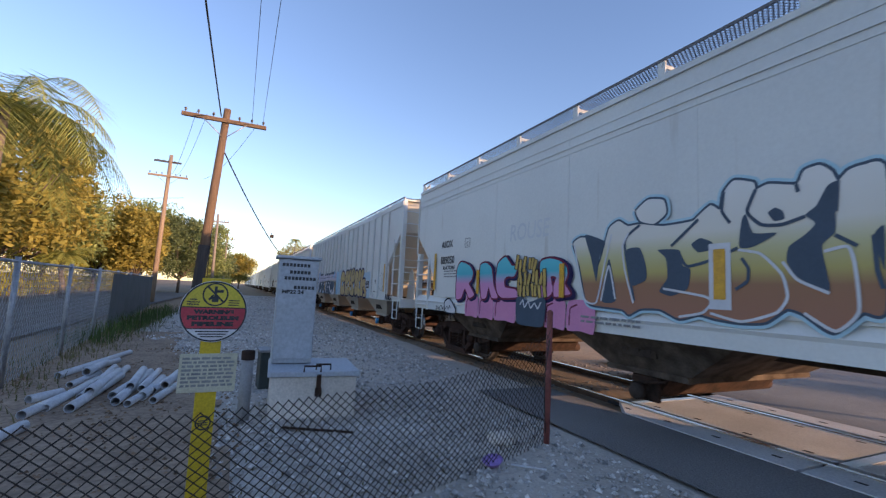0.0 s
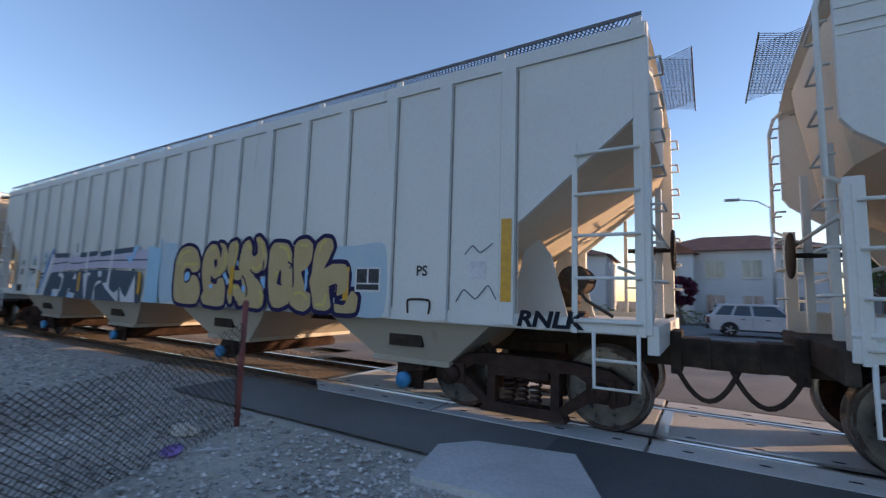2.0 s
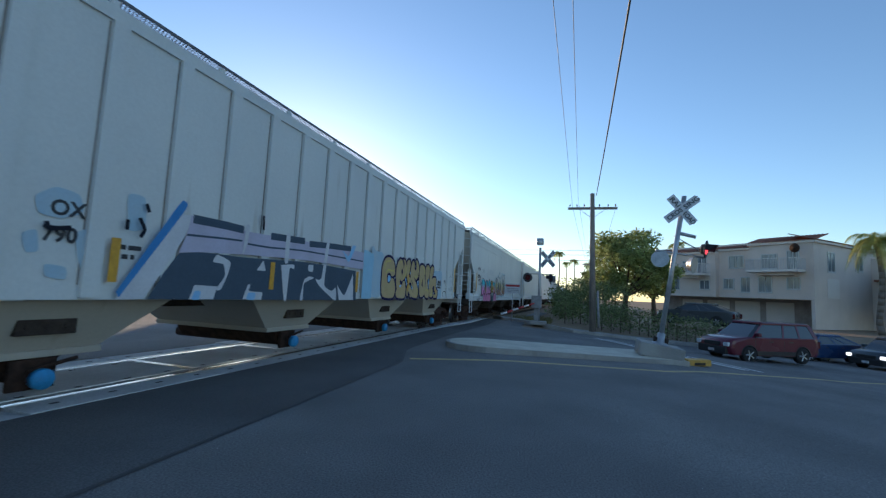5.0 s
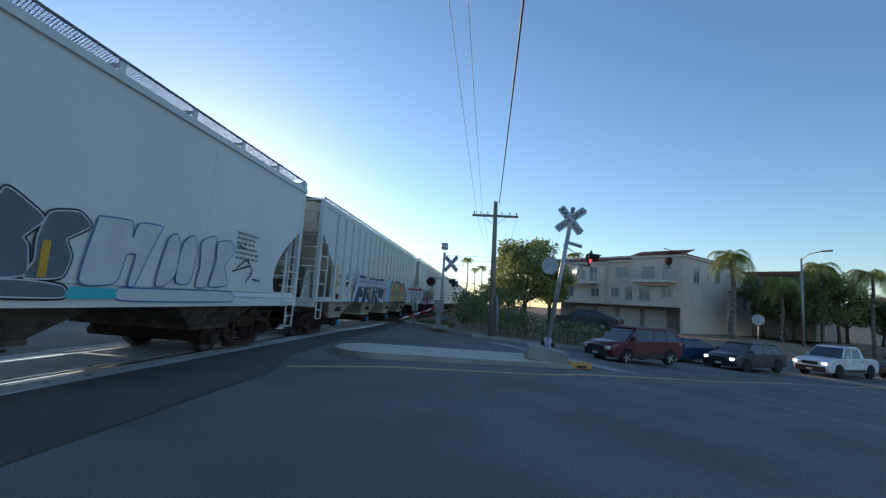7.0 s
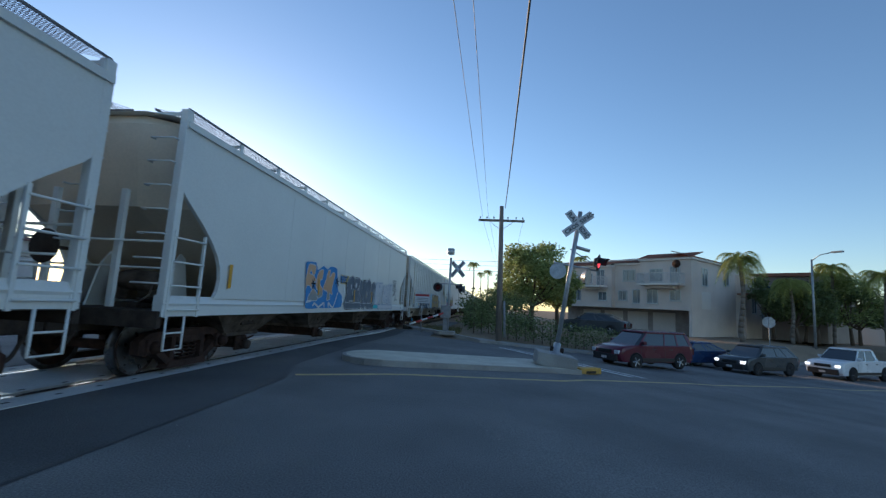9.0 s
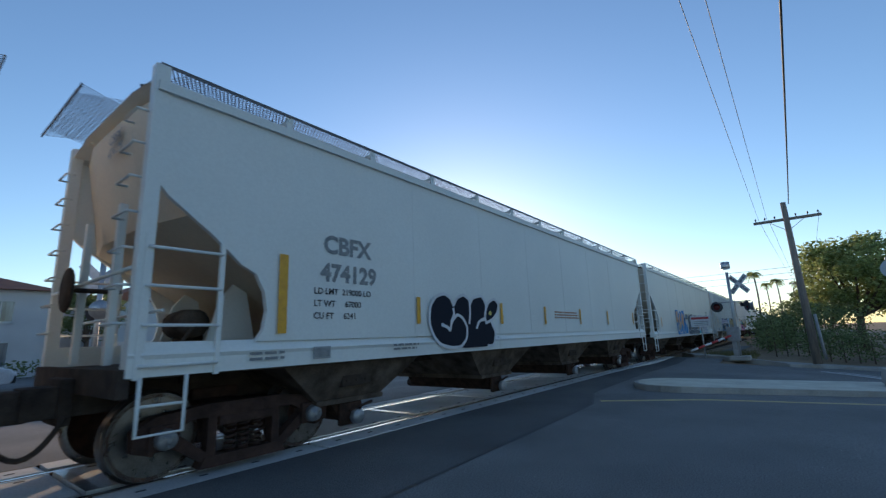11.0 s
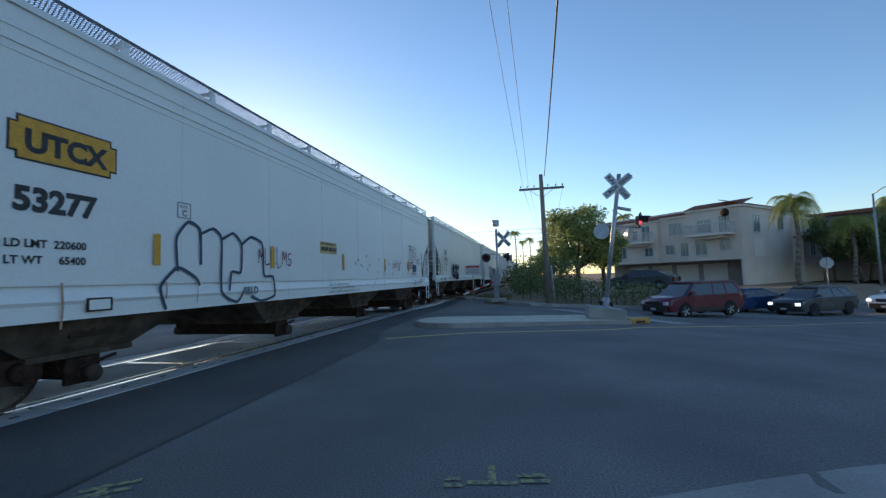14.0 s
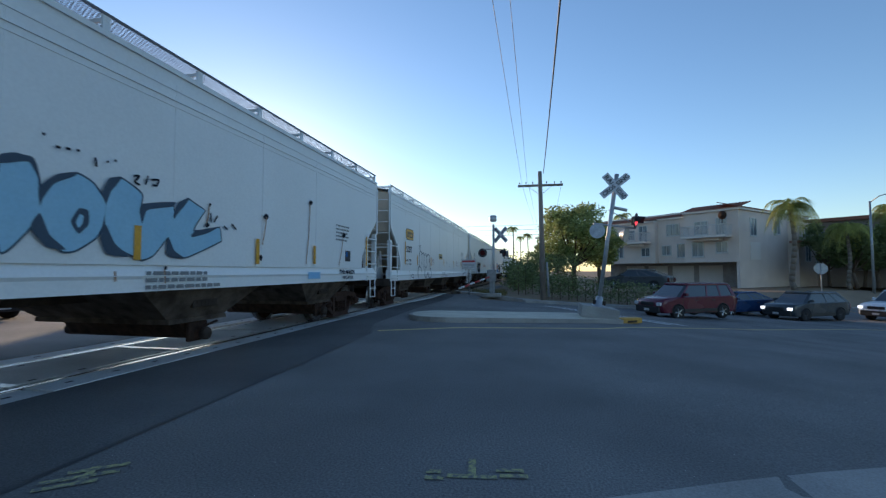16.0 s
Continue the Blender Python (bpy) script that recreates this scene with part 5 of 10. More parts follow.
for k, pts in enumerate(([(11.93, 1.33), (12.07, 2.17), (12.07, 2.17), (12.59, 2.2), (12.64, 1.97), (12.75, 2.2), (13.19, 2.23), (13.19, 2.23), (12.97, 1.76), (12.79, 1.32), (12.68, 1.32), (12.75, 1.74), (12.58, 1.73), (12.46, 1.34)],
            [(13.19, 1.36), (13.34, 2.04), (13.51, 2.16), (13.61, 2), (13.59, 1.54), (13.38, 1.34)],
            [(13.62, 1.41), (13.68, 2.01), (13.91, 2.2), (14.04, 1.97), (13.96, 1.42)],
            [(14.12, 1.36), (14.18, 1.71), (14.15, 2.12), (14.5, 2.27), (14.52, 1.87), (14.41, 1.37)],
            [(14.49, 1.37), (14.62, 1.8), (14.61, 2.17), (15.01, 2.25), (15.15, 2.07), (14.88, 1.75), (15.05, 1.42)],
            [(12.53, 1.26), (12.53, 1.26), (15.18, 1.28), (15.18, 1.28), (15.22, 1.1), (12.62, 1.1)],)):
    stroke(C, from_end(C, pts), 0.018, S_BLUE, 0.0575 + 0.0001 * k, "spray_outline", True)
    patch(C, from_end(C, pts), S_WHITE, 0.0590 + 0.0001 * k, "spray_letter")
for k, pts in enumerate(([(11.81, 1.26), (11.81, 1.26), (12.46, 1.25), (12.46, 1.25), (12.49, 1.12), (11.8, 1.11)],)):
    patch(C, from_end(C, pts), S_TEAL, 0.0630 + 0.0001 * k, "spray_patch")
for k, pts in enumerate(([(15.29, 2.23), (15.49, 2.18), (15.54, 2.34)],
            [(15.31, 1.77), (15.64, 1.95), (15.9, 1.73), (15.67, 1.48)],
            [(15.16, 1.69), (15.77, 1.84)],
            [(15.94, 1.57), (16.26, 1.54)],)):
    stroke(C, from_end(C, pts), 0.014, S_BLACK, 0.0600 + 0.0001 * k)
plate(C, h - 10.55, h - 9.75, 1.92, 2.22, YELLOW_LINE, "notice_plate", 0.01)
lines_of_print(C, h - 10.5, h - 9.8, 2.18, 3, BLACK_PAINT, 0.05, 0.09, 0.014)
lines_of_print(C, h - 3.0, h - 2.1, 2.5, 6, GREY_PAINT, 0.05, 0.1)
for x in (-h + 9.2, -h + 11.45):
    plate(C, x - 0.05, x + 0.05, 1.35, 1.77, REFLECT, "reflector", 0.064)
for x in (-h + 1.6, -h + 5.9):
    plate(C, x - 0.05, x + 0.05, 1.5, 1.95, REFLECT, "reflector", 0.064)

# D: light grey car with the round black throw-up
h = LENGTH["D"] / 2
D = make_car("smooth", LENGTH["D"], PALE_CAR, 1.12, 1.42, 4.08, "clean light grey covered hopper car with a round black sprayed shape", caps=CAP_BLUE, cap_mat=GALV)
place_car("D", D)
stencil(D, "CBFX", -h + 2.12, 2.56, 0.34, GREY_PAINT, fat=0.012)
stencil(D, "474129", -h + 2.08, 2.18, 0.33, GREY_PAINT, fat=0.012)
stencil(D, "LD LMT  219000 LO", -h + 1.98, 2.0, 0.115, fat=0.002)
stencil(D, "LT WT     67000", -h + 1.98, 1.84, 0.115, fat=0.002)
stencil(D, "CU FT     6241", -h + 1.98, 1.68, 0.115, fat=0.002)
for k, pts in enumerate(([(4.26, 1.77), (4.32, 1.96), (4.47, 2.09), (4.66, 2.12), (4.84, 2.05), (4.92, 1.9), (4.92, 1.77), (4.84, 1.64), (4.81, 1.51), (4.87, 1.62), (5.05, 1.76), (5.21, 1.72), (5.32, 1.56), (5.29, 1.36), (5.12, 1.23), (4.83, 1.22), (4.54, 1.29), (4.35, 1.43), (4.26, 1.58)],
            [(4.94, 1.98), (5.06, 2.11), (5.26, 2.16), (5.42, 2.08), (5.45, 1.85), (5.42, 1.62), (5.3, 1.56), (5.2, 1.74), (5.05, 1.77), (4.93, 1.75)],
            [(5.46, 2.02), (5.66, 2.16), (5.89, 2.16), (6, 2.01), (5.98, 1.77), (5.69, 1.64), (5.63, 1.47), (5.42, 1.62)],
            [(5.98, 1.77), (6.08, 1.99), (6.3, 2.11), (6.47, 2.06), (6.46, 1.88), (6.26, 1.73), (6.02, 1.64)],
            [(5.21, 1.72), (5.42, 1.64), (5.94, 1.68), (6.18, 1.64), (6.31, 1.47), (6.25, 1.22), (6.01, 1.19), (5.2, 1.19), (5.04, 1.26)],
            [(4.51, 1.95), (4.96, 1.9), (5.03, 1.41), (4.59, 1.42)],)):
    patch(D, from_end(D, pts), S_BLACK, 0.0550 + 0.0001 * k, "spray_letter")
for k, pts in enumerate(([(4.94, 1.94), (4.84, 2.09), (4.66, 2.14), (4.44, 2.08), (4.29, 1.92), (4.25, 1.7), (4.27, 1.57), (4.37, 1.4), (4.54, 1.27), (4.83, 1.21), (5.12, 1.22), (5.3, 1.36), (5.33, 1.56), (5.21, 1.72), (5.04, 1.78), (4.87, 1.65), (4.81, 1.51), (4.74, 1.56), (4.57, 1.61)],
            [(4.92, 1.9), (4.94, 1.79), (4.84, 1.64)],
            [(4.93, 1.94), (5.06, 2.09), (5.26, 2.15), (5.43, 2.06), (5.45, 1.85), (5.41, 1.62)],
            [(5.45, 1.97), (5.57, 2.11), (5.86, 2.16), (6, 2.01), (5.98, 1.8)],
            [(5.64, 1.53), (5.74, 1.66), (5.96, 1.73), (5.99, 1.62), (5.96, 1.82), (6.11, 2.04), (6.33, 2.12), (6.48, 2.03), (6.43, 1.86), (6.23, 1.71), (5.99, 1.64)],
            [(6.18, 1.66), (6.31, 1.47), (6.27, 1.29), (6.19, 1.2), (6.01, 1.2)],)):
    stroke(D, from_end(D, pts), 0.028, S_WHITE, 0.0580 + 0.0001 * k)
for k, pts in enumerate(([(6.09, 1.83), (6.15, 1.88), (6.21, 1.84), (6.15, 1.78)],)):
    patch(D, from_end(D, pts), S_YELLOW, 0.0630 + 0.0001 * k, "spray_patch")
for k, pts in enumerate(([(6.37, 1.36), (6.41, 1.38), (6.44, 1.35), (6.4, 1.33)],
            [(6.43, 1.31), (6.47, 1.33), (6.5, 1.31), (6.46, 1.28)],
            [(6.36, 1.3), (6.39, 1.32), (6.43, 1.29), (6.39, 1.27)],)):
    patch(D, from_end(D, pts), S_WHITE, 0.0630 + 0.0001 * k, "spray_patch")
reflector(D, -h + 1.53, 1.5, 2.45, 0.12)
for x in (-h + 3.99, -h + 6.62, -h + 8.7, -h + 11.0, -h + 13.4, h - 1.6):
    reflector(D, x, 1.62, 2.05, 0.09)
lines_of_print(D, -h + 9.3, -h + 11.0, 1.95, 3, S_BROWN, 0.035, 0.07)
lines_of_print(D, -h + 1.15, -h + 1.6, 1.3, 2, GREY_PAINT, 0.03, 0.06, 0.03)
lines_of_print(D, -h + 3.4, -h + 4.0, 1.32, 2, GREY_PAINT, 0.03, 0.06, 0.03)
plate(D, -h + 1.98, -h + 2.24, 1.18, 1.33, GALV, "card_holder", 0.03)
plate(D, -h + 2.0, -h + 2.22, 1.2, 1.31, GREY_PAINT, "card_holder", 0.034)

for text, z in (("CBFX", 3.86), ("474129", 3.68)):
    words("lettering", text, 0.17, GREY_PAINT, D, Matrix.Translation((-h + 0.055, -0.05, z)) @ Matrix.Rotation(radians(-90), 4, "Z"), fat=0.006)

# E: white car
h = LENGTH["E"] / 2
E = make_car("round", LENGTH["E"], WHITE_CAR, 0.98, 1.34, 4.10, "white covered hopper car with rust stains and line graffiti")
place_car("E", E)
for g, mat, d in ((0.0, BLACK_PAINT, 0.006), (0.02, REFLECT, 0.010)):
    bm = box(bmesh.new(), -h + 1.86 + g, -h + 2.96 - g, -HALF - d, -HALF - d + 0.004, 2.56 + g, 3.0 - g)
    bmesh.ops.bevel(bm, geom=[e for e in bm.edges if abs(e.verts[0].co.y - e.verts[1].co.y) > 0.002], offset=0.07, segments=4, affect="EDGES")
    part("marking_panel", bm, mat, E)
stencil(E, "UTCX", -h + 2.0, 2.66, 0.30, d=0.014, fat=0.014)
stencil(E, "53277", -h + 1.92, 2.08, 0.32, fat=0.014)
stencil(E, "LD LMT  220600", -h + 1.86, 1.72, 0.11, fat=0.003)
stencil(E, "LT WT     65400", -h + 1.86, 1.56, 0.11, fat=0.003)
reflector(E, -h + 1.72, 1.6, 2.46, 0.11)
for x in (-h + 3.52, -h + 6.05, -h + 9.1, -h + 12.2, -h + 14.9):
    reflector(E, x, 1.58, 1.98, 0.1)
gx = -h + 3.72
stroke(E, [(gx + 0.14, 1.5), (gx + 0.11, 1.95), (gx + 0.32, 2.2), (gx + 0.54, 2.1), (gx + 0.56, 1.6)], 0.022, S_DENIM, 0.05)
stroke(E, [(gx + 0.56, 2.05), (gx + 0.81, 2.15), (gx + 0.99, 2.0), (gx + 0.99, 1.2), (gx + 1.35, 1.02), (gx + 1.57, 1.25)], 0.022, S_DENIM, 0.05)
stroke(E, [(gx + 0.99, 2.0), (gx + 1.26, 2.12), (gx + 1.46, 1.95), (gx + 1.44, 1.5), (gx + 1.22, 1.5), (gx + 1.17, 1.2)], 0.022, S_DENIM, 0.05)
stroke(E, [(gx + 1.46, 1.95), (gx + 1.71, 2.1), (gx + 2.02, 2.0), (gx + 2.07, 1.45), (gx + 2.34, 1.42), (gx + 2.39, 1.08), (gx + 1.98, 1.0), (gx + 1.71, 1.1)], 0.022, S_DENIM, 0.05)
stroke(E, [(gx - 0.05, 1.0), (gx - 0.14, 1.3), (gx + 0.14, 1.55), (gx + 0.45, 1.42), (gx + 0.54, 1.3)], 0.022, S_DENIM, 0.05)
for x0, w in ((-h + 5.62, 1.1), (-h + 12.95, 0.9)):
    rnd = random.Random(int(w * 100))
    n = int(w / 0.17)
    for k in range(n):
        a, c = x0 + w * k / n, w / n
        if rnd.random() < 0.2:
            continue
        top_z, low = 1.86 + 0.12 * rnd.random(), 1.58 + 0.1 * rnd.random()
        run = rnd.choice(([(0.1, 1), (0.15, 0), (0.8, 0.05)], [(0.1, 0), (0.2, 1), (0.5, 0.4), (0.8, 1), (0.9, 0)], [(0.5, 1), (0.45, 0)], [(0.8, 0.9), (0.2, 0.8), (0.3, 0.5), (0.8, 0.4), (0.5, 0.0), (0.1, 0.1)], [(0.1, 0.9), (0.4, 0.0), (0.9, 1.0)]))
        stroke(E, [(a + u * c, low + v * (top_z - low)) for u, v in run], 0.010, S_PLUM, 0.05)
plate(E, -h + 7.9, -h + 8.74, 1.95, 2.22, YELLOW_LINE, "notice_plate", 0.01)
lines_of_print(E, -h + 7.96, -h + 8.66, 2.19, 1, BLACK_PAINT, 0.03, 0.05, 0.014)
lines_of_print(E, -h + 7.96, -h + 8.78, 2.1, 1, BLACK_PAINT, 0.09, 0.1, 0.014)
for k, s in enumerate(("NOTE:  CAR HAS FOUR COMPARTMENTS", "EQUIPPED WITH ARI 5235 PNEUMATIC OUTLETS", "CAUTION:  REMOVE BOTH CAPS BEFORE OPERATING OUTLETS")):
    stencil(E, s, -h + 8.28 + (0.13 if k == 1 else 0), 1.2 - k * 0.085, 0.062, GREY_PAINT, 0.03, fat=0.001)
stencil(E, "ARI D", -h + 5.2, 1.14, 0.16, GREY_PAINT, 0.03)
for k, text in enumerate(("         DTM EXTERIOR PAINT", "APPLIED ARI PARAGOULD 01-2005", "          992 DTM LINING", "APPLIED ARI PARAGOULD 01-2005", "CAUTION DO NOT USE STEAM", "BOILING WATER OR SHARP OBJECTS", "TO CLEAN. ENTER CAR WITH", "CLEAN SOFT SOLED SHOES")):
    stencil(E, text, -h + 15.0, 2.54 - k * 0.072, 0.074, GREY_PAINT, fat=0.0012)
for z in (2.54, 2.396):
    plate(E, -h + 15.0, -h + 15.36, z, z + 0.05, GREY_PAINT, "lettering_bar", 0.007)
plate(E, -h + 15.44, -h + 16.0, 1.57, 1.87, WHITE_PAINT, "notice_plate", 0.006)
for u in (15.46, 15.73):
    plate(E, -h + u, -h + u + 0.25, 1.67, 1.85, S_DENIM, "notice_plate", 0.010)
plate(E, -h + 15.46, -h + 15.98, 1.59, 1.655, S_DENIM, "notice_plate", 0.010)
stencil(E, "PLASTIC", -h + 16.03, 2.02, 0.13, GREY_PAINT, fat=0.004)
stencil(E, "GRANULES", -h + 16.03, 1.89, 0.125, GREY_PAINT, fat=0.004)
plate(E, -h + 16.8, -h + 16.91, 1.53, 2.41, REFLECT, "reflector", 0.012)
for pts in ([(15.62, 1.1), (15.64, 1.06), (15.68, 1.08), (15.68, 1.24)], [(15.72, 1.06), (15.77, 1.25), (15.82, 1.06)], [(15.74, 1.13), (15.8, 1.13)], [(15.93, 1.24), (15.86, 1.24), (15.86, 1.07), (15.94, 1.07)], [(15.86, 1.16), (15.92, 1.16)], [(15.98, 1.06), (15.98, 1.24), (16.06, 1.2), (15.99, 1.15)], [(16.16, 1.23), (16.1, 1.2), (16.16, 1.13), (16.1, 1.07)],
            [(16.24, 1.2), (16.29, 1.23), (16.24, 1.1), (16.31, 1.1)], [(16.36, 1.1), (16.34, 1.18), (16.39, 1.2), (16.36, 1.1)], [(16.44, 1.22), (16.44, 1.1)], [(16.53, 1.18), (16.49, 1.22), (16.49, 1.16), (16.54, 1.2), (16.53, 1.1)]):
    stroke(E, from_end(E, pts), 0.009, S_GREYB, 0.0520)
for pts in ([(14.72, 1.95), (14.72, 1.68)], [(14.86, 1.94), (14.74, 1.8), (14.88, 1.68)], [(14.93, 1.95), (14.93, 1.68)], [(15.06, 1.94), (14.95, 1.8), (15.08, 1.68)], [(15.13, 1.95), (15.13, 1.7)], [(15.25, 1.96), (15.15, 1.82), (15.27, 1.7)], [(15.42, 1.95), (15.33, 1.96), (15.32, 1.85), (15.41, 1.83), (15.4, 1.72), (15.3, 1.72)],
            [(15.3, 1.42), (15.34, 1.6)], [(15.42, 1.43), (15.46, 1.62)], [(15.32, 1.5), (15.45, 1.52)], [(15.52, 1.42), (15.6, 1.6), (15.64, 1.42)], [(15.84, 1.57), (15.74, 1.58), (15.74, 1.52), (15.82, 1.48), (15.72, 1.43)]):
    stroke(E, from_end(E, pts), 0.015, S_PLUM, 0.0540)
lines_of_print(E, h - 1.6, h - 1.1, 1.27, 2, GREY_PAINT, 0.03, 0.06, 0.03)
plate(E, -h + 2.62, -h + 2.92, 1.05, 1.2, UNDER, "card_holder", 0.03)
plate(E, -h + 2.65, -h + 2.89, 1.07, 1.18, WHITE_CAR, "card_holder", 0.034)
outline_box(E, -h + 3.86, -h + 4.1, 2.24, 2.46)
stencil(E, "PLATE", -h + 3.89, 2.385, 0.05, GREY_PAINT, fat=0.001)
stencil(E, "C", -h + 3.94, 2.27, 0.12, GREY_PAINT, fat=0.004)
for text, z in (("UTCX", 3.98), ("53277", 3.79)):
    words("lettering", text, 0.17, BLACK_PAINT, E, Matrix.Translation((-h + 0.045, -0.22, z)) @ Matrix.Rotation(radians(-90), 4, "Z"), fat=0.006)
for k in range(18):
    rnd = random.Random(900 + k)
    x, z = -h + 0.8 + rnd.random() * (LENGTH["E"] - 1.6), rnd.choice((3.92, 3.9, 1.36, 1.37, 2.0))
    ln = 0.1 + 0.5 * rnd.random() ** 2
    stroke(E, [(x, z), (x + 0.015, z - ln * 0.5), (x, z - ln)], 0.005 + 0.007 * rnd.random(), RUST_STAIN, 0.0045 if z > 1.5 else 0.03, "rust_streak")
for k in range(26):
    rnd = random.Random(k)
    x = h - 9 + rnd.random() * 6.6
    z = 1.1 + rnd.random() * 0.9
    stroke(E, [(x, z), (x + 0.03 + 0.05 * rnd.random(), z + 0.08 * rnd.random()), (x + 0.05, z - 0.09 * rnd.random())], 0.012, S_GREYB, 0.05)

# F: white car with the pale blue letters
h = LENGTH["F"] / 2
F = make_car("round", LENGTH["F"], WHITE_CAR, 1.06, 1.4, 4.10, "white covered hopper car with pale blue sprayed letters and rust streaks")
place_car("F", F)
for k, pts in enumerate(([(7.99, 2.32), (8.24, 2.43), (8.31, 2.25), (8.34, 2.02), (8.33, 1.87), (8.2, 1.67), (8.02, 1.51)],
            [(8.35, 2.02), (8.4, 2.19), (8.54, 2.32), (8.7, 2.37), (8.87, 2.3), (9.02, 2.11), (9, 1.86), (8.92, 1.7), (8.71, 1.55), (8.56, 1.54), (8.37, 1.8), (8.33, 1.9)],
            [(9.03, 2.11), (9.12, 2.35), (9.2, 2.43), (9.49, 2.29), (9.47, 2.06), (9.53, 1.92), (9.47, 1.51), (9.15, 1.63), (9.03, 1.84)],
            [(9.5, 1.92), (9.55, 2.12), (9.55, 2.12), (9.97, 2.23), (10.01, 2.03), (10.01, 2.03), (10.24, 2.35), (10.24, 2.35), (10.58, 2.23), (10.58, 2.23), (10.36, 1.9), (10.91, 2), (10.91, 2), (10.95, 1.8), (10.95, 1.8), (10.27, 1.53), (9.93, 1.55), (9.92, 1.78), (9.69, 1.53), (9.49, 1.48)],)):
    stroke(F, from_end(F, pts), 0.022, S_DENIM, 0.0535 + 0.0001 * k, "spray_outline", True)
    patch(F, from_end(F, pts), S_POWDER, 0.0550 + 0.0001 * k, "spray_letter")
for k, pts in enumerate(([(8.32, 2.16), (8.49, 2.33), (8.7, 2.39), (8.64, 2.33), (8.46, 2.22), (8.36, 2.05), (8.34, 1.98)],
            [(8.26, 1.75), (8.34, 1.9), (8.44, 1.69), (8.6, 1.55), (8.41, 1.57)],
            [(8.97, 2.21), (9.05, 2.4), (9.21, 2.44), (9.08, 2.25), (9.03, 2.11)],
            [(8.97, 1.71), (9.03, 1.86), (9.15, 1.65), (9.33, 1.5), (9.06, 1.52)],
            [(9.49, 2.16), (10, 2.27), (9.97, 2.2), (9.58, 2.1), (9.51, 1.92)],
            [(9.99, 2.05), (10.07, 2.27), (10.27, 2.37), (10.17, 2.23)],
            [(9.9, 1.55), (9.92, 1.78), (10.03, 1.6), (10.2, 1.51)],
            [(10.33, 1.81), (10.4, 1.91), (10.87, 2.01), (10.63, 1.89)],
            [(8.64, 1.85), (8.72, 2), (8.82, 1.99), (8.83, 1.84), (8.73, 1.73)],
            [(7.98, 2.4), (8.1, 2.45), (8.25, 2.43), (8.31, 2.25), (8.22, 2.39), (7.99, 2.32)],)):
    patch(F, from_end(F, pts), S_DENIM, 0.0610 + 0.0001 * k, "spray_patch")
for k, pts in enumerate(([(8.69, 1.85), (8.73, 1.94), (8.77, 1.92), (8.76, 1.84), (8.72, 1.79)],)):
    patch(F, from_end(F, pts), S_POWDER, 0.0650 + 0.0001 * k, "spray_patch")
for k, pts in enumerate(([(9.37, 2.5), (9.45, 2.51), (9.39, 2.43), (9.46, 2.4)],
            [(9.54, 2.42), (9.58, 2.54)],
            [(9.62, 2.5), (9.74, 2.52), (9.71, 2.44), (9.64, 2.44)],
            [(8.33, 2.71), (8.36, 2.7)],
            [(8.46, 2.61), (8.51, 2.61)],
            [(8.56, 2.62), (8.61, 2.62)],
            [(8.67, 2.63), (8.71, 2.63)],
            [(8.88, 2.6), (8.9, 2.5)],
            [(9.02, 2.6), (9.04, 2.58)],
            [(9.11, 2.63), (9.14, 2.62)],
            [(10.7, 2.21), (10.72, 2.07)],
            [(10.78, 2.08), (10.85, 2.18)],
            [(11, 2.04), (11.09, 1.99)],
            [(11.18, 2.09), (11.3, 2.01)],)):
    stroke(F, from_end(F, pts), 0.014, S_BLACK, 0.0560 + 0.0001 * k)
for k, pts in enumerate(([(12.11, 2.32), (12.06, 2.05), (12, 1.8)],
            [(13.76, 2.81), (13.72, 2.11), (13.62, 1.48)],
            [(15.5, 2.23), (15.4, 1.8), (15.25, 1.45)],
            [(10.68, 2.32), (10.67, 2.16), (10.63, 2.01)],
            [(9.89, 1.37), (9.91, 1.16)],
            [(9.18, 1.32), (9.19, 1.2)],)):
    stroke(F, from_end(F, pts), 0.014, RUST_STAIN, 0.0450 + 0.0001 * k)
for k, pts in enumerate(([(12.03, 2.31), (12.11, 2.38), (12.2, 2.34), (12.13, 2.26)],
            [(13.69, 2.82), (13.76, 2.89), (13.85, 2.85), (13.76, 2.78)],
            [(15.41, 2.24), (15.5, 2.33), (15.62, 2.26), (15.5, 2.18)],
            [(10.58, 2.01), (10.63, 2.06), (10.69, 2.02), (10.63, 1.98)],
            [(10.65, 2.33), (10.67, 2.36), (10.71, 2.34), (10.68, 2.3)],
            [(11.92, 1.57), (11.98, 1.62), (12.03, 1.58), (11.99, 1.5)],
            [(9.86, 1.37), (9.89, 1.39), (9.92, 1.37), (9.89, 1.33)],)):
    patch(F, from_end(F, pts), S_BLACK, 0.0600 + 0.0001 * k, "spray_patch")
for x, z0, z1 in ((9.45, 1.46, 1.89), (11.88, 1.45, 1.90), (13.96, 1.48, 1.89), (17.08, 1.47, 2.33)):
    plate(F, -h + x - 0.05, -h + x + 0.05, z0, z1, REFLECT, "reflector", 0.066)
plate(F, h - 2.35, h - 2.02, 1.58, 1.86, BLACK_PAINT, "notice_plate", 0.008)
plate(F, h - 2.32, h - 2.2, 1.7, 1.83, S_BLUE, "notice_plate", 0.011)
plate(F, h - 4.3, h - 3.75, 1.15, 1.3, S_SKY, "notice_plate", 0.03)
lines_of_print(F, h - 2.9, h - 2.05, 2.5, 5, GREY_PAINT, 0.04, 0.09)
lines_of_print(F, h - 8.4, h - 7.0, 1.32, 3, GREY_PAINT, 0.05, 0.09, 0.03)
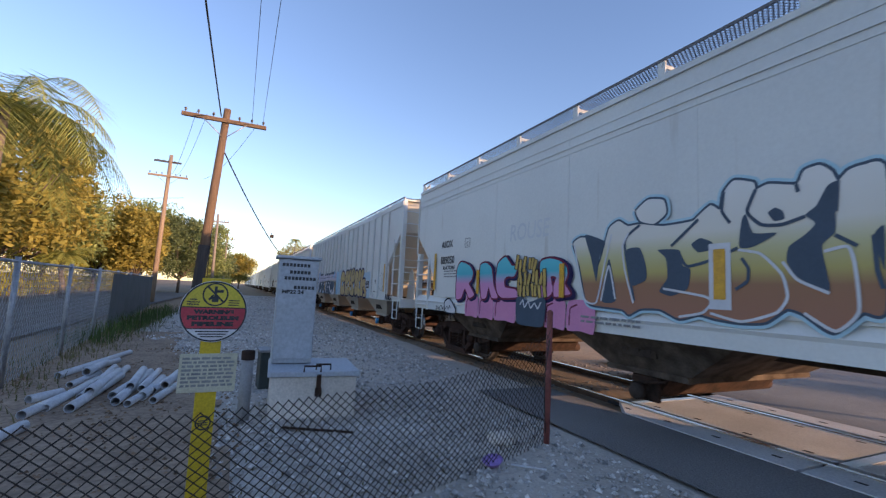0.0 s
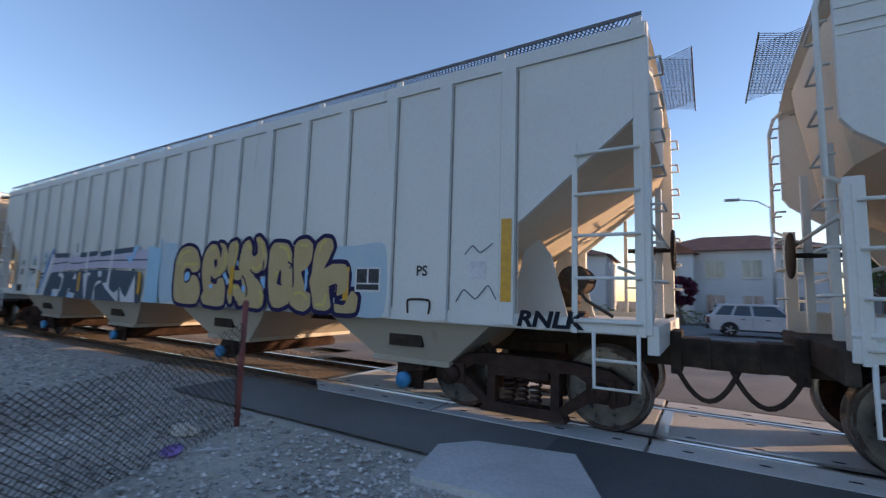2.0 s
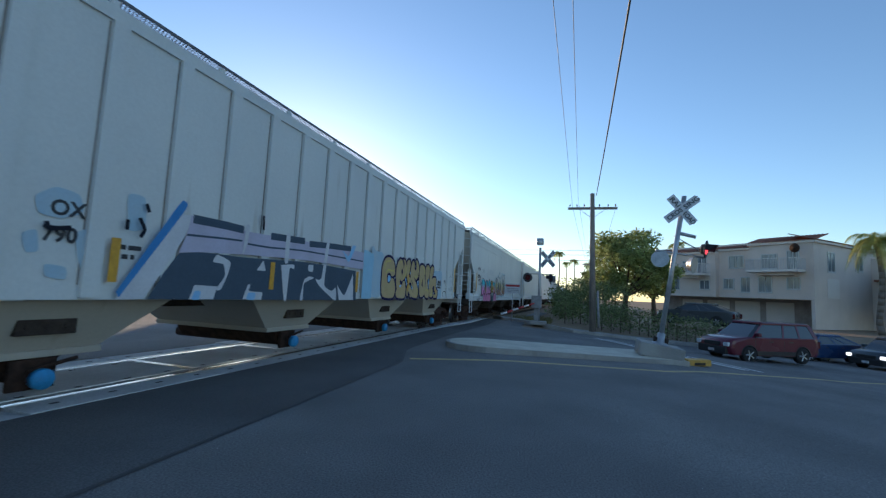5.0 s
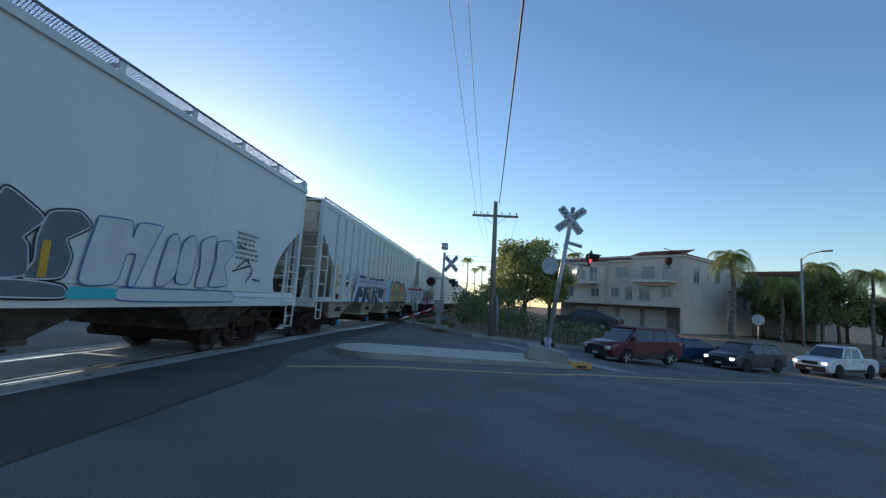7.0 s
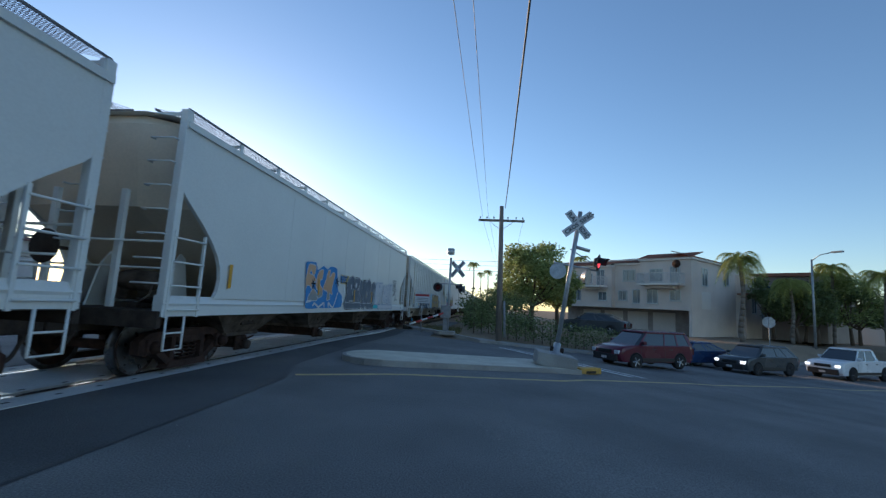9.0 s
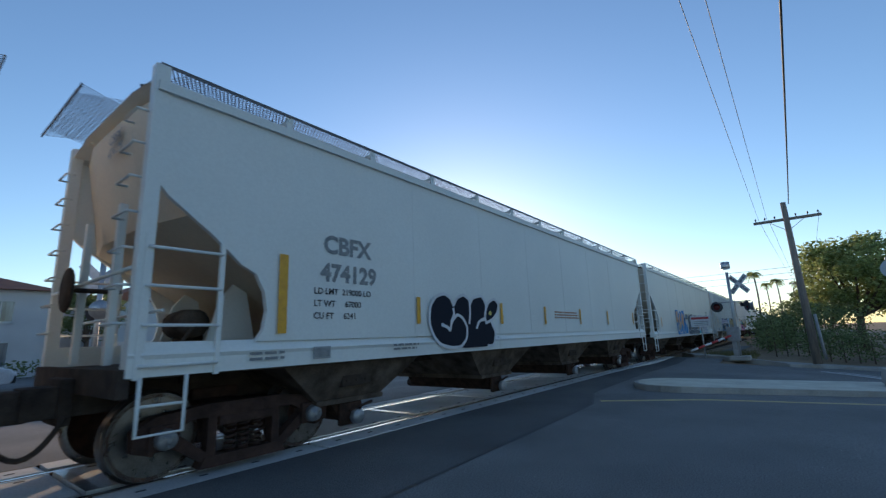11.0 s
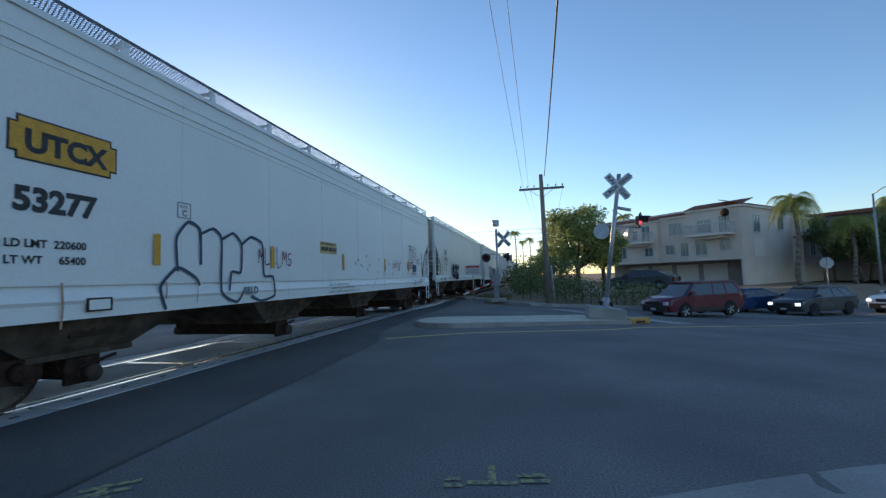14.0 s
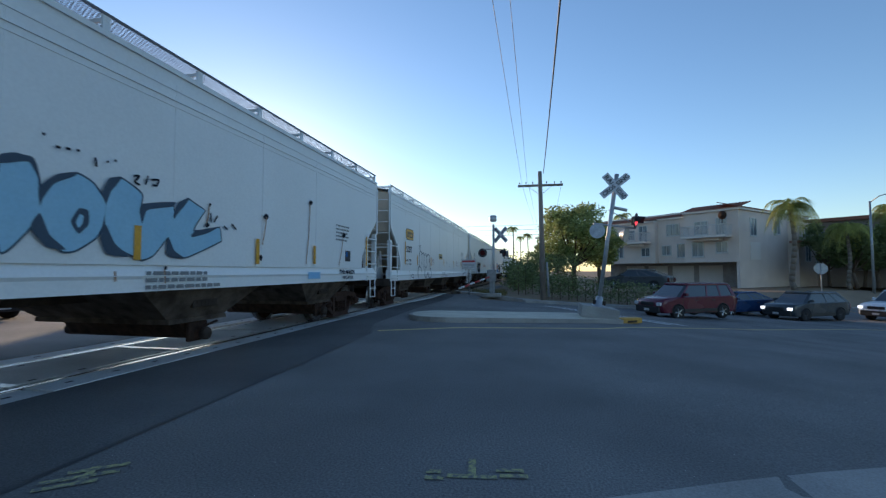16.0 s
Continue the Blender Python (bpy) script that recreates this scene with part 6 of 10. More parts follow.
words("spray_tag", "THE MAEDR", 0.1, S_BLACK, F, Matrix.Translation((h - 2.75, -HALF - 0.03, 1.25)), fat=0.004, width=1.0, height=0.11)
words("spray_tag", "MRC D12 23", 0.1, S_BLACK, F, Matrix.Translation((h - 2.5, -HALF - 0.03, 1.12)), fat=0.004, width=0.6, height=0.08)

# the cars ahead and behind, far off
far_smooth = make_car("smooth", 18.0, PALE_CAR, 1.05, 1.36, 4.10, "pale grey covered hopper car", near=False)
far_rib = make_car("ribbed", 17.7, GREY_CAR, 1.12, 1.3, 4.12, "light grey ribbed covered hopper car", near=False)
far_white = make_car("smooth", 18.0, WHITE_CAR, 1.0, 1.34, 4.10, "white covered hopper car", near=False)
far_tan = make_car("smooth", 18.0, TAN_CAR, 1.05, 1.36, 4.08, "tan covered hopper car", near=False)
order_ahead = [far_smooth, far_white, far_rib, far_tan, far_smooth, far_rib, far_white, far_smooth, far_tan, far_rib]
order_behind = [far_smooth, far_white, far_smooth, far_tan, far_rib, far_smooth, far_white, far_smooth, far_rib, far_smooth, far_tan]
PITCH = 19.4
used = set()


def far_car(src, x):
    if src in used:
        ob = copy_thing(src, pose(x, TRACK_Y, 0))
    else:
        ob, _ = src, used.add(src)
        ob.matrix_basis = pose(x, TRACK_Y, 0)
    CARS["far%d" % len(CARS)] = (ob, x)


for k, src in enumerate(order_ahead):
    far_car(src, FRONT["A"] - LENGTH["A"] / 2 + PITCH * (k + 1))
for k, src in enumerate(order_behind):
    far_car(src, FRONT["F"] - LENGTH["F"] / 2 - PITCH * (k + 1))

# ---- ground, road and track ----
def clamp(v, a, b):
    return max(a, min(b, v))


def ground_z(x, y):
    """The road falls away from the raised crossing."""
    u, n = x * 0.42 - y * 0.907, x * 0.907 + y * 0.42
    fall = -float(np.interp(u, (3, 8, 15, 25, 34, 70), (0, 0.22, 0.82, 1.4, 1.62, 2.0))) * clamp((x + 6) / 8, 0, 1)
    bank = clamp((n - 22.2 - 0.10 * clamp(u - 12, 0, 30)) / 3.0, 0, 1)
    far = -0.02 * clamp(y - 9, 0, 8)
    return fall * (1 - 0.85 * bank) + far


def sheet(name, xs, ys, lift, mat, keep=None, label="", rough=0.0):
    bm = bmesh.new()
    g = {}
    for i, x in enumerate(xs):
        for j, y in enumerate(ys):
            dz = rough * (noise.noise((x * 0.9, y * 0.9, 0)) + 0.5 * noise.noise((x * 3, y * 3, 4))) if rough and abs(x) < 40 and abs(y) < 40 else 0
            g[i, j] = bm.verts.new((x, y, ground_z(x, y) + lift + dz))
    for i in range(len(xs) - 1):
        for j in range(len(ys) - 1):
            if keep is None or keep((xs[i] + xs[i + 1]) / 2, (ys[j] + ys[j + 1]) / 2):
                f = bm.faces.new((g[i, j], g[i + 1, j], g[i + 1, j + 1], g[i, j + 1]))
                f.smooth = True
    bmesh.ops.delete(bm, geom=[v for v in bm.verts if not v.link_faces], context="VERTS")
    ob = new(name, mesh_of(bm, name, mat))
    return tagged(ob, label, kind="structure")


def steps(a, b, n):
    return [a + (b - a) * k / n for k in range(n + 1)]


tagged(sheet("ground", [-3000, -900, -300, -120, -60] + steps(-40, 44, 84) + [60, 120, 300, 900, 3000], [-3000, -900, -300, -100] + steps(-40, 44, 84) + [80, 160, 400, 1000, 3000], -0.09, EARTH, rough=0.03), "dry brown earth beside the railway")

U = Vector((0.42, -0.907, 0)).normalized()     # along the road, away from the track
N = Vector((0.907, 0.42, 0)).normalized()      # across it


def road(n_, u_):
    """A place on the road from its distances across and along."""
    p = N * n_ + U * u_
    return p.x, p.y


def strip(bm, a, b, half, lift, seg=12, mi=0):
    """A flat band on the ground from a to b."""
    a, b = Vector((*a, 0)), Vector((*b, 0))
    t = (b - a).normalized()
    s = Vector((-t.y, t.x, 0)) * half
    prev = None
    for k in range(seg + 1):
        p = a.lerp(b, k / seg)
        pair = [bm.verts.new((q.x, q.y, ground_z(q.x, q.y) + lift)) for q in (p - s, p + s)]
        if prev:
            bm.faces.new((prev[0], pair[0], pair[1], prev[1])).material_index = mi
        prev = pair
    return bm


def asphalt_here(x, y):
    n_ = x * N.x + y * N.y
    if y > 8.9:
        return -9 < x < 34 and y < 60
    if y > 7.7:
        return -7.5 < x < 26
    if y > 3.75 and y < 5.12:
        return -6.6 < x < 26
    if y > 5.1:
        return False
    return 2.6 < n_ < 22.6 + 0.1 * clamp(x * 0.42 - y * 0.907 - 12, 0, 30) or (x > 1.3 and y > -0.2 and n_ < 10) or (x > -1.2 and y > 2.9)


tagged(sheet("road", steps(-9, 44, 212), steps(-60, 5.12, 260) + steps(7.72, 60, 105), 0.0, ASPHALT, asphalt_here), "dark grey worn asphalt road across the railway")
tagged(sheet("apron", steps(-1.4, 14, 62), steps(-30, 3.1, 132), -0.012, APRON, lambda x, y: x * N.x + y * N.y < 2.7 and x > -1.3 - 0.3 * y), "pale rough concrete apron beside the road")
def seam_y(x):
    return float(np.interp(x, (-2, -0.5, 2.2, 9.4, 11.0, 26), (2.6, 2.7, 3.05, 3.35, 3.9, 4.4)))


bm = bmesh.new()
prev = None
for x in steps(-1.3, 26, 54):
    q = [bm.verts.new((x, y, ground_z(x, y) + 0.0035)) for y in (seam_y(x), (seam_y(x) + 5.11) / 2, 5.11)]
    if prev:
        bm.faces.new((prev[0], q[0], q[1], prev[1]))
        bm.faces.new((prev[1], q[1], q[2], prev[2]))
    prev = q
tagged(new("road_patch", mesh_of(bm, "road_patch", ASPHALT_NEW)), "newer darker asphalt strip beside the rails", kind="structure")
# the gutter's straight edge over the road's border
bm = bmesh.new()
strip(bm, road(1.97, 1.2), road(1.97, 30), 0.78, 0.006, 40)
tagged(new("gutter", mesh_of(bm, "gutter", APRON)), "pale straight concrete gutter along the road", kind="structure")
tagged(sheet("gravel_yard", steps(-60, 0.6, 120), steps(-2.0, 5.0, 24), -0.035, DIRT, None, rough=0.02), "grey gravel and dirt strip beside the railway")


def loose_ground(name, count, area, smin, smax, mat, label, seed, avoid=None):
    """Many small stones lying on the ground, one mesh."""
    rnd = random.Random(seed)
    verts, faces = [], []
    while len(verts) < count * 6:
        x, y, bias = area(rnd)
        if avoid and avoid(x, y):
            continue
        s = smin + (smax - smin) * rnd.random() ** 3
        z = ground_z(x, y) + 0.3 * s - 0.02 + bias
        b = len(verts)
        a = rnd.random() * 6.28
        for dx, dy, dz in ((1, 0, 0), (0, 1, 0), (-1, 0, 0), (0, -1, 0), (0, 0, 0.75), (0, 0, -0.6)):
            k = s * (0.6 + 0.6 * rnd.random())
            verts.append((x + (dx * math.cos(a) - dy * math.sin(a)) * k, y + (dx * math.sin(a) + dy * math.cos(a)) * k, z + dz * k))
        faces += [(b, b + 1, b + 4), (b + 1, b + 2, b + 4), (b + 2, b + 3, b + 4), (b + 3, b, b + 4), (b + 1, b, b + 5), (b + 2, b + 1, b + 5), (b + 3, b + 2, b + 5), (b, b + 3, b + 5)]
    me = bpy.data.meshes.new(name)
    me.from_pydata(verts, [], faces)
    me.materials.append(mat)
    return tagged(new(name, me), label, "gravel", kind="stuff")


def earth_edge(x):
    return float(np.interp(x, (-13.6, -9.15, -5.4, -3.8, -2.6), (-0.9, -0.14, 0.42, 0.65, 0.75)))


loose_ground("gravel", 16000, lambda r: (-1.6 - 11.5 * r.random() ** 1.5, -0.9 + 5.4 * r.random(), -0.012), 0.008, 0.04, STONE, "loose grey gravel on the ground", 3, lambda x, y: (y > 3.75 and x > -6.5) or y < earth_edge(x) - 0.15)
loose_ground("gravel", 9000, lambda r: (-13 - 45 * r.random() ** 1.4, -1.5 + 6.2 * r.random(), -0.01), 0.015, 0.06, STONE, "loose grey gravel beside the track", 4)
loose_ground("ballast", 14000, lambda r: (-6.4 - 60 * r.random() ** 1.6, 4.5 + 4.0 * r.random(), -0.10), 0.02, 0.06, BALLAST, "dark crushed-stone track ballast", 5)
loose_ground("ballast", 5000, lambda r: (26.0 + 60 * r.random() ** 1.6, 4.3 + 4.2 * r.random(), -0.10), 0.02, 0.06, BALLAST, "dark crushed-stone track ballast", 6)
loose_ground("gravel", 1200, lambda r: (-2.6 + 4.6 * r.random(), 2.3 + 1.3 * r.random(), -0.0), 0.006, 0.022, STONE, "loose grit on the asphalt", 8)

loose_ground("grit", 5200, lambda r: (-0.5 + 9 * r.random(), -4.5 + 7.8 * r.random(), 0.016), 0.0025, 0.007, STONE, "fine pale grit scattered on the asphalt", 9, lambda x, y: x * 0.907 + y * 0.42 < 2.7)
loose_ground("leaf_litter", 7000, lambda r: (-2.6 - 9 * r.random() ** 1.2, -2.2 + 2.8 * r.random() ** 1.2, -0.006), 0.006, 0.03, LITTER, "dry brown leaf litter and bark on the dirt", 12)
xs_, ys_ = steps(-15, -2.4, 90), steps(-2.6, 1.0, 30)
tagged(sheet("earth_strip", xs_, ys_, -0.014, LITTER_EARTH, lambda x, y: y < earth_edge(x) + 0.3 * noise.noise((x * 1.3, y * 1.3, 2)), rough=0.02), "brown earth with dry litter beside the fence")

# rails
for y in (TRACK_Y - 0.752, TRACK_Y + 0.752):
    bm = bmesh.new()
    for x0, x1 in ((-400, -60), (-60, 60), (60, 400)):
        box(bm, x0, x1, y - 0.037, y + 0.037, -0.05, -0.004)
        box(bm, x0, x1, y - 0.012, y + 0.012, -0.15, -0.05)
        box(bm, x0, x1, y - 0.07, y + 0.07, -0.18, -0.15)
    r = tagged(new("rail", mesh_of(bm, "rail", RAIL)), "steel running rail with rusty sides", "rail", "rails of the track", "structure")
    bm = cube(-400, 400, y - 0.03, y + 0.03, -0.004, 0.0)
    part("rail_head", bm, RAIL_TOP, r, "bright polished rail head")
    bm = bmesh.new()
    for s in (-1, 1):
        box(bm, -5.6, 25.7, y + s * 0.038, y + s * 0.10, -0.06, -0.03)
    part("flangeway_filler", bm, FLANGE, r)

# sleepers
tie = cube(-0.115, 0.115, -1.3, 1.3, -0.27, -0.155, 0.01)
tie_mesh = mesh_of(tie, "railway_tie", TIE)
ties = [-5.9 - 0.52 * k for k in range(110)] + [26.2 + 0.52 * k for k in range(90)]
for k, x in enumerate(ties):
    ob = new("railway_tie", tie_mesh)
    ob.matrix_basis = pose(x, TRACK_Y + random.uniform(-0.03, 0.03), 0, 0, 0, random.uniform(-1, 1))
    tagged(ob, "weathered dark wooden railway tie", "railway tie", "ties under the rails")

# crossing panels: field panel, gauge panel, field panel in each length
PANELS_X0, PANEL = -5.36, 2.44
panel_meshes = {}


def panel_mesh(y0, y1, cut=False):
    key = (y0, y1, cut)
    if key not in panel_meshes:
        bm = bmesh.new()
        if cut:
            slab(bm, [(0.5, y0), (PANEL - 0.025, y0), (PANEL - 0.025, y1), (0.012, y1)], -0.2, 0.006)
        else:
            box(bm, 0.012, PANEL - 0.025, y0, y1, -0.2, 0.006, 0.006)
        for i in range(4):
            for y in ((y0 + 0.12, y1 - 0.12) if y1 - y0 > 0.8 else ((y0 + y1) / 2,)):
                x = 0.3 + i * 0.6
                slab(bm, [(x, y - 0.02), (x + 0.09, y - 0.02), (x + 0.09, y + 0.02), (x, y + 0.02)], 0.004, 0.0085, 1)
        for y in (y0, y1):
            e0, e1 = (y - 0.004, y + 0.03) if y == y0 else (y - 0.03, y + 0.004)
            if abs(y - 5.12) > 0.02 and abs(y - 7.72) > 0.02:
                box(bm, 0.012, PANEL - 0.025, e0, e1, -0.05, 0.0105, mi=2)
        if y1 - y0 > 0.8:
            box(bm, 0.014, 0.13, y0 + 0.032, y1 - 0.032, 0.002, 0.0095, mi=2)
        panel_meshes[key] = mesh_of(bm, "crossing_panel", [CONCRETE, FLANGE, PANEL_EDGE])
    return panel_meshes[key]


crossing = tagged(new("level_crossing"), "grey concrete crossing panels round the rails", "level crossing", kind="structure")
for k in range(13):
    for y0, y1 in ((5.12, TRACK_Y - 0.86), (TRACK_Y - 0.645, TRACK_Y + 0.645), (TRACK_Y + 0.86, 7.72)):
        ob = new("crossing_panel", panel_mesh(y0, y1, k == 0 and y0 < 5.5))
        ob.parent = crossing
        ob.matrix_basis = pose(PANELS_X0 + k * PANEL, 0, random.uniform(-0.002, 0.002), random.uniform(-0.1, 0.1), 0, 0)

# pieces of footway by the crossing
bm = slab(bmesh.new(), [(-1.95, 3.3), (-0.45, 3.42), (-1.0, 4.55), (-1.9, 4.35), (-2.15, 4.05)], -0.06, 0.035)
tagged(new("footway_slab", mesh_of(bm, "footway_slab", CONCRETE)), "pale broken concrete footway slab", "paving slab", "footway slabs", "structure")
bm = slab(bmesh.new(), [(0.55, 3.55), (1.75, 3.35), (1.42, 4.0), (1.12, 4.48), (0.26, 4.42)], -0.06, 0.02)
tagged(new("footway_slab", mesh_of(bm, "footway_slab", CONCRETE)), "pale broken concrete footway slab", "paving slab", "footway slabs", "structure")

# median with rounded nose
def median_outline(w):
    a, b = Vector((12.72, 2.35, 0)), Vector((15.45, -2.1, 0))
    t = (b - a).normalized()
    s = Vector((-t.y, t.x, 0))
    pts = []
    for k in range(9):
        ang = math.pi * k / 8
        pts.append(a - t * math.sin(ang) * w + s * math.cos(ang) * w)
    pts += [b - s * w, b + s * w]
    return [(p.x, p.y) for p in pts][::-1]


med = tagged(new("median"), "raised concrete traffic median with a rounded nose", "traffic island", kind="structure")
med.matrix_basis = pose(0, 0, 0, 0, 0, 0)


def draped(bm, outline, z0, z1, mi=0):
    a = [bm.verts.new((x, y, ground_z(x, y) + z0)) for x, y in outline]
    b = [bm.verts.new((x, y, ground_z(x, y) + z1)) for x, y in outline]
    f = bm.faces.new(b)
    n = len(a)
    for k in range(n):
        bm.faces.new((a[k], a[(k + 1) % n], b[(k + 1) % n], b[k]))
    bmesh.ops.recalc_face_normals(bm, faces=bm.faces)
    bmesh.ops.triangulate(bm, faces=[f])
    return bm


part("kerb", draped(bmesh.new(), median_outline(1.08), -0.05, 0.13), KERB, med)
part("median_top", draped(bmesh.new(), median_outline(0.99), 0.1, 0.137), material("median_fill", (0.66, 0.63, 0.52), (0.52, 0.49, 0.40), 0.9, scale=2, fine=40), med)

# far pavement and its kerb
FAR_N = 22.5
def far_edge(u):
    return road(FAR_N + 0.1 * clamp(u - 12, 0, 30), u)


pav = tagged(new("pavement"), "pale concrete footway behind a kerb", "pavement", kind="structure")
bm = bmesh.new()
pts = [(26.2, 4.2), (25.6, 2.6), (24.9, 0.9)] + [far_edge(u) for u in steps(10, 60, 14)]
back = [(x + 2.2 * N.x, y + 2.2 * N.y) for x, y in pts]
rows = []
for (x, y), (x2, y2) in zip(pts, back):
    z = ground_z(x, y)
    rows.append([bm.verts.new(p) for p in ((x, y, z - 0.1), (x, y, z + 0.13), (x + 0.16 * N.x, y + 0.16 * N.y, z + 0.15), (x2, y2, z + 0.15), (x2, y2, z - 0.3))])
for a, b in zip(rows[:-1], rows[1:]):
    for i in range(4):
        bm.faces.new((a[i], b[i], b[i + 1], a[i + 1]))
bmesh.ops.recalc_face_normals(bm, faces=bm.faces)
part("footway", bm, KERB, pav)

# painted lines
lines = tagged(new("road_marking"), "worn yellow and white lines on the road", "road marking", kind="structure")
bm = bmesh.new()
for q, (p0, p1) in enumerate((((9.8, 3.34), (12.6, -1.83)), ((12.6, -1.83), (17.69, -6.83)), ((17.69, -6.83), (23.4, -14.0)), ((23.4, -14.0), (26.8, -20.8)), ((26.8, -20.8), (40, -46)))):
    strip(bm, p0, p1, 0.085, 0.006 + 0.0004 * q, 14)
part("yellow_line", bm, YELLOW_LINE, lines)
bm = bmesh.new()
strip(bm, (16.6, -4.6), (23.2, -0.6), 0.14, 0.006, 16)
strip(bm, (16.95, -5.1), (23.5, -1.1), 0.10, 0.006, 16)
part("stop_line", bm, WHITE_LINE, lines)
bm = bmesh.new()
strip(bm, (2.2, 3.05), (9.4, 3.35), 0.028, 0.005, 30)
strip(bm, (9.4, 3.35), (11.0, 3.9), 0.02, 0.005, 10)
strip(bm, (-0.5, 2.7), (2.2, 3.05), 0.02, 0.005, 10)
part("sealed_crack", bm, CRACK, lines)
def spray_marks(cx, cy, turn, segs):
    bm = bmesh.new()
    c, s = math.cos(turn), math.sin(turn)
    for q, (x0, y0, x1, y1) in enumerate(segs):
        strip(bm, (cx + c * x0 - s * y0, cy + s * x0 + c * y0), (cx + c * x1 - s * y1, cy + s * x1 + c * y1), 0.026, 0.006 + 0.0006 * q, 6)
    part("utility_mark", bm, MARK, lines, "faded yellow sprayed utility mark")


spray_marks(3.35, 0.35, -1.45, [(-0.16, 0, 0.16, 0), (0, 0, 0, 0.26), (-0.3, 0.05, -0.2, 0.05), (-0.3, -0.04, -0.18, -0.04), (0.16, 0.1, 0.34, 0.1), (0.18, 0.02, 0.36, 0.02)])
spray_marks(2.84, 2.8, -0.9, [(-0.22, 0, 0.2, 0), (-0.1, 0.1, 0.24, 0.1), (-0.22, -0.1, 0.1, -0.1), (0, -0.1, 0.05, 0.14)])
# tar patch lines and a small cover
bm = bmesh.new()
lathe(bm, [(0.01, 0.004), (0.12, 0.004), (0.125, 0.0)], (2.35, 3.55, ground_z(2.35, 3.55) + 0.003), "z", 16)
tagged(new("valve_cover", mesh_of(bm, "valve_cover", FLANGE)), "small dark round cover in the asphalt", "valve cover")
# yellow wheel stop by the median
bm = cube(-0.38, 0.38, -0.16, 0.16, 0, 0.18, 0.03)
box(bm, -0.18, 0.18, -0.163, -0.15, 0.03, 0.10, mi=1)
ob = new("median_bumper", mesh_of(bm, "median_bumper", [material("yellow_plastic", (0.62, 0.36, 0.06), (0.45, 0.27, 0.06), 0.6, scale=8), UNDER]))
ob.matrix_basis = pose(15.35, -2.98, ground_z(15.35, -2.98), 0, 0, -60)
tagged(ob, "scuffed yellow kerb bumper on the road", "bumper")


# ---- things by the track, on the dirt side ----
CHAIN = material("chain_link_wire", (0.075, 0.06, 0.05), (0.04, 0.03, 0.026), 0.75, 0.2, scale=20, bump=0.0)
POST_RED = material("faded_red_post", (0.32, 0.10, 0.085), (0.22, 0.07, 0.06), 0.7, scale=6, fine=40, dirt=(0.2, 0.12, 0.09))
GREY_POST = material("grey_post", (0.33, 0.33, 0.33), (0.24, 0.24, 0.24), 0.65, scale=6)
CABINET = material("cabinet_paint", (0.46, 0.50, 0.54), (0.40, 0.44, 0.48), 0.55, scale=1.5, fine=30, bump=0.04, dirt=(0.33, 0.33, 0.32), dirt_at=0.68)
VAULT = material("vault_concrete", (0.76, 0.70, 0.62), (0.60, 0.55, 0.48), 0.85, scale=3, fine=40, bump=0.3)
YELLOW_POST = material("yellow_marker", (0.70, 0.50, 0.02), (0.60, 0.42, 0.02), 0.5, scale=5, dirt=(0.35, 0.26, 0.06), dirt_at=0.7)
SIGN_RED = material("sign_red", (0.55, 0.07, 0.09), (0.45, 0.05, 0.07), 0.45, scale=6, bump=0.02)
SIGN_BOARD = material("faded_board", (0.62, 0.60, 0.46), (0.50, 0.47, 0.34), 0.6, scale=4, dirt=(0.35, 0.28, 0.16), dirt_at=0.66)
PVC = material("pvc_pipe", (0.60, 0.62, 0.64), (0.48, 0.50, 0.52), 0.5, scale=4, fine=30, dirt=(0.30, 0.26, 0.2), dirt_at=0.7)


def wire_mesh(P, w, h, cell=0.066, r=0.0034):
    """Woven chain link between u in 0..w and v in 0..h; P(u, v) gives the place."""
    bm = bmesh.new()
    n = int(w / cell) + int(h / cell) + 2
    for s in (1, -1):
        for k in range(n):
            u0 = k * cell if s > 0 else k * cell - h
            pts = []
            m = int(h / cell)
            u_start = (k * cell - h) if s > 0 else (k * cell)
            for j in range(m + 1):
                v = j * h / m
                u = u_start + s * v
                if -1e-6 <= u <= w + 1e-6:
                    off = 0.004 * (1 if (j + (s > 0)) % 2 else -1)
                    pts.append(P(u, v) + Vector((off, off * 0.5, 0)))
            for a, b in zip(pts[:-1], pts[1:]):
                tube(bm, a, b, r, n=3, caps=False)
    return bm


fence = thing("chain_link_fence", pose(0, 0, 0), "sagging rusty chain-link fence with one leaning end post", "fence")
FA, FB = Vector((-2.55, -1.2, 0)), Vector((-4.26, 3.38, 0))


def near_mesh(u, v):
    k = u / (FB - FA).length
    p = FA.lerp(FB, k)
    sag = 0.84 + 0.03 * math.sin(k * 9) + 0.30 * max(0, (k - 0.80) / 0.2) ** 1.6
    fold = 0.05 * math.sin(k * 17 + v * 2.5) * (0.4 + v)
    return Vector((p.x + fold, p.y, ground_z(p.x, p.y) - 0.05 + v * sag))


part("wire_mesh", wire_mesh(near_mesh, (FB - FA).length, 1.0), CHAIN, fence, "rusty diamond wire mesh")
bm = bmesh.new()
tube(bm, (-4.30, 3.42, -0.1), (-4.27, 3.40, 1.27), 0.030, n=12)
lathe(bm, [(0.034, 0.0), (0.034, 0.03), (0.01, 0.05)], (-4.27, 3.40, 1.26), "z", 12)
part("end_post", bm, POST_RED, fence, "faded red steel post")
bm = bmesh.new()
path_tube(bm, [(-4.24, 3.38, 1.0), (-4.2, 3.3, 0.7), (-4.27, 3.36, 0.35), (-4.22, 3.34, 0.1)], 0.005, n=5)
part("tie_wire", bm, CHAIN, fence)

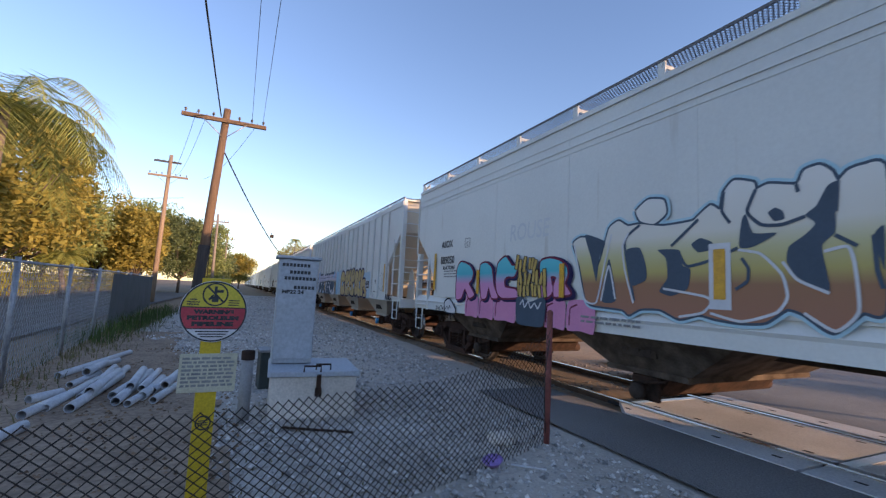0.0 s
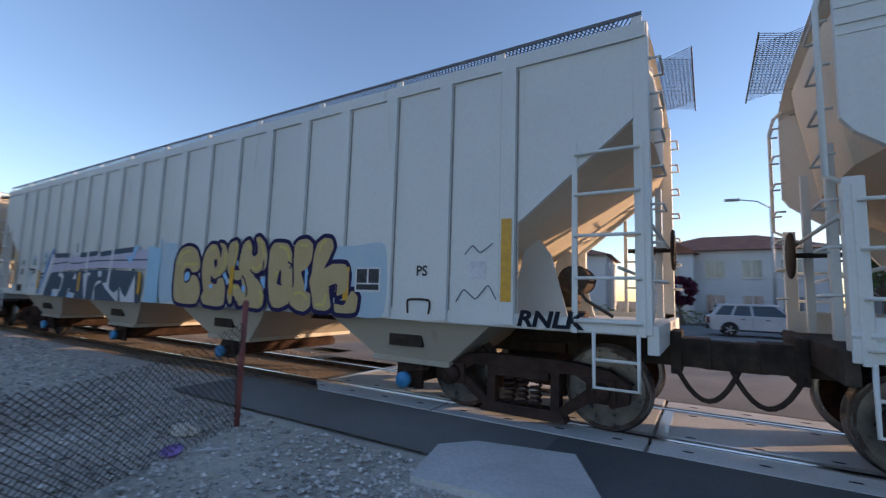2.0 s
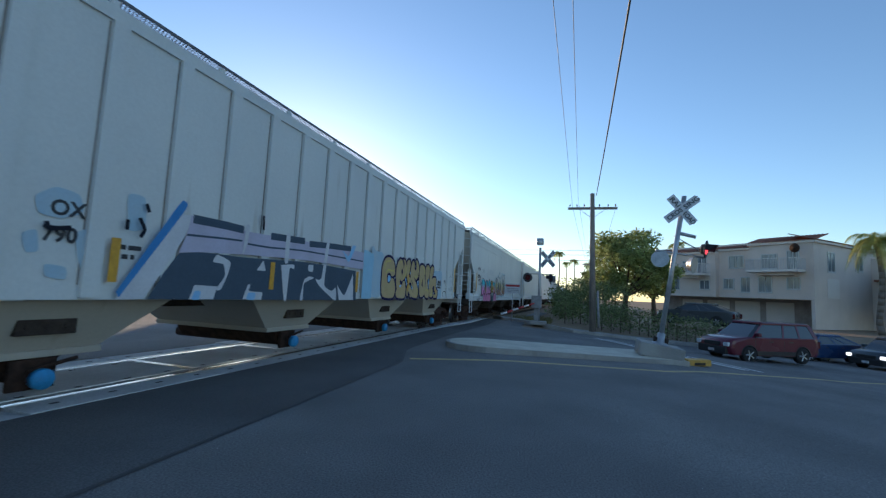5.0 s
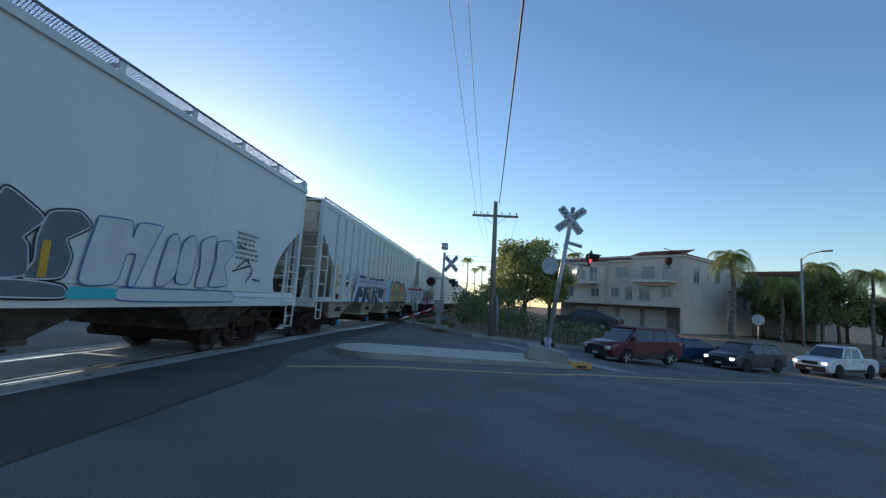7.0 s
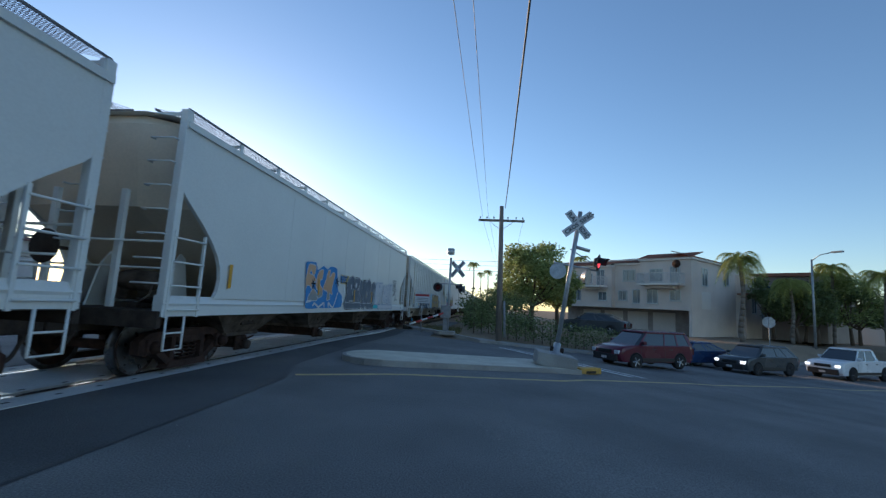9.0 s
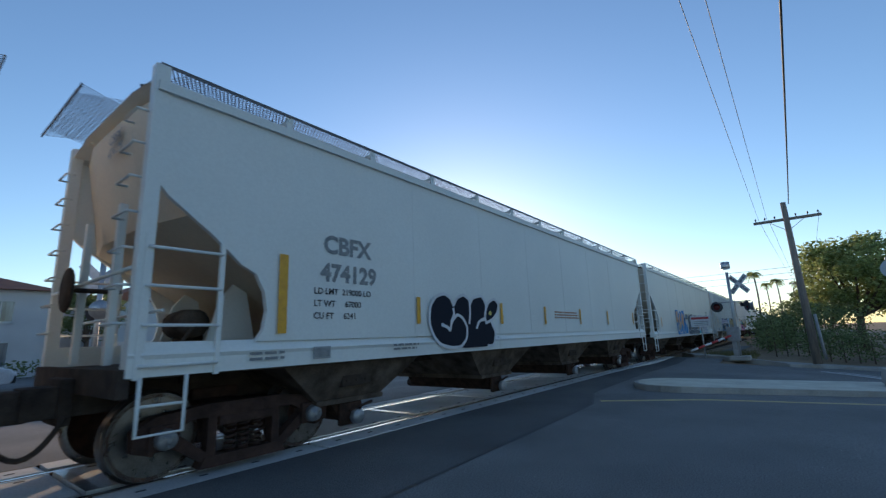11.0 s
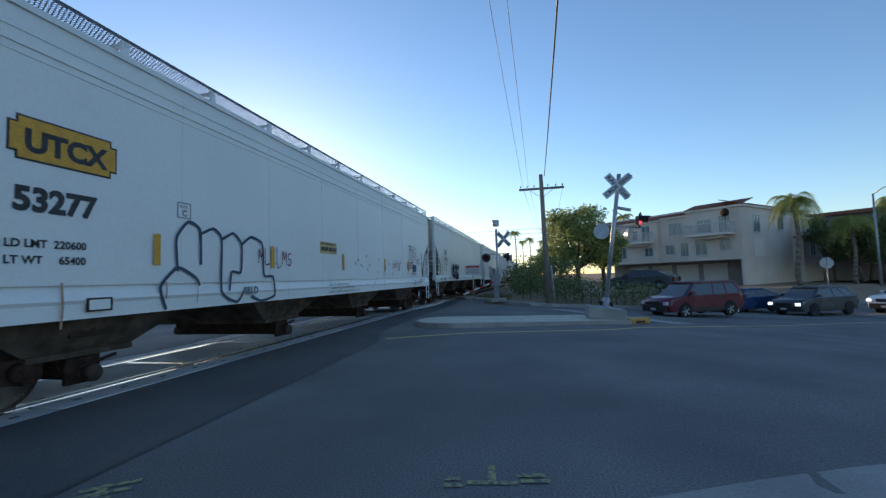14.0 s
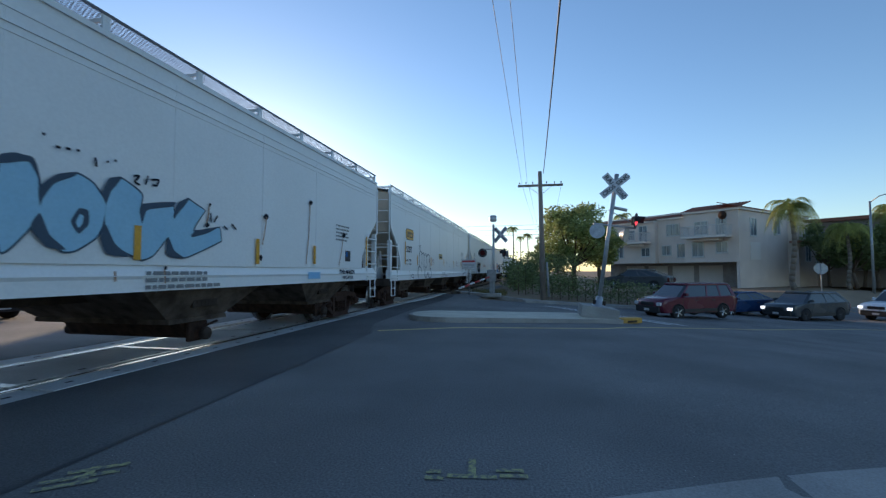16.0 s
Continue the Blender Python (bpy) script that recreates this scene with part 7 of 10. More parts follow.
# pipeline marker
marker = thing("pipeline_marker", pose(-3.58, 0.34, 0, 0, 0, 0), "yellow plastic pipeline marker post with round warning sign", "warning sign")
tocam = math.degrees(math.atan2(0.45 - 0.34, -0.3 + 3.58)) + 90
marker.matrix_basis = pose(-3.58, 0.335, 0.262, 0, 0, tocam) @ Matrix.Diagonal((0.74, 0.74, 0.74, 1))
part("post", cube(-0.075, 0.075, -0.012, 0.028, -0.45, 1.55, 0.008), YELLOW_POST, marker, "yellow flat plastic post")
bm = bmesh.new()
box(bm, -0.105, 0.105, -0.02, 0.03, 1.5, 1.60, 0.006)
part("cap", bm, YELLOW_POST, marker)
SZ = 1.335


def disc(r, y0, y1, z=SZ, n=48, cut=None):
    bm = bmesh.new()
    pts = [(r * math.cos(2 * math.pi * k / n), z + r * math.sin(2 * math.pi * k / n)) for k in range(n)]
    if cut:
        pts = [(x, clamp(q, cut[0], cut[1])) for x, q in pts]
        pts = [p for k, p in enumerate(pts) if k == 0 or (Vector(p) - Vector(pts[k - 1])).length > 1e-5]
    prism(bm, pts, y0, y1)
    bmesh.ops.recalc_face_normals(bm, faces=bm.faces)
    return bm


R = 0.245
part("rim", disc(R, -0.030, -0.022), WHITE_PAINT, marker)
part("sign_border", disc(R - 0.004, -0.033, -0.0305), BLACK_PAINT, marker)
part("sign_yellow", disc(R - 0.016, -0.036, -0.0335, cut=(SZ + 0.035, 9)), material("sign_yellow", (0.68, 0.56, 0.05), (0.6, 0.48, 0.05), 0.45, scale=6, bump=0.02), marker)
part("sign_red", disc(R - 0.016, -0.036, -0.0335, cut=(SZ - 0.135, SZ + 0.026)), SIGN_RED, marker)
part("sign_white", disc(R - 0.016, -0.036, -0.0335, cut=(-9, SZ - 0.143)), WHITE_PAINT, marker)
for k, s in enumerate(("WARNING", "PETROLEUM", "PIPELINE")):
    words("lettering", s, 0.05, BLACK_PAINT, marker, Matrix.Translation((-(0.145, 0.185, 0.15)[k], -0.0385, SZ - 0.022 - k * 0.048)), fat=0.004, width=(0.29, 0.37, 0.30)[k], height=0.036)
for k, s in enumerate(("HIGH", "PRESSURE", "PIPELINE")):
    words("lettering", s, 0.02, BLACK_PAINT, marker, Matrix.Translation((-0.195 + (0.02 if k == 0 else 0), -0.0385, SZ + 0.085 - k * 0.02)), fat=0.001, width=(0.05, 0.09, 0.085)[k], height=0.013)
bm = bmesh.new()
for k in range(3):
    box(bm, 0.10, 0.18, -0.0385, -0.0365, SZ + 0.05 + k * 0.018, SZ + 0.058 + k * 0.018)
for k in range(3):
    box(bm, -0.12 + 0.02 * k, 0.12 - 0.02 * k, -0.0385, -0.0365, SZ - 0.165 - k * 0.02, SZ - 0.156 - k * 0.02)
part("small_print", bm, BLACK_PAINT, marker)
bm = bmesh.new()
n = 28
for k in range(n):
    a, b = 2 * math.pi * k / n, 2 * math.pi * (k + 1) / n
    bm.faces.new([bm.verts.new((r * math.cos(t), -0.0385, SZ + 0.135 + r * math.sin(t))) for r, t in ((0.082, a), (0.082, b), (0.094, b), (0.094, a))])
for pts in ([(-0.062, 0.19), (-0.052, 0.20), (0.066, 0.082), (0.056, 0.072)], [(-0.01, 0.20), (0.01, 0.20), (0.01, 0.12), (-0.01, 0.12)], [(-0.03, 0.12), (0.03, 0.12), (0.022, 0.075), (-0.022, 0.075)], [(0.01, 0.17), (0.06, 0.175), (0.055, 0.15), (0.01, 0.15)], [(-0.05, 0.10), (-0.015, 0.14), (-0.01, 0.11), (-0.04, 0.085)]):
    bm.faces.new([bm.verts.new((x, -0.0388, SZ + z)) for x, z in pts])
part("no_digging_symbol", bm, BLACK_PAINT, marker)
part("notice_board", cube(-0.205, 0.205, -0.032, -0.020, 0.70, 1.00, 0.004), SIGN_BOARD, marker, "faded cream notice board")
bm = bmesh.new()
rnd = random.Random(5)
for r in range(8):
    x = -0.185
    while x < 0.15:
        w = 0.02 + rnd.random() * 0.05
        box(bm, x, min(x + w, 0.185), -0.0345, -0.0325, 0.955 - r * 0.030, 0.972 - r * 0.030)
        x += w + 0.012
part("small_print", bm, GREY_PAINT, marker)
bm = bmesh.new()
for k in range(24):
    a, b = 2 * math.pi * k / 24, 2 * math.pi * (k + 1) / 24
    bm.faces.new([bm.verts.new((r * math.cos(t), -0.0135, 0.46 + r * math.sin(t))) for r, t in ((0.046, a), (0.046, b), (0.058, b), (0.058, a))])
for k in range(3):
    box(bm, -0.035, 0.035, -0.0145, -0.0125, 0.44 + k * 0.016, 0.448 + k * 0.016)
part("round_emblem", bm, BLACK_PAINT, marker)

# stub post behind the marker
bm = bmesh.new()
tube(bm, (0, 0, -0.1), (0, 0, 0.62), 0.062, n=14)
lathe(bm, [(0.069, 0.62), (0.069, 0.71), (0.01, 0.72)], (0, 0, 0), "z", 14, 1)
ob = new("bollard_post", mesh_of(bm, "bollard_post", [GREY_POST, RUST]))
ob.matrix_basis = pose(-5.80, 0.62, 0, 0, 1, 0)
tagged(ob, "grey steel stub post with a rusty cap", "post")

# signal cabinet on its vault
vault = thing("concrete_vault", pose(-6.23, 1.36, -0.05, 0, 0, -4), "weathered concrete vault with a hinged steel lid", "utility vault")
part("box", cube(-0.47, 0.47, -0.47, 0.47, 0, 0.47, 0.018), VAULT, vault)
part("lid", cube(-0.50, 0.50, -0.50, 0.50, 0.474, 0.53, 0.01), CABINET, vault, "pale painted steel lid")
for x, y, w in ((0.49, -0.12, 0.18), (0.37, 0.02, 0.16)):
    bm = bmesh.new()
    path_tube(bm, [(x, y, 0.525), (x, y, 0.59), (x, y + w, 0.59), (x, y + w, 0.525)], 0.011)
    part("handle", bm, RUST, vault)
bm = bmesh.new()
box(bm, 0.47, 0.505, 0.02, 0.07, 0.33, 0.50, 0.004)
box(bm, 0.47, 0.515, 0.01, 0.08, 0.26, 0.35, 0.006)
part("hasp", bm, RUST, vault, "rusty hasp and padlock")
cab = thing("relay_cabinet", pose(-6.46, 1.13, -0.22, 0, 0, -2) @ Matrix.Scale(1.16, 4), "tall pale blue-grey steel relay cabinet", "utility cabinet")
part("body", cube(-0.16, 0.16, -0.20, 0.20, 0.611, 1.70, 0.01), CABINET, cab)
part("top", cube(-0.19, 0.19, -0.23, 0.23, 1.704, 1.735, 0.008), CABINET, cab)
part("door", cube(0.163, 0.185, -0.19, 0.19, 0.66, 1.68, 0.006), CABINET, cab)
def cab_words(text, y, z, w, h_):
    words("lettering", text, 0.06, BLACK_PAINT, cab, Matrix.Translation((0.188, y, z)) @ Matrix.Rotation(radians(90), 4, "Z"), fat=0.003, width=w, height=h_)


cab_words("MP22 24", -0.155, 1.335, 0.22, 0.04)
bm = bmesh.new()
for y, z, w in ((-0.17, 1.62, 0.28), (-0.09, 1.545, 0.2), (-0.14, 1.48, 0.31), (-0.04, 1.385, 0.21)):
    k = 0
    x = y
    while x < y + w:
        box(bm, 0.186, 0.188, x, x + 0.028, z, z + 0.034)
        x += 0.036
tagged(part("number_bars", bm, BLACK_PAINT, cab), kind="stuff")
part("hinge", box(box(bmesh.new(), 0.17, 0.195, 0.186, 0.2, 0.8, 0.9), 0.17, 0.195, 0.186, 0.2, 1.4, 1.5), GALV, cab)
jb = thing("junction_box", pose(-7.5, 0.98, -0.05, 0, 0, 4), "small dark green steel junction box", "junction box")
part("box", cube(-0.18, 0.18, -0.16, 0.16, 0, 0.52, 0.02), material("dark_green_paint", (0.05, 0.065, 0.06), (0.035, 0.045, 0.04), 0.6, scale=5), jb)
part("lid", cube(-0.2, 0.2, -0.18, 0.18, 0.524, 0.56, 0.01), GREY_POST, jb)

# litter: a lump of concrete, a purple plastic dish, a stick
def lump(name, x, y, sx, sy, sz, mat, label, cat, seed):
    bm = bmesh.new()
    bmesh.ops.create_icosphere(bm, subdivisions=3, radius=1)
    for v in bm.verts:
        k = 0.85 + 0.22 * noise.noise(v.co * 1.7 + Vector((seed, 0, 0)))
        v.co = Vector((v.co.x * sx * k, v.co.y * sy * k, clamp(v.co.z, -0.6, 0.75) * sz * k))
    ob = new(name, mesh_of(bm, name, mat))
    ob.matrix_basis = pose(x, y, ground_z(x, y) - 0.03 + sz * 0.45, 0, 0, seed * 40)
    return tagged(ob, label, cat)


lump("concrete_lump", -4.42, 2.95, 0.17, 0.12, 0.10, VAULT, "pale broken lump of concrete on the gravel", "rubble", 1)
PURPLE = material("purple_plastic", (0.42, 0.26, 0.62), (0.36, 0.22, 0.55), 0.4, scale=10, bump=0.02)
bm = bmesh.new()
lathe(bm, [(0.01, 0.0), (0.06, 0.0), (0.085, 0.035), (0.09, 0.04), (0.06, 0.012), (0.01, 0.01)], (0, 0, 0), "z", 22)
ob = new("purple_dish", mesh_of(bm, "purple_dish", PURPLE))
ob.matrix_basis = pose(-3.93, 2.56, -0.005, 12, 8, 0)
tagged(ob, "crumpled purple plastic dish on the dirt", "litter")
bm = bmesh.new()
tube(bm, (-3.86, 2.70, 0.0), (-3.66, 2.92, 0.005), 0.008, n=6)
tagged(new("plastic_stick", mesh_of(bm, "plastic_stick", WHITE_PAINT)), "thin white plastic stick on the dirt", "litter")
for k, (x, y) in enumerate(((-4.9, 2.3), (-3.5, 1.9), (-6.2, 2.6), (-5.7, 0.2), (-7.4, -0.2))):
    lump("stone", x, y, 0.07, 0.05, 0.045, STONE, "rough grey stone on the gravel", "stone", k + 3)
bm = bmesh.new()
tube(bm, (-5.40, 0.98, 0.0), (-5.06, 1.62, 0.0), 0.013, n=6)
tagged(new("iron_rod", mesh_of(bm, "iron_rod", RUST)), "thin rusty iron rod lying on the gravel", "rod")

# white pipes in a heap
rnd = random.Random(11)
PIPES = [(-8.46, -1.69, 2.3, 168), (-6.35, -1.36, 1.56, 171), (-6.61, -1.26, 1.54, 176), (-6.51, -1.03, 1.69, 177), (-7.06, -1.08, 1.6, 179),
         (-7.8, -1.38, 0.92, 172), (-6.73, -0.68, 1.6, 179), (-6.64, -0.55, 1.45, 172), (-6.73, -0.32, 0.95, 171), (-8.03, -0.97, 0.94, 180),
         (-7.02, -1.53, 0.4, 151), (-5.36, -1.31, 0.6, 171), (-6.92, -0.46, 1.17, 176), (-7.03, -0.77, 1.47, 175), (-8.89, -1.47, 0.84, 164), (-7.25, -0.40, 0.9, 168)]
for k, (x, y, L_, turn) in enumerate(PIPES + [(p[0] - 0.45, p[1] + 0.05, p[2] * 0.8, p[3] + 5) for p in PIPES[3:9]]):
    r = 0.042 + rnd.random() * 0.014
    z = ground_z(x, y) - 0.02 + (0.07 if k > 15 else 0.0)
    bm = bmesh.new()
    lathe(bm, [(r * 0.84, 0), (r, 0), (r, L_), (r * 0.84, L_), (r * 0.84, 0.001)], (0, 0, 0), "x", 14)
    bmesh.ops.delete(bm, geom=[f for f in bm.faces if len(f.verts) > 4], context="FACES")
    ob = new("plastic_pipe", mesh_of(bm, "plastic_pipe", PVC))
    ob.matrix_basis = pose(x, y, z + r, 0, rnd.uniform(-1, 1), turn + rnd.uniform(-2, 2))
    tagged(ob, "dusty white plastic pipe on the ground", "pipe", "heap of plastic pipes")

# dry weeds
WEED = material("dry_weed", (0.20, 0.17, 0.07), (0.11, 0.11, 0.04), 0.9, scale=4, per_piece=0.35)
GREEN_WEED = material("green_weed", (0.08, 0.13, 0.03), (0.05, 0.08, 0.02), 0.85, scale=4, per_piece=0.35)


def tuft_field(name, count, area, h0, h1, mat, label, seed):
    rnd = random.Random(seed)
    verts, faces = [], []
    for _ in range(count):
        x, y = area(rnd)
        a, hh, ln = rnd.random() * 6.28, h0 + (h1 - h0) * rnd.random(), rnd.random() * 0.6
        w = 0.006 + 0.004 * rnd.random()
        dx, dy = math.cos(a), math.sin(a)
        z = ground_z(x, y) - 0.05
        b = len(verts)
        verts += [(x - dy * w, y + dx * w, z), (x + dy * w, y - dx * w, z), (x + dx * hh * ln * 0.4 + dy * w * 0.7, y + dy * hh * ln * 0.4 - dx * w * 0.7, z + hh * 0.6), (x + dx * hh * ln * 0.4 - dy * w * 0.7, y + dy * hh * ln * 0.4 + dx * w * 0.7, z + hh * 0.6), (x + dx * hh * ln, y + dy * hh * ln, z + hh)]
        faces += [(b, b + 1, b + 2, b + 3), (b + 3, b + 2, b + 4)]
    me = bpy.data.meshes.new(name)
    me.from_pydata(verts, [], faces)
    me.materials.append(mat)
    return tagged(new(name, me), label, "weeds", kind="stuff")


tuft_field("weeds", 2600, lambda r: (-3.2 - 15 * r.random(), -1.6 - 1.0 * r.random() ** 0.7 + 0.25 * r.gauss(0, 1)), 0.03, 0.18, WEED, "dry brown weeds along the fence", 21)
tuft_field("weeds", 1300, lambda r: (-12 - 12 * r.random(), -2.3 + 0.3 * r.gauss(0, 1)), 0.1, 0.55, GREEN_WEED, "green weeds at the fence foot", 22)
tuft_field("weeds", 1500, lambda r: (-3 - 6 * r.random(), -0.2 + 3.2 * r.random()), 0.01, 0.05, WEED, "short dry grass in the gravel", 23)

# long chain-link fence behind the pipes
SCREEN = material("fence_screen", (0.21, 0.22, 0.225), (0.16, 0.17, 0.17), 0.8, scale=2, fine=60)
lf = thing("long_chain_link_fence", pose(0, 0, 0), "tall grey chain-link fence with screening beside the lane", "fence")
G0, G1 = Vector((-5.2, -1.9, 0)), Vector((-27, -3.5, 0))
n_posts = 9
for k in range(n_posts):
    p = G0.lerp(G1, k / (n_posts - 1))
    part("post", tube(bmesh.new(), (p.x, p.y, -0.1), (p.x, p.y, 1.62), 0.032, n=10), GALV, lf)
bm = bmesh.new()
tube(bm, G0 + Vector((0, 0, 1.56)), G1 + Vector((0, 0, 1.56)), 0.02, n=8)
part("top_rail", bm, GALV, lf)


def long_mesh(u, v):
    p = G0.lerp(G1, u / (G1 - G0).length)
    return Vector((p.x, p.y, 0.0 + v * 1.54))


part("mesh", wire_mesh(lambda u, v: long_mesh(u, v), (G1 - G0).length * 0.5, 1.0, cell=0.1, r=0.003), GALV, lf)
a, b = G0.lerp(G1, 0.45), G1
bm = bmesh.new()
vs = [bm.verts.new(p) for p in (a + Vector((0, 0.04, 0.05)), b + Vector((0, 0.04, 0.05)), b + Vector((0, 0.04, 1.52)), a + Vector((0, 0.04, 1.52)))]
bm.faces.new(vs)
bmesh.ops.solidify(bm, geom=bm.faces[:], thickness=0.01)
part("screen", bm, SCREEN, lf, "grey fabric fence screen")
# paved lane behind it
tagged(sheet("lane", steps(-60, -2, 30), steps(-11.5, -3.9, 6), 0.0, ASPHALT_OLD), "pale grey asphalt lane behind the fence")


# ---- poles and wires ----
POLE = material("pole_wood", (0.20, 0.125, 0.075), (0.12, 0.078, 0.05), 0.85, scale=3, fine=40, stretch=(8, 8, 0.6), bump=0.4)
POLE_GREY = material("grey_pole_wood", (0.30, 0.255, 0.21), (0.20, 0.165, 0.135), 0.85, scale=3, fine=40, stretch=(8, 8, 0.6), bump=0.4)
POLE_PALE = material("pale_pole_wood", (0.34, 0.25, 0.17), (0.24, 0.17, 0.12), 0.85, scale=3, fine=40, stretch=(8, 8, 0.6), bump=0.4)
POLE_DARK = material("tarred_pole", (0.075, 0.06, 0.05), (0.05, 0.04, 0.034), 0.85, scale=3, fine=40, stretch=(8, 8, 0.6), bump=0.4)
INSUL = material("insulator", (0.12, 0.10, 0.09), None, 0.3, scale=9)
WIRE = material("cable", (0.025, 0.025, 0.027), None, 0.6, scale=9, bump=0)


def utility_pole(x, y, z, hgt, arm_z, arm_l, mat, label, lean=(0, 0), arm_turn=0.0, arms=1, tar=0.0):
    p = thing("utility_pole", pose(x, y, z), label, "utility pole", "utility poles")
    top = Vector((lean[0], lean[1], hgt))
    if tar:
        part("tarred_foot", tube(bmesh.new(), (0, 0, -0.3), top * (tar / hgt), 0.172, 0.16, 16), POLE_DARK, p)
    part("shaft", tube(bmesh.new(), (0, 0, -0.3), top, 0.165, 0.105, 16), mat, p)
    for k in range(arms):
        az = arm_z - 0.75 * k
        c = top * (az / hgt)
        m = Matrix.Translation(c + Vector((0.13, 0, 0))) @ Matrix.Rotation(radians(arm_turn), 4, "Z")
        arm = part("crossarm", cube(-0.055, 0.055, -arm_l / 2, arm_l / 2, -0.06, 0.06, 0.01), mat, p, at=m)
        bm = bmesh.new()
        for s in (-1, 1):
            tube(bm, (0.06, s * 0.62, -0.05), (-0.08, 0, -0.55), 0.014, n=6)
        part("brace", bm, GALV, arm)
        for yy in (-arm_l / 2 + 0.1, -arm_l / 2 + 0.45, -0.35, 0.4, arm_l / 2 - 0.45, arm_l / 2 - 0.1):
            bm = bmesh.new()
            lathe(bm, [(0.012, 0.06), (0.012, 0.11), (0.035, 0.12), (0.03, 0.16), (0.045, 0.17), (0.02, 0.21), (0.005, 0.215)], (0, yy, 0), "z", 10)
            part("insulator", bm, INSUL, arm)
    return p


P1 = utility_pole(-16.2, -0.75, -0.05, 7.05, 6.62, 2.44, POLE, "brown wooden utility pole leaning beside the track", lean=(0.1, 0.42), tar=2.6)
P2 = utility_pole(-33.0, -4.3, -0.05, 9.4, 8.0, 2.2, POLE_PALE, "tall pale wooden utility pole in the sun", lean=(0, 0.2), arms=1)
bm = bmesh.new()
for k in range(4):
    tube(bm, (0.1, -0.5 + k * 0.3, 9.0), (-0.3, -0.4 + k * 0.3, 9.05), 0.03, n=6)
box(bm, -0.05, 0.05, -0.7, 0.8, 8.9, 9.0)
part("top_switch", bm, POLE_DARK, P2)
P3 = utility_pole(25.0, -0.55, 0.05, 6.75, 6.0, 2.44, POLE_GREY, "weathered grey-brown wooden utility pole with one crossarm at the kerb", lean=(0.0, 0.12))
part("conduit", tube(bmesh.new(), (-0.22, -0.28, -0.1), (-0.2, -0.2, 1.75), 0.055, n=12), GREY_POST, P3, "pale grey conduit guard")
for k, (x, y, hh) in enumerate(((75, -1.4, 7.6), (105, -1.0, 8.0), (-52, -2.0, 8.5), (-72, -1.5, 8.5))):
    utility_pole(x, y, 0, hh, hh - 0.8, 2.2, POLE_GREY, "distant wooden utility pole along the track")


def cable(name, a, b, sag, r=0.012, label="sagging black overhead cable", seg=24):
    a, b = Vector(a), Vector(b)
    pts = [a.lerp(b, k / seg) - Vector((0, 0, sag * 4 * (k / seg) * (1 - k / seg))) for k in range(seg + 1)]
    bm = path_tube(bmesh.new(), pts, r, n=5)
    ob = new(name, mesh_of(bm, name, WIRE))
    return tagged(ob, label, "cable", "overhead cables")


cable("overhead_cable", (-16.2, -0.5, 6.78), (25.0, -0.62, 6.7), 0.5, 0.02)
cable("overhead_cable", (-16.1, 0.75, 6.72), (25.0, 0.55, 6.15), 0.15, 0.006, "thin dark overhead power wire")
cable("overhead_cable", (-16.1, 0.42, 6.72), (25.0, 0.25, 6.15), 0.15, 0.006, "thin dark overhead power wire")
cable("overhead_cable", (-16.2, -0.3, 5.6), (-33, 4.6, 2.2), 0.7, 0.022)
cable("overhead_cable", (-16.2, -0.45, 6.0), (-16.0, -0.42, 0.4), 0.0, 0.012, "black cable down the pole")
for dy in (-0.9, -0.6, 0.9):
    cable("overhead_cable", (-16.1, dy - 0.3, 6.72), (-33.0, -3.1 + dy, 8.1), 0.4, 0.007, "thin dark overhead power wire")
cable("overhead_cable", (-33, -3.2, 6.7), (-40, -20, 6.5), 0.3, 0.012)
for dy in (0.55, 0.2, -1.6):
    cable("overhead_cable", (25.0, dy, 6.15), (75, -1.4 + dy * 0.7, 7.0), 0.3, 0.007, "thin dark overhead power wire")
for z in (7.6, 7.0, 6.3):
    cable("overhead_cable", (60, -25, z + 0.6), (60, 40, z + 0.2), 0.6, 0.02)
# a splice box on the hanging cable
bm = cube(-0.12, 0.12, -0.08, 0.08, -0.08, 0.06, 0.02)
tube(bm, (-0.02, 0, 0.05), (-0.1, -0.02, 0.16), 0.02, n=6)
ob = new("splice_box", mesh_of(bm, "splice_box", UNDER))
ob.matrix_basis = pose(-23.2, 1.75, 3.75)
tagged(ob, "dark splice box hanging on a cable", "splice box")


# ---- crossing signals ----
MAST = material("aluminium_mast", (0.50, 0.51, 0.52), (0.38, 0.39, 0.40), 0.4, 0.7, scale=6, fine=40)
LENS_OFF = material("dark_red_lens", (0.10, 0.01, 0.012), None, 0.15, scale=9, bump=0)
LENS_ON = material("lit_red_lens", (0.6, 0.03, 0.03), None, 0.3, scale=9, bump=0, emit=(1.0, 0.06, 0.07, 1.2))
GATE_RED = material("gate_red", (0.5, 0.05, 0.05), None, 0.5, scale=9)


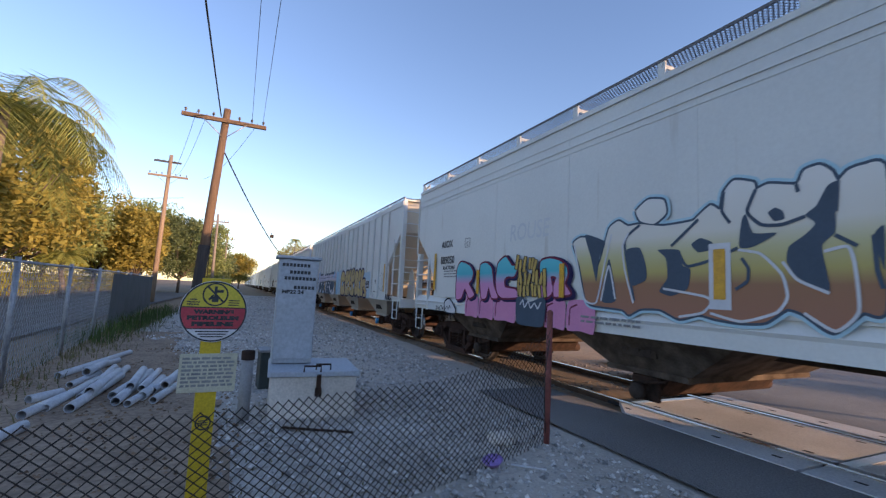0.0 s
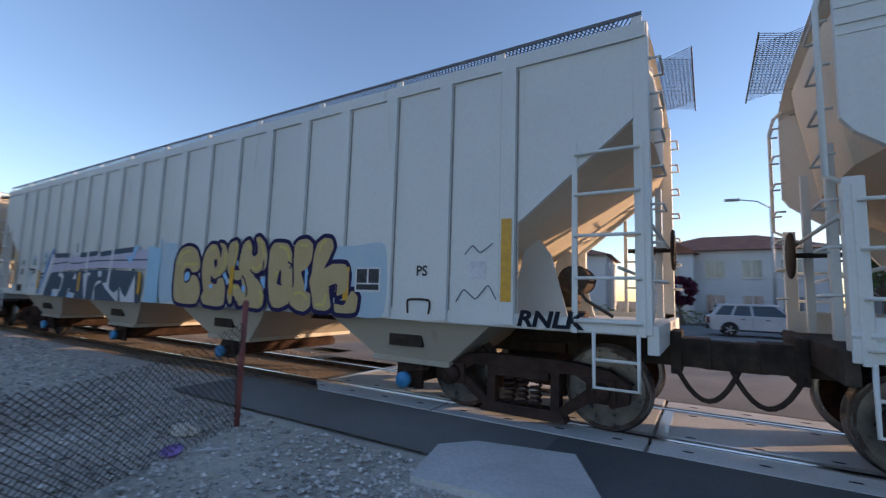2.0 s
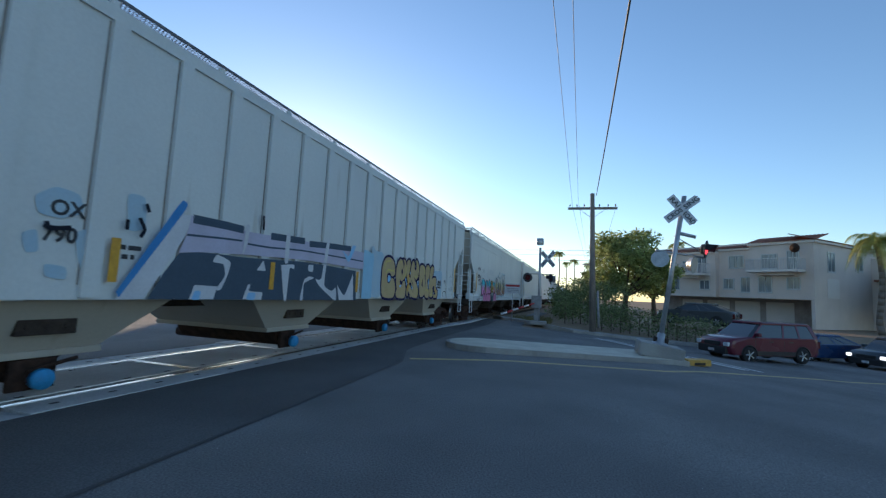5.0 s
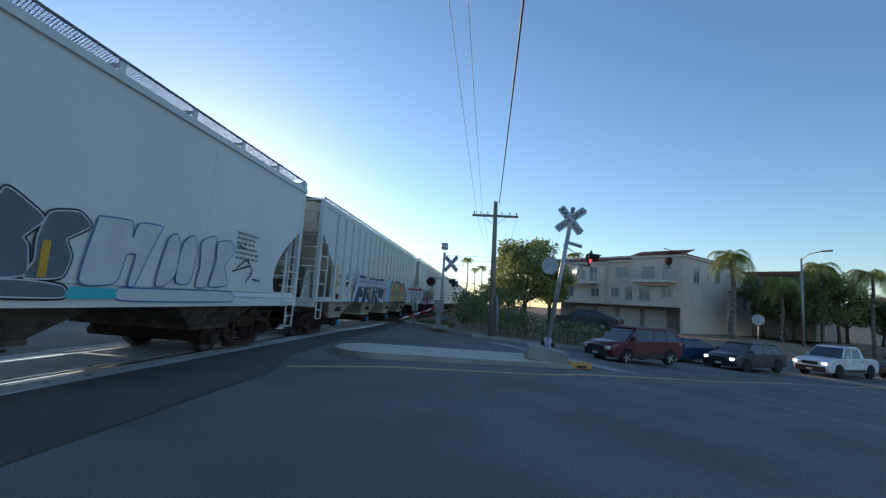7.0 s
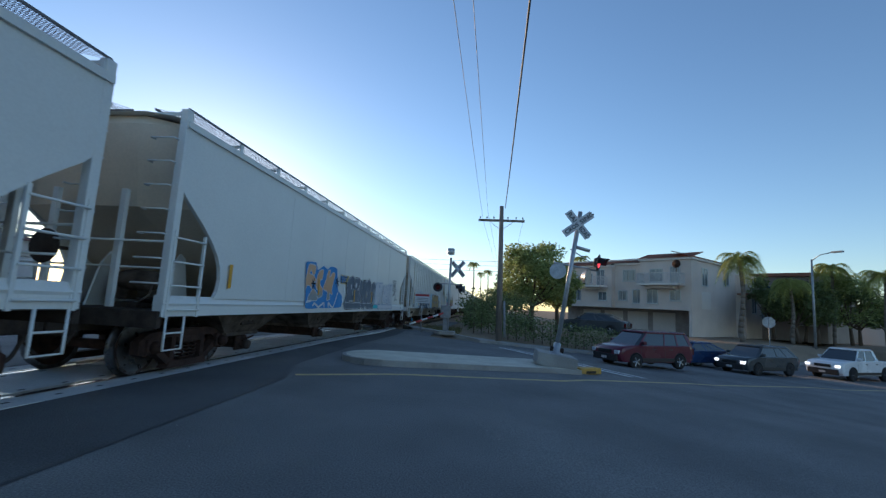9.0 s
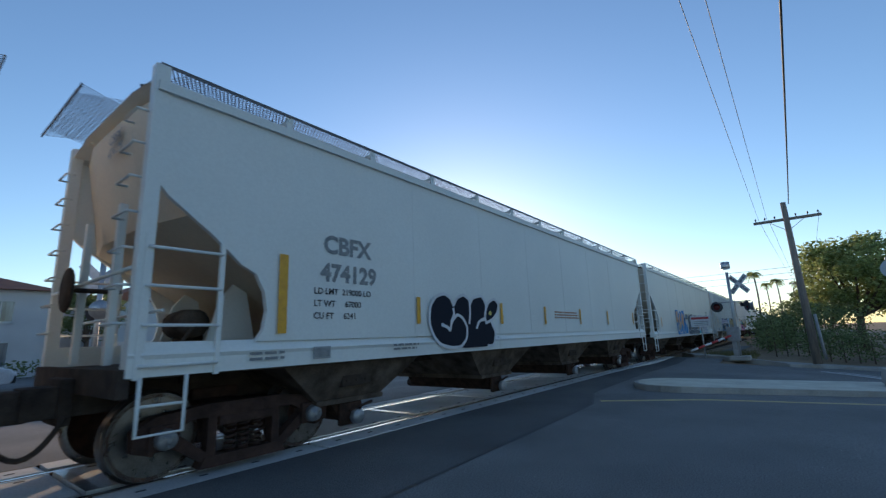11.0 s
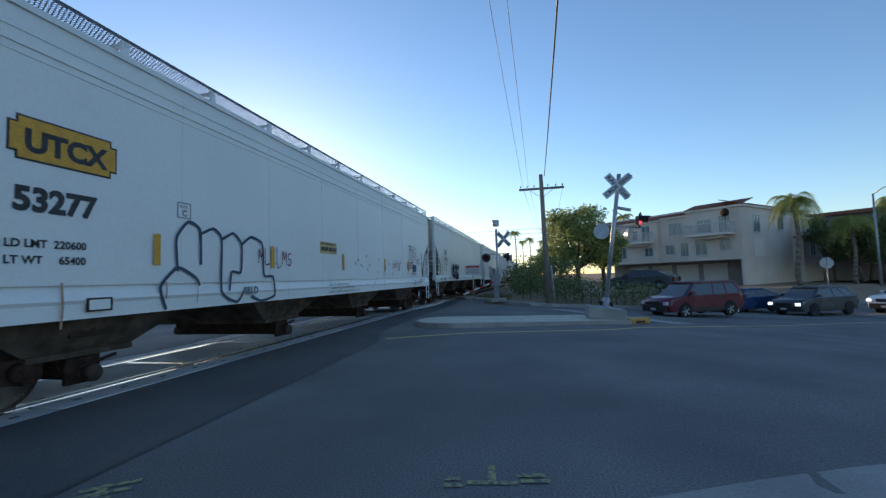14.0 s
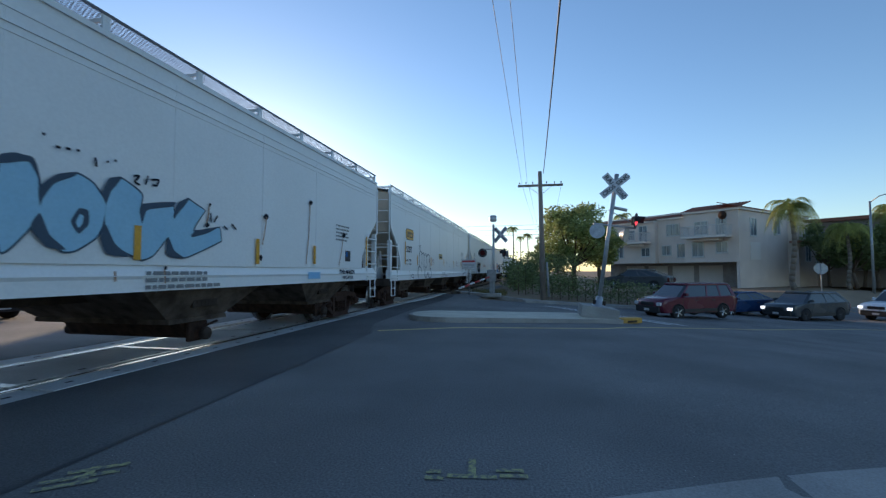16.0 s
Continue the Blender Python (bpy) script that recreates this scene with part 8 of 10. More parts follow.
def crossbuck(parent, z, y, turn, size=1.22):
    """Two crossed blades, facing -x before its turn."""
    base = Matrix.Translation((0, y, z)) @ Matrix.Rotation(radians(turn), 4, "Z")
    for k, (ang, text) in enumerate(((45, "RAILROAD"), (-45, "CROSSING"))):
        bm = cube(-0.012, 0.012, -size / 2, size / 2, -0.115, 0.115, 0.004)
        m = base @ Matrix.Translation((-0.08 - 0.03 * k, 0, 0)) @ Matrix.Rotation(radians(ang), 4, "X")
        blade = part("crossbuck_blade", bm, WHITE_PAINT, parent, "white crossbuck blade", m)
        for half in (0, 1):
            t = (text[:4], text[4:])[half]
            words("lettering", t, 0.15, BLACK_PAINT, blade, Matrix.Translation((-0.016, size / 2 - 0.06 - half * (size / 2 + 0.02), -0.065)) @ Matrix.Rotation(radians(-90), 4, "Z"), fat=0.004, width=0.44, height=0.13)


def light_head(parent, y, z, turn, lit):
    """A flashing-light unit with background disc and hood."""
    m = Matrix.Translation((0, y, z)) @ Matrix.Rotation(radians(turn), 4, "Z")
    bm = bmesh.new()
    lathe(bm, [(0.02, 0.10), (0.13, 0.09), (0.15, 0.02), (0.15, -0.02), (0.24, -0.02), (0.25, -0.03), (0.15, -0.04)], (0, 0, 0), "x", 22)
    head = part("light_unit", bm, BLACK_PAINT, parent, "black round flashing-light unit", m)
    bm = bmesh.new()
    lathe(bm, [(0.145, -0.04), (0.10, -0.06), (0.02, -0.07)], (0, 0, 0), "x", 20)
    part("lens", bm, LENS_ON if lit else LENS_OFF, head)
    bm = bmesh.new()
    n = 14
    prev = None
    for k in range(n + 1):
        a = math.pi * (1.08 - 1.16 * k / n)
        q = [bm.verts.new((x, 0.155 * math.cos(a), 0.155 * math.sin(a))) for x in (-0.03, -0.34 + 0.12 * abs(math.cos(a)))]
        if prev:
            bm.faces.new((prev[0], prev[1], q[1], q[0]))
        prev = q
    bmesh.ops.solidify(bm, geom=bm.faces[:], thickness=0.006)
    part("hood", bm, BLACK_PAINT, head)


def back_head(parent, y, z, turn):
    m = Matrix.Translation((0, y, z)) @ Matrix.Rotation(radians(turn), 4, "Z")
    bm = bmesh.new()
    lathe(bm, [(0.02, 0.16), (0.10, 0.15), (0.17, 0.09), (0.19, 0.0), (0.24, -0.01), (0.24, -0.03)], (0, 0, 0), "x", 22)
    part("light_unit", bm, MAST, parent, "aluminium back of a flashing-light unit", m)


sx, sy = 15.0, -2.0
sig = thing("crossing_signal", pose(sx, sy, ground_z(sx, sy) + 0.13, 0, 0, 0), "leaning aluminium railway crossing signal on the median", "crossing signal")
sig.matrix_basis = pose(sx, sy, ground_z(sx, sy) + 0.30, 8.5, 0, 0)
part("mast", tube(bmesh.new(), (0, 0, 0.16), (0, 0, 4.35), 0.065, n=16), MAST, sig)
bm = cube(-0.55, 0.55, -0.55, 0.55, -0.2, 0.16, 0.03)
part("foundation", bm, KERB, sig)
bm = bmesh.new()
lathe(bm, [(0.2, 0.16), (0.2, 0.2), (0.12, 0.22), (0.1, 0.45), (0.07, 0.47)], (0, 0, 0), "z", 16)
part("base_casting", bm, MAST, sig)
crossbuck(sig, 3.95, 0.0, -15, 0.98)
bm = bmesh.new()
tube(bm, (0, -0.75, 2.72), (0, 0.5, 2.72), 0.03)
tube(bm, (0, -0.7, 2.85), (0, 0.1, 3.2), 0.015)
tube(bm, (0, -0.45, 3.25), (0, 0.05, 3.3), 0.05)
part("light_bracket", bm, MAST, sig)
light_head(sig, -0.72, 2.95, 65, True)
back_head(sig, -0.5, 2.48, 60)
back_head(sig, 0.34, 2.5, -20)
bm = cube(-0.06, 0.05, -0.2, 0.18, 0.2, 0.34, 0.02)
part("junction_box", bm, UNDER, sig)

s2x, s2y = 25.2, 2.15
sig2 = thing("crossing_signal", pose(s2x, s2y, 0.0), "grey crossing signal with a gate arm beside the track", "crossing signal")
part("mast", tube(bmesh.new(), (0, 0, 0), (0, 0, 3.95), 0.065, n=14), MAST, sig2)
bm = cube(-0.4, 0.4, -0.4, 0.4, -0.1, 0.08, 0.02)
part("foundation", bm, KERB, sig2)
bm = bmesh.new()
lathe(bm, [(0.16, 0), (0.2, 0.05), (0.2, 0.34), (0.12, 0.36)], (0, 0.02, 4.1), "z", 14)
part("bell", bm, MAST, sig2)
crossbuck(sig2, 3.35, -0.45, -28, 1.1)
bm = bmesh.new()
tube(bm, (0, -0.75, 2.55), (0, 0.75, 2.55), 0.03)
part("light_bracket", bm, MAST, sig2)
light_head(sig2, 0.62, 2.35, 10, False)
light_head(sig2, -0.6, 2.35, -60, False)
back_head(sig2, -0.8, 2.3, 90)
gate = thing("gate_mechanism", pose(s2x - 0.25, s2y + 0.1, 0), "grey crossing gate machine with a lowered striped arm", "crossing gate")
part("machine", cube(-0.2, 0.2, -0.25, 0.25, 0.75, 1.4, 0.04), GREY_POST, gate)
part("stand", cube(-0.1, 0.1, -0.1, 0.1, 0, 0.75), GREY_POST, gate)
for k in range(6):
    a, b = Vector((-0.3, 0.1, 1.0)), Vector((-2.0, 1.5, 0.42))
    p, q = a.lerp(b, k / 6), a.lerp(b, (k + 1) / 6)
    part("arm_stripe", tube(bmesh.new(), p, q, 0.045, n=8), WHITE_PAINT if k % 2 else GATE_RED, gate)
sp = thing("notice_sign", pose(24.2, 3.4, 0, 0, 0, -14), "white notice sign on a thin post", "sign")
part("post", tube(bmesh.new(), (0, 0, 0), (0, 0, 1.7), 0.03, n=8), GALV, sp)
part("board", cube(-0.04, -0.02, -0.42, 0.42, 1.45, 1.95, 0.005), WHITE_PAINT, sp)
bm = bmesh.new()
box(bm, -0.044, -0.041, -0.38, 0.38, 1.8, 1.9)
part("heading_bar", bm, GATE_RED, sp)
bm = bmesh.new()
for k in range(3):
    box(bm, -0.044, -0.041, -0.34, 0.3, 1.52 + k * 0.08, 1.55 + k * 0.08)
part("small_print", bm, GREY_PAINT, sp)

# signal on the far side of the track
s3 = thing("crossing_signal", pose(4.0, 14.2, -0.1, 0, 0, 170), "aluminium crossing signal beyond the train", "crossing signal")
part("mast", tube(bmesh.new(), (0, 0, 0), (0, 0, 4.3), 0.065, n=14), MAST, s3)
part("foundation", cube(-0.4, 0.4, -0.4, 0.4, -0.2, 0.12, 0.02), KERB, s3)
crossbuck(s3, 3.3, 0, 90, 1.2)
back_head(s3, 0.5, 2.5, 90)
light_head(s3, -0.5, 2.5, 90, False)
part("light_bracket", tube(bmesh.new(), (0, -0.6, 2.5), (0, 0.6, 2.5), 0.03), MAST, s3)

# ---- trees and plants ----
BARK = material("bark", (0.16, 0.115, 0.08), (0.09, 0.065, 0.048), 0.9, scale=5, fine=40, stretch=(4, 4, 0.8), bump=0.6)
PALM_BARK = material("palm_bark", (0.24, 0.20, 0.16), (0.15, 0.125, 0.10), 0.9, scale=5, fine=30, stretch=(1, 1, 6), bump=0.6)


def leaf_material(name, c, c2):
    m = material(name, c, c2, 0.6, scale=1.2, fine=25, per_piece=0.35, bump=0.0, spec=0.25)
    t = m.node_tree
    b = t.nodes["Principled BSDF"]
    tr = t.nodes.new("ShaderNodeBsdfTranslucent")
    src = b.inputs["Base Color"].links[0].from_socket
    t.links.new(src, tr.inputs["Color"])
    mx = t.nodes.new("ShaderNodeMixShader")
    mx.inputs["Fac"].default_value = 0.45
    t.links.new(b.outputs["BSDF"], mx.inputs[1])
    t.links.new(tr.outputs["BSDF"], mx.inputs[2])
    t.links.new(mx.outputs["Shader"], t.nodes["Material Output"].inputs["Surface"])
    return m


LEAF_OLIVE = leaf_material("olive_leaf", (0.44, 0.36, 0.075), (0.28, 0.25, 0.06))
LEAF_GREEN = leaf_material("green_leaf", (0.38, 0.42, 0.15), (0.25, 0.30, 0.10))
LEAF_DARK = leaf_material("dark_leaf", (0.22, 0.26, 0.11), (0.14, 0.18, 0.075))
LEAF_LIME = leaf_material("hedge_leaf", (0.46, 0.41, 0.05), (0.30, 0.29, 0.045))
LEAF_PALM = leaf_material("palm_leaf", (0.42, 0.43, 0.12), (0.28, 0.31, 0.08))
LEAF_RED = leaf_material("purple_leaf", (0.16, 0.04, 0.07), (0.09, 0.025, 0.045))


def leaves(clumps, per, size, seed):
    """Leaf blades scattered in clumps (centre, radii)."""
    rnd = random.Random(seed)
    verts, faces = [], []
    for c, r in clumps:
        for _ in range(per):
            d = Vector((rnd.gauss(0, 1), rnd.gauss(0, 1), rnd.gauss(0, 1)))
            d = d.normalized() * (rnd.random() ** 0.45)
            p = Vector((c[0] + d.x * r[0], c[1] + d.y * r[1], c[2] + d.z * r[2]))
            a = Vector((rnd.gauss(0, 1), rnd.gauss(0, 1), rnd.gauss(0, 0.6))).normalized()
            b = a.cross(Vector((rnd.gauss(0, 1), rnd.gauss(0, 1), rnd.gauss(0, 1)))).normalized()
            s = size * (0.6 + 0.8 * rnd.random())
            k = len(verts)
            verts += [p - a * s, p + b * s * 0.45, p + a * s, p - b * s * 0.45]
            faces.append((k, k + 1, k + 2, k + 3))
    me = bpy.data.meshes.new("crown")
    me.from_pydata([tuple(v) for v in verts], [], faces)
    return me


def tree(x, y, z, hgt, rad, leaf, label, seed, trunk=0.18, clear=0.35, clumps=26, per=170, size=0.16, squash=0.8, group="trees"):
    rnd = random.Random(seed)
    t = thing("tree", pose(x, y, z), label, "tree", group)
    bm = bmesh.new()
    lean = Vector((rnd.uniform(-0.3, 0.3), rnd.uniform(-0.3, 0.3), hgt * clear))
    tube(bm, (0, 0, -0.2), lean, trunk, trunk * 0.7, 10)
    cl = []
    for k in range(clumps):
        a, u = rnd.random() * 6.28, rnd.random()
        rr = rad * (0.25 + 0.75 * math.sqrt(rnd.random()))
        zc = hgt * clear + (hgt * (1 - clear)) * (0.12 + 0.8 * u)
        k2 = math.sqrt(max(0.12, 1 - (2 * (zc - hgt * clear) / (hgt * (1 - clear)) - 0.95) ** 2 * 0.8))
        c = (lean.x + math.cos(a) * rr * k2 * 0.8, lean.y + math.sin(a) * rr * k2 * 0.8, zc)
        s = rad * (0.26 + 0.2 * rnd.random())
        cl.append((c, (s, s, s * squash)))
        if k % 3 == 0:
            mid = lean.lerp(Vector(c), 0.5) + Vector((0, 0, -0.1 * rad))
            tube(bm, lean * (0.8 + 0.2 * rnd.random()), mid, trunk * 0.45, trunk * 0.3, 6)
            tube(bm, mid, c, trunk * 0.3, trunk * 0.1, 6)
    part("trunk", bm, BARK, t)
    me = leaves(cl, per, size, seed)
    me.materials.append(leaf)
    part("crown", me, None, t)
    return t


def palm(x, y, z, hgt, span, label, seed, droop=1.0, fronds=18, leaf=LEAF_PALM, r=0.16):
    rnd = random.Random(seed)
    t = thing("palm_tree", pose(x, y, z), label, "palm tree", "palm trees")
    bm = bmesh.new()
    prev = Vector((0, 0, -0.2))
    n = 14
    for k in range(n):
        p = Vector((0.12 * math.sin(k * 0.5 + seed), 0.1 * math.cos(k * 0.4), hgt * (k + 1) / n))
        tube(bm, prev, p, r * (1.08 - 0.35 * k / n), r * (0.98 - 0.35 * k / n), 10)
        prev = p
    part("trunk", bm, PALM_BARK, t)
    top = prev
    verts, faces = [], []
    for f in range(fronds):
        a = 6.283 * f / fronds + rnd.uniform(-0.15, 0.15)
        up = rnd.uniform(0.1, 1.2)
        dirh = Vector((math.cos(a), math.sin(a), 0))
        side = Vector((-math.sin(a), math.cos(a), 0))
        L_ = span * rnd.uniform(0.8, 1.1)
        pts = [top + dirh * (L_ * u * (1 - 0.25 * u * droop)) + Vector((0, 0, L_ * (up * u * 0.75 - droop * 0.95 * u * u))) for u in [k / 16 for k in range(17)]]
        for k in range(1, 17):
            p, q = pts[k - 1], pts[k]
            w = 0.02
            b = len(verts)
            verts += [p - side * w, p + side * w, q + side * w * 0.7, q - side * w * 0.7]
            faces.append((b, b + 1, b + 2, b + 3))
            ln = span * 0.30 * math.sin(math.pi * min(1, (k + 1.5) / 18)) ** 0.6
            for s in (-1, 1):
                for j in (0, 0.33, 0.66):
                    o = p.lerp(q, j)
                    tip = o + side * s * ln * 0.8 + (q - p).normalized() * ln * 0.55 + Vector((0, 0, -ln * rnd.uniform(0.25, 0.7)))
                    v = (q - p).normalized() * 0.022
                    b = len(verts)
                    verts += [o - v, o + v, tip]
                    faces.append((b, b + 1, b + 2))
    me = bpy.data.meshes.new("crown")
    me.from_pydata([tuple(v) for v in verts], [], faces)
    me.materials.append(leaf)
    part("crown", me, None, t)
    return t


def hedge(a, b, hgt, wid, leaf, label, seed, per=160, size=0.06, step=0.5):
    a, b = Vector((*a, 0)), Vector((*b, 0))
    n = max(2, int((b - a).length / step))
    rnd = random.Random(seed)
    cl = []
    for k in range(n + 1):
        p = a.lerp(b, k / n)
        for zf in (0.3, 0.75):
            cl.append(((p.x + rnd.uniform(-0.1, 0.1), p.y + rnd.uniform(-0.1, 0.1), ground_z(p.x, p.y) + hgt * zf + rnd.uniform(-0.05, 0.05) * hgt), (step * 0.8 + wid * 0.3, step * 0.8 + wid * 0.3, hgt * 0.33)))
    me = leaves(cl, per, size, seed)
    me.materials.append(leaf)
    h_ = thing("hedge", pose(0, 0, 0), label, "hedge")
    part("foliage", me, None, h_)
    bm = bmesh.new()
    for k in range(n + 1):
        p = a.lerp(b, k / n)
        tube(bm, (p.x, p.y, ground_z(p.x, p.y) - 0.1), (p.x + 0.05, p.y, ground_z(p.x, p.y) + hgt * 0.7), 0.03, 0.015, 5)
    part("stems", bm, BARK, h_)
    return h_


# sunlit trees beyond the lane
for k, (x, y, hh, r, leaf) in enumerate(((-25, -11.2, 9.4, 3.3, LEAF_OLIVE), (-30, -10.6, 10.6, 3.6, LEAF_OLIVE), (-36, -12, 11.5, 4.2, LEAF_OLIVE), (-42, -12.4, 9.6, 3.8, LEAF_GREEN), (-50, -11.5, 9.0, 3.8, LEAF_OLIVE), (-46, -7.6, 7.4, 2.6, LEAF_OLIVE), (-60, -10, 10, 4.4, LEAF_GREEN), (-58, -5.6, 8.6, 3.8, LEAF_DARK), (-68, -4.6, 9.4, 4.2, LEAF_GREEN), (-82, -3.6, 8.5, 4.0, LEAF_DARK), (-22, -17, 11, 4.0, LEAF_OLIVE), (-98, -4.5, 8, 4, LEAF_GREEN), (-104, 0.6, 7.5, 3.4, LEAF_OLIVE), (-128, -1.0, 9, 4.2, LEAF_GREEN))):
    tree(x, y, 0, hh, r, leaf, "tall leafy tree in warm evening sun" if leaf is not LEAF_DARK else "dense dark green tree by the track", 100 + k, clear=0.2, clumps=44, per=240, size=0.17)
palm(-17.5, -6.2, 0, 6.3, 4.4, "feathery palm tree in evening sun", 7, droop=0.9, fronds=22)
palm(-34.5, -9.2, 0, 2.6, 1.8, "small spiky green palm behind the fence", 9, droop=0.6, fronds=20)
hedge((-20, -11.9), (-64, -12.0), 3.1, 1.0, LEAF_LIME, "bright yellow-green clipped hedge in the sun", 31, per=150, size=0.10, step=0.9)
for k, (x, y, hh, r) in enumerate(((-135, 15, 13.5, 6), (-122, 17, 11, 5), (-46, 22, 13.5, 3.2), (-52, 24, 10.5, 2.8), (96, 26, 15, 4.0), (110, 30, 12, 5))):
    tree(x, y, 0, hh, r, LEAF_GREEN if k > 1 else LEAF_OLIVE, "distant tree beyond the train", 140 + k, clear=0.3, clumps=26, per=130, size=0.26)
palm(-128, 14, 0, 14, 2.6, "tall distant palm beyond the train", 15, fronds=14)

# an unseen windbreak, added beyond the railway to shade the crossing
for k in range(17):
    tree(47.0 + 2.9 * k, 35 + (k % 3) * 1.5, 0, 11.6 + (k * 7 % 4) * 0.4, 3.3, LEAF_DARK, "unseen dense tree added beyond the railway to shade the crossing", 700 + k, clear=0.04, clumps=60, per=130, size=0.36)

# far kerb planting
tree(37.0, -3.1, 0, 6.7, 2.9, LEAF_GREEN, "broad leafy street tree behind the hedge", 201, clear=0.3, clumps=46, per=260, size=0.13, trunk=0.24)
tree(38.5, -5.4, 0, 5.6, 2.2, LEAF_GREEN, "broad leafy street tree behind the hedge", 202, clear=0.32, clumps=30, per=220, size=0.13, trunk=0.2)
hedge((27.3, -0.6), (31.0, -12.5), 1.35, 0.9, LEAF_DARK, "dark green clipped hedge along the footway", 33, per=170, size=0.06)
hedge((28.6, 0.9), (33.0, -2.6), 2.5, 1.2, LEAF_DARK, "tall dark shrubs beside the pole", 34, per=240, size=0.08, step=0.7)
hedge((34.0, 1.4), (60.0, 0.8), 2.1, 1.2, LEAF_DARK, "dark shrubs along the track", 35, per=120, size=0.12, step=1.2)
tuft_field("weeds", 1500, lambda r: (26.4 + 3 * r.random(), 1.6 + 2.2 * r.random()), 0.05, 0.4, WEED, "dry weeds beside the gate", 24)
for k, (x, y, hh) in enumerate(((95, 4.2, 10.5), (120, 1.5, 11), (140, 4.0, 12), (104, -2, 9.0))):
    palm(x, y, 0, hh, 2.0, "distant fan palm against the evening sky", 60 + k, fronds=16)
for k, (x, y) in enumerate(((70, -3.5), (88, -1.5), (110, -2.5), (150, 2), (175, 8))):
    tree(x, y, 0, 5.5 + k % 3, 3.0, LEAF_DARK, "distant dark tree by the track", 300 + k, clear=0.2, clumps=18, per=120, size=0.22)

# ---- the flats across the road ----
STUCCO = material("beige_stucco", (0.74, 0.64, 0.56), (0.66, 0.57, 0.495), 0.9, scale=0.6, fine=40, bump=0.25)
STUCCO_L = material("pale_stucco", (0.80, 0.73, 0.66), (0.72, 0.66, 0.59), 0.9, scale=0.6, fine=40, bump=0.25)
STUCCO_W = material("white_stucco", (0.64, 0.64, 0.64), (0.55, 0.55, 0.56), 0.9, scale=0.6, fine=40, bump=0.2)
# darkened copy of the beige stucco, with shade in its colour
STUCCO_SHADE = material("shaded_stucco", (0.36, 0.30, 0.25), (0.29, 0.24, 0.20), 0.9, scale=0.6, fine=40, bump=0.25)
ROOF_TILE = material("clay_roof", (0.30, 0.125, 0.075), (0.20, 0.085, 0.055), 0.85, scale=1.5, fine=20, per_piece=0.2, bump=0.4)
FRAME = material("window_frame", (0.62, 0.62, 0.60), (0.54, 0.54, 0.52), 0.5, scale=5, bump=0.02)
RAILING = material("white_railing", (0.66, 0.65, 0.63), None, 0.5, scale=5, bump=0.02)
# wall under the overhang: its shade is put into the darker colour
GARAGE_SHADE = material("shaded_garage_wall", (0.42, 0.37, 0.33), None, 0.9, scale=2)
GLASS = bpy.data.materials.new("window_glass")
GLASS.use_nodes = True
gb = GLASS.node_tree.nodes["Principled BSDF"]
gb.inputs["Base Color"].default_value = (0.03, 0.038, 0.045, 1)
gb.inputs["Roughness"].default_value, gb.inputs["Specular IOR Level"].default_value = 0.04, 0.9
# blinds and a pale reflection of the sky, both painted into the panes
PANE = material("curtained_sky_glass", (0.26, 0.30, 0.32), (0.10, 0.12, 0.14), 0.1, scale=1.1, fine=9, stretch=(3, 3, 0.4), mix=0.4, bump=0.0, spec=0.9, grain_amount=0.15)


def window(parent, axis, at, u, z, w, h_, mullions=1, label=""):
    """A window standing proud of a wall. axis 'x': wall facing -x at x = at, u along y; 'y': wall facing -y."""
    def bx(bm, u0, u1, d0, d1, z0, z1):
        return box(bm, at - d1, at - d0, u0, u1, z0, z1) if axis == "x" else box(bm, u0, u1, at - d1, at - d0, z0, z1)
    win = part("window", bx(bmesh.new(), u - w / 2, u + w / 2, 0.0, 0.012, z, z + h_), PANE, parent, label or "dark glass window with pale frame")
    bm = bmesh.new()
    t = 0.07
    for a, b, c, d in ((u - w / 2 - t, u - w / 2, z - t, z + h_ + t), (u + w / 2, u + w / 2 + t, z - t, z + h_ + t), (u - w / 2, u + w / 2, z - t, z), (u - w / 2, u + w / 2, z + h_, z + h_ + t)):
        bx(bm, a, b, 0.0, 0.06, c, d)
    for k in range(mullions):
        uu = u - w / 2 + w * (k + 1) / (mullions + 1)
        bx(bm, uu - 0.03, uu + 0.03, 0.013, 0.045, z, z + h_)
    part("frame", bm, FRAME, win)
    part("sill", bx(bmesh.new(), u - w / 2 - 0.12, u + w / 2 + 0.12, 0.0, 0.10, z - t - 0.07, z - t - 0.004), FRAME, win)
    return win


def balcony(parent, y0, y1, z, depth, solid=False):
    b = part("balcony", box(bmesh.new(), -depth, 0, y0, y1, z - 0.22, z), STUCCO_L, parent, "balcony with a pale railing")
    part("bracket", box(bmesh.new(), -depth * 0.6, 0, y0 + 0.8, y1 - 0.8, z - 0.5, z - 0.224), STUCCO, b)
    bm = bmesh.new()
    box(bm, -depth, -depth + 0.06, y0, y1, z + 1.0, z + 1.07)
    box(bm, -depth, 0, y0, y0 + 0.06, z + 1.0, z + 1.07)
    box(bm, -depth, 0, y1 - 0.06, y1, z + 1.0, z + 1.07)
    n = int((y1 - y0) / 0.13)
    for k in range(n + 1):
        y = y0 + 0.03 + (y1 - y0 - 0.06) * k / n
        box(bm, -depth + 0.015, -depth + 0.045, y - 0.015, y + 0.015, z, z + 1.0)
    for k in range(int(depth / 0.13)):
        for y in (y0 + 0.03, y1 - 0.03):
            box(bm, -k * 0.13 - 0.03, -k * 0.13, y - 0.015, y + 0.015, z, z + 1.0)
    part("railing", bm, RAILING, b)


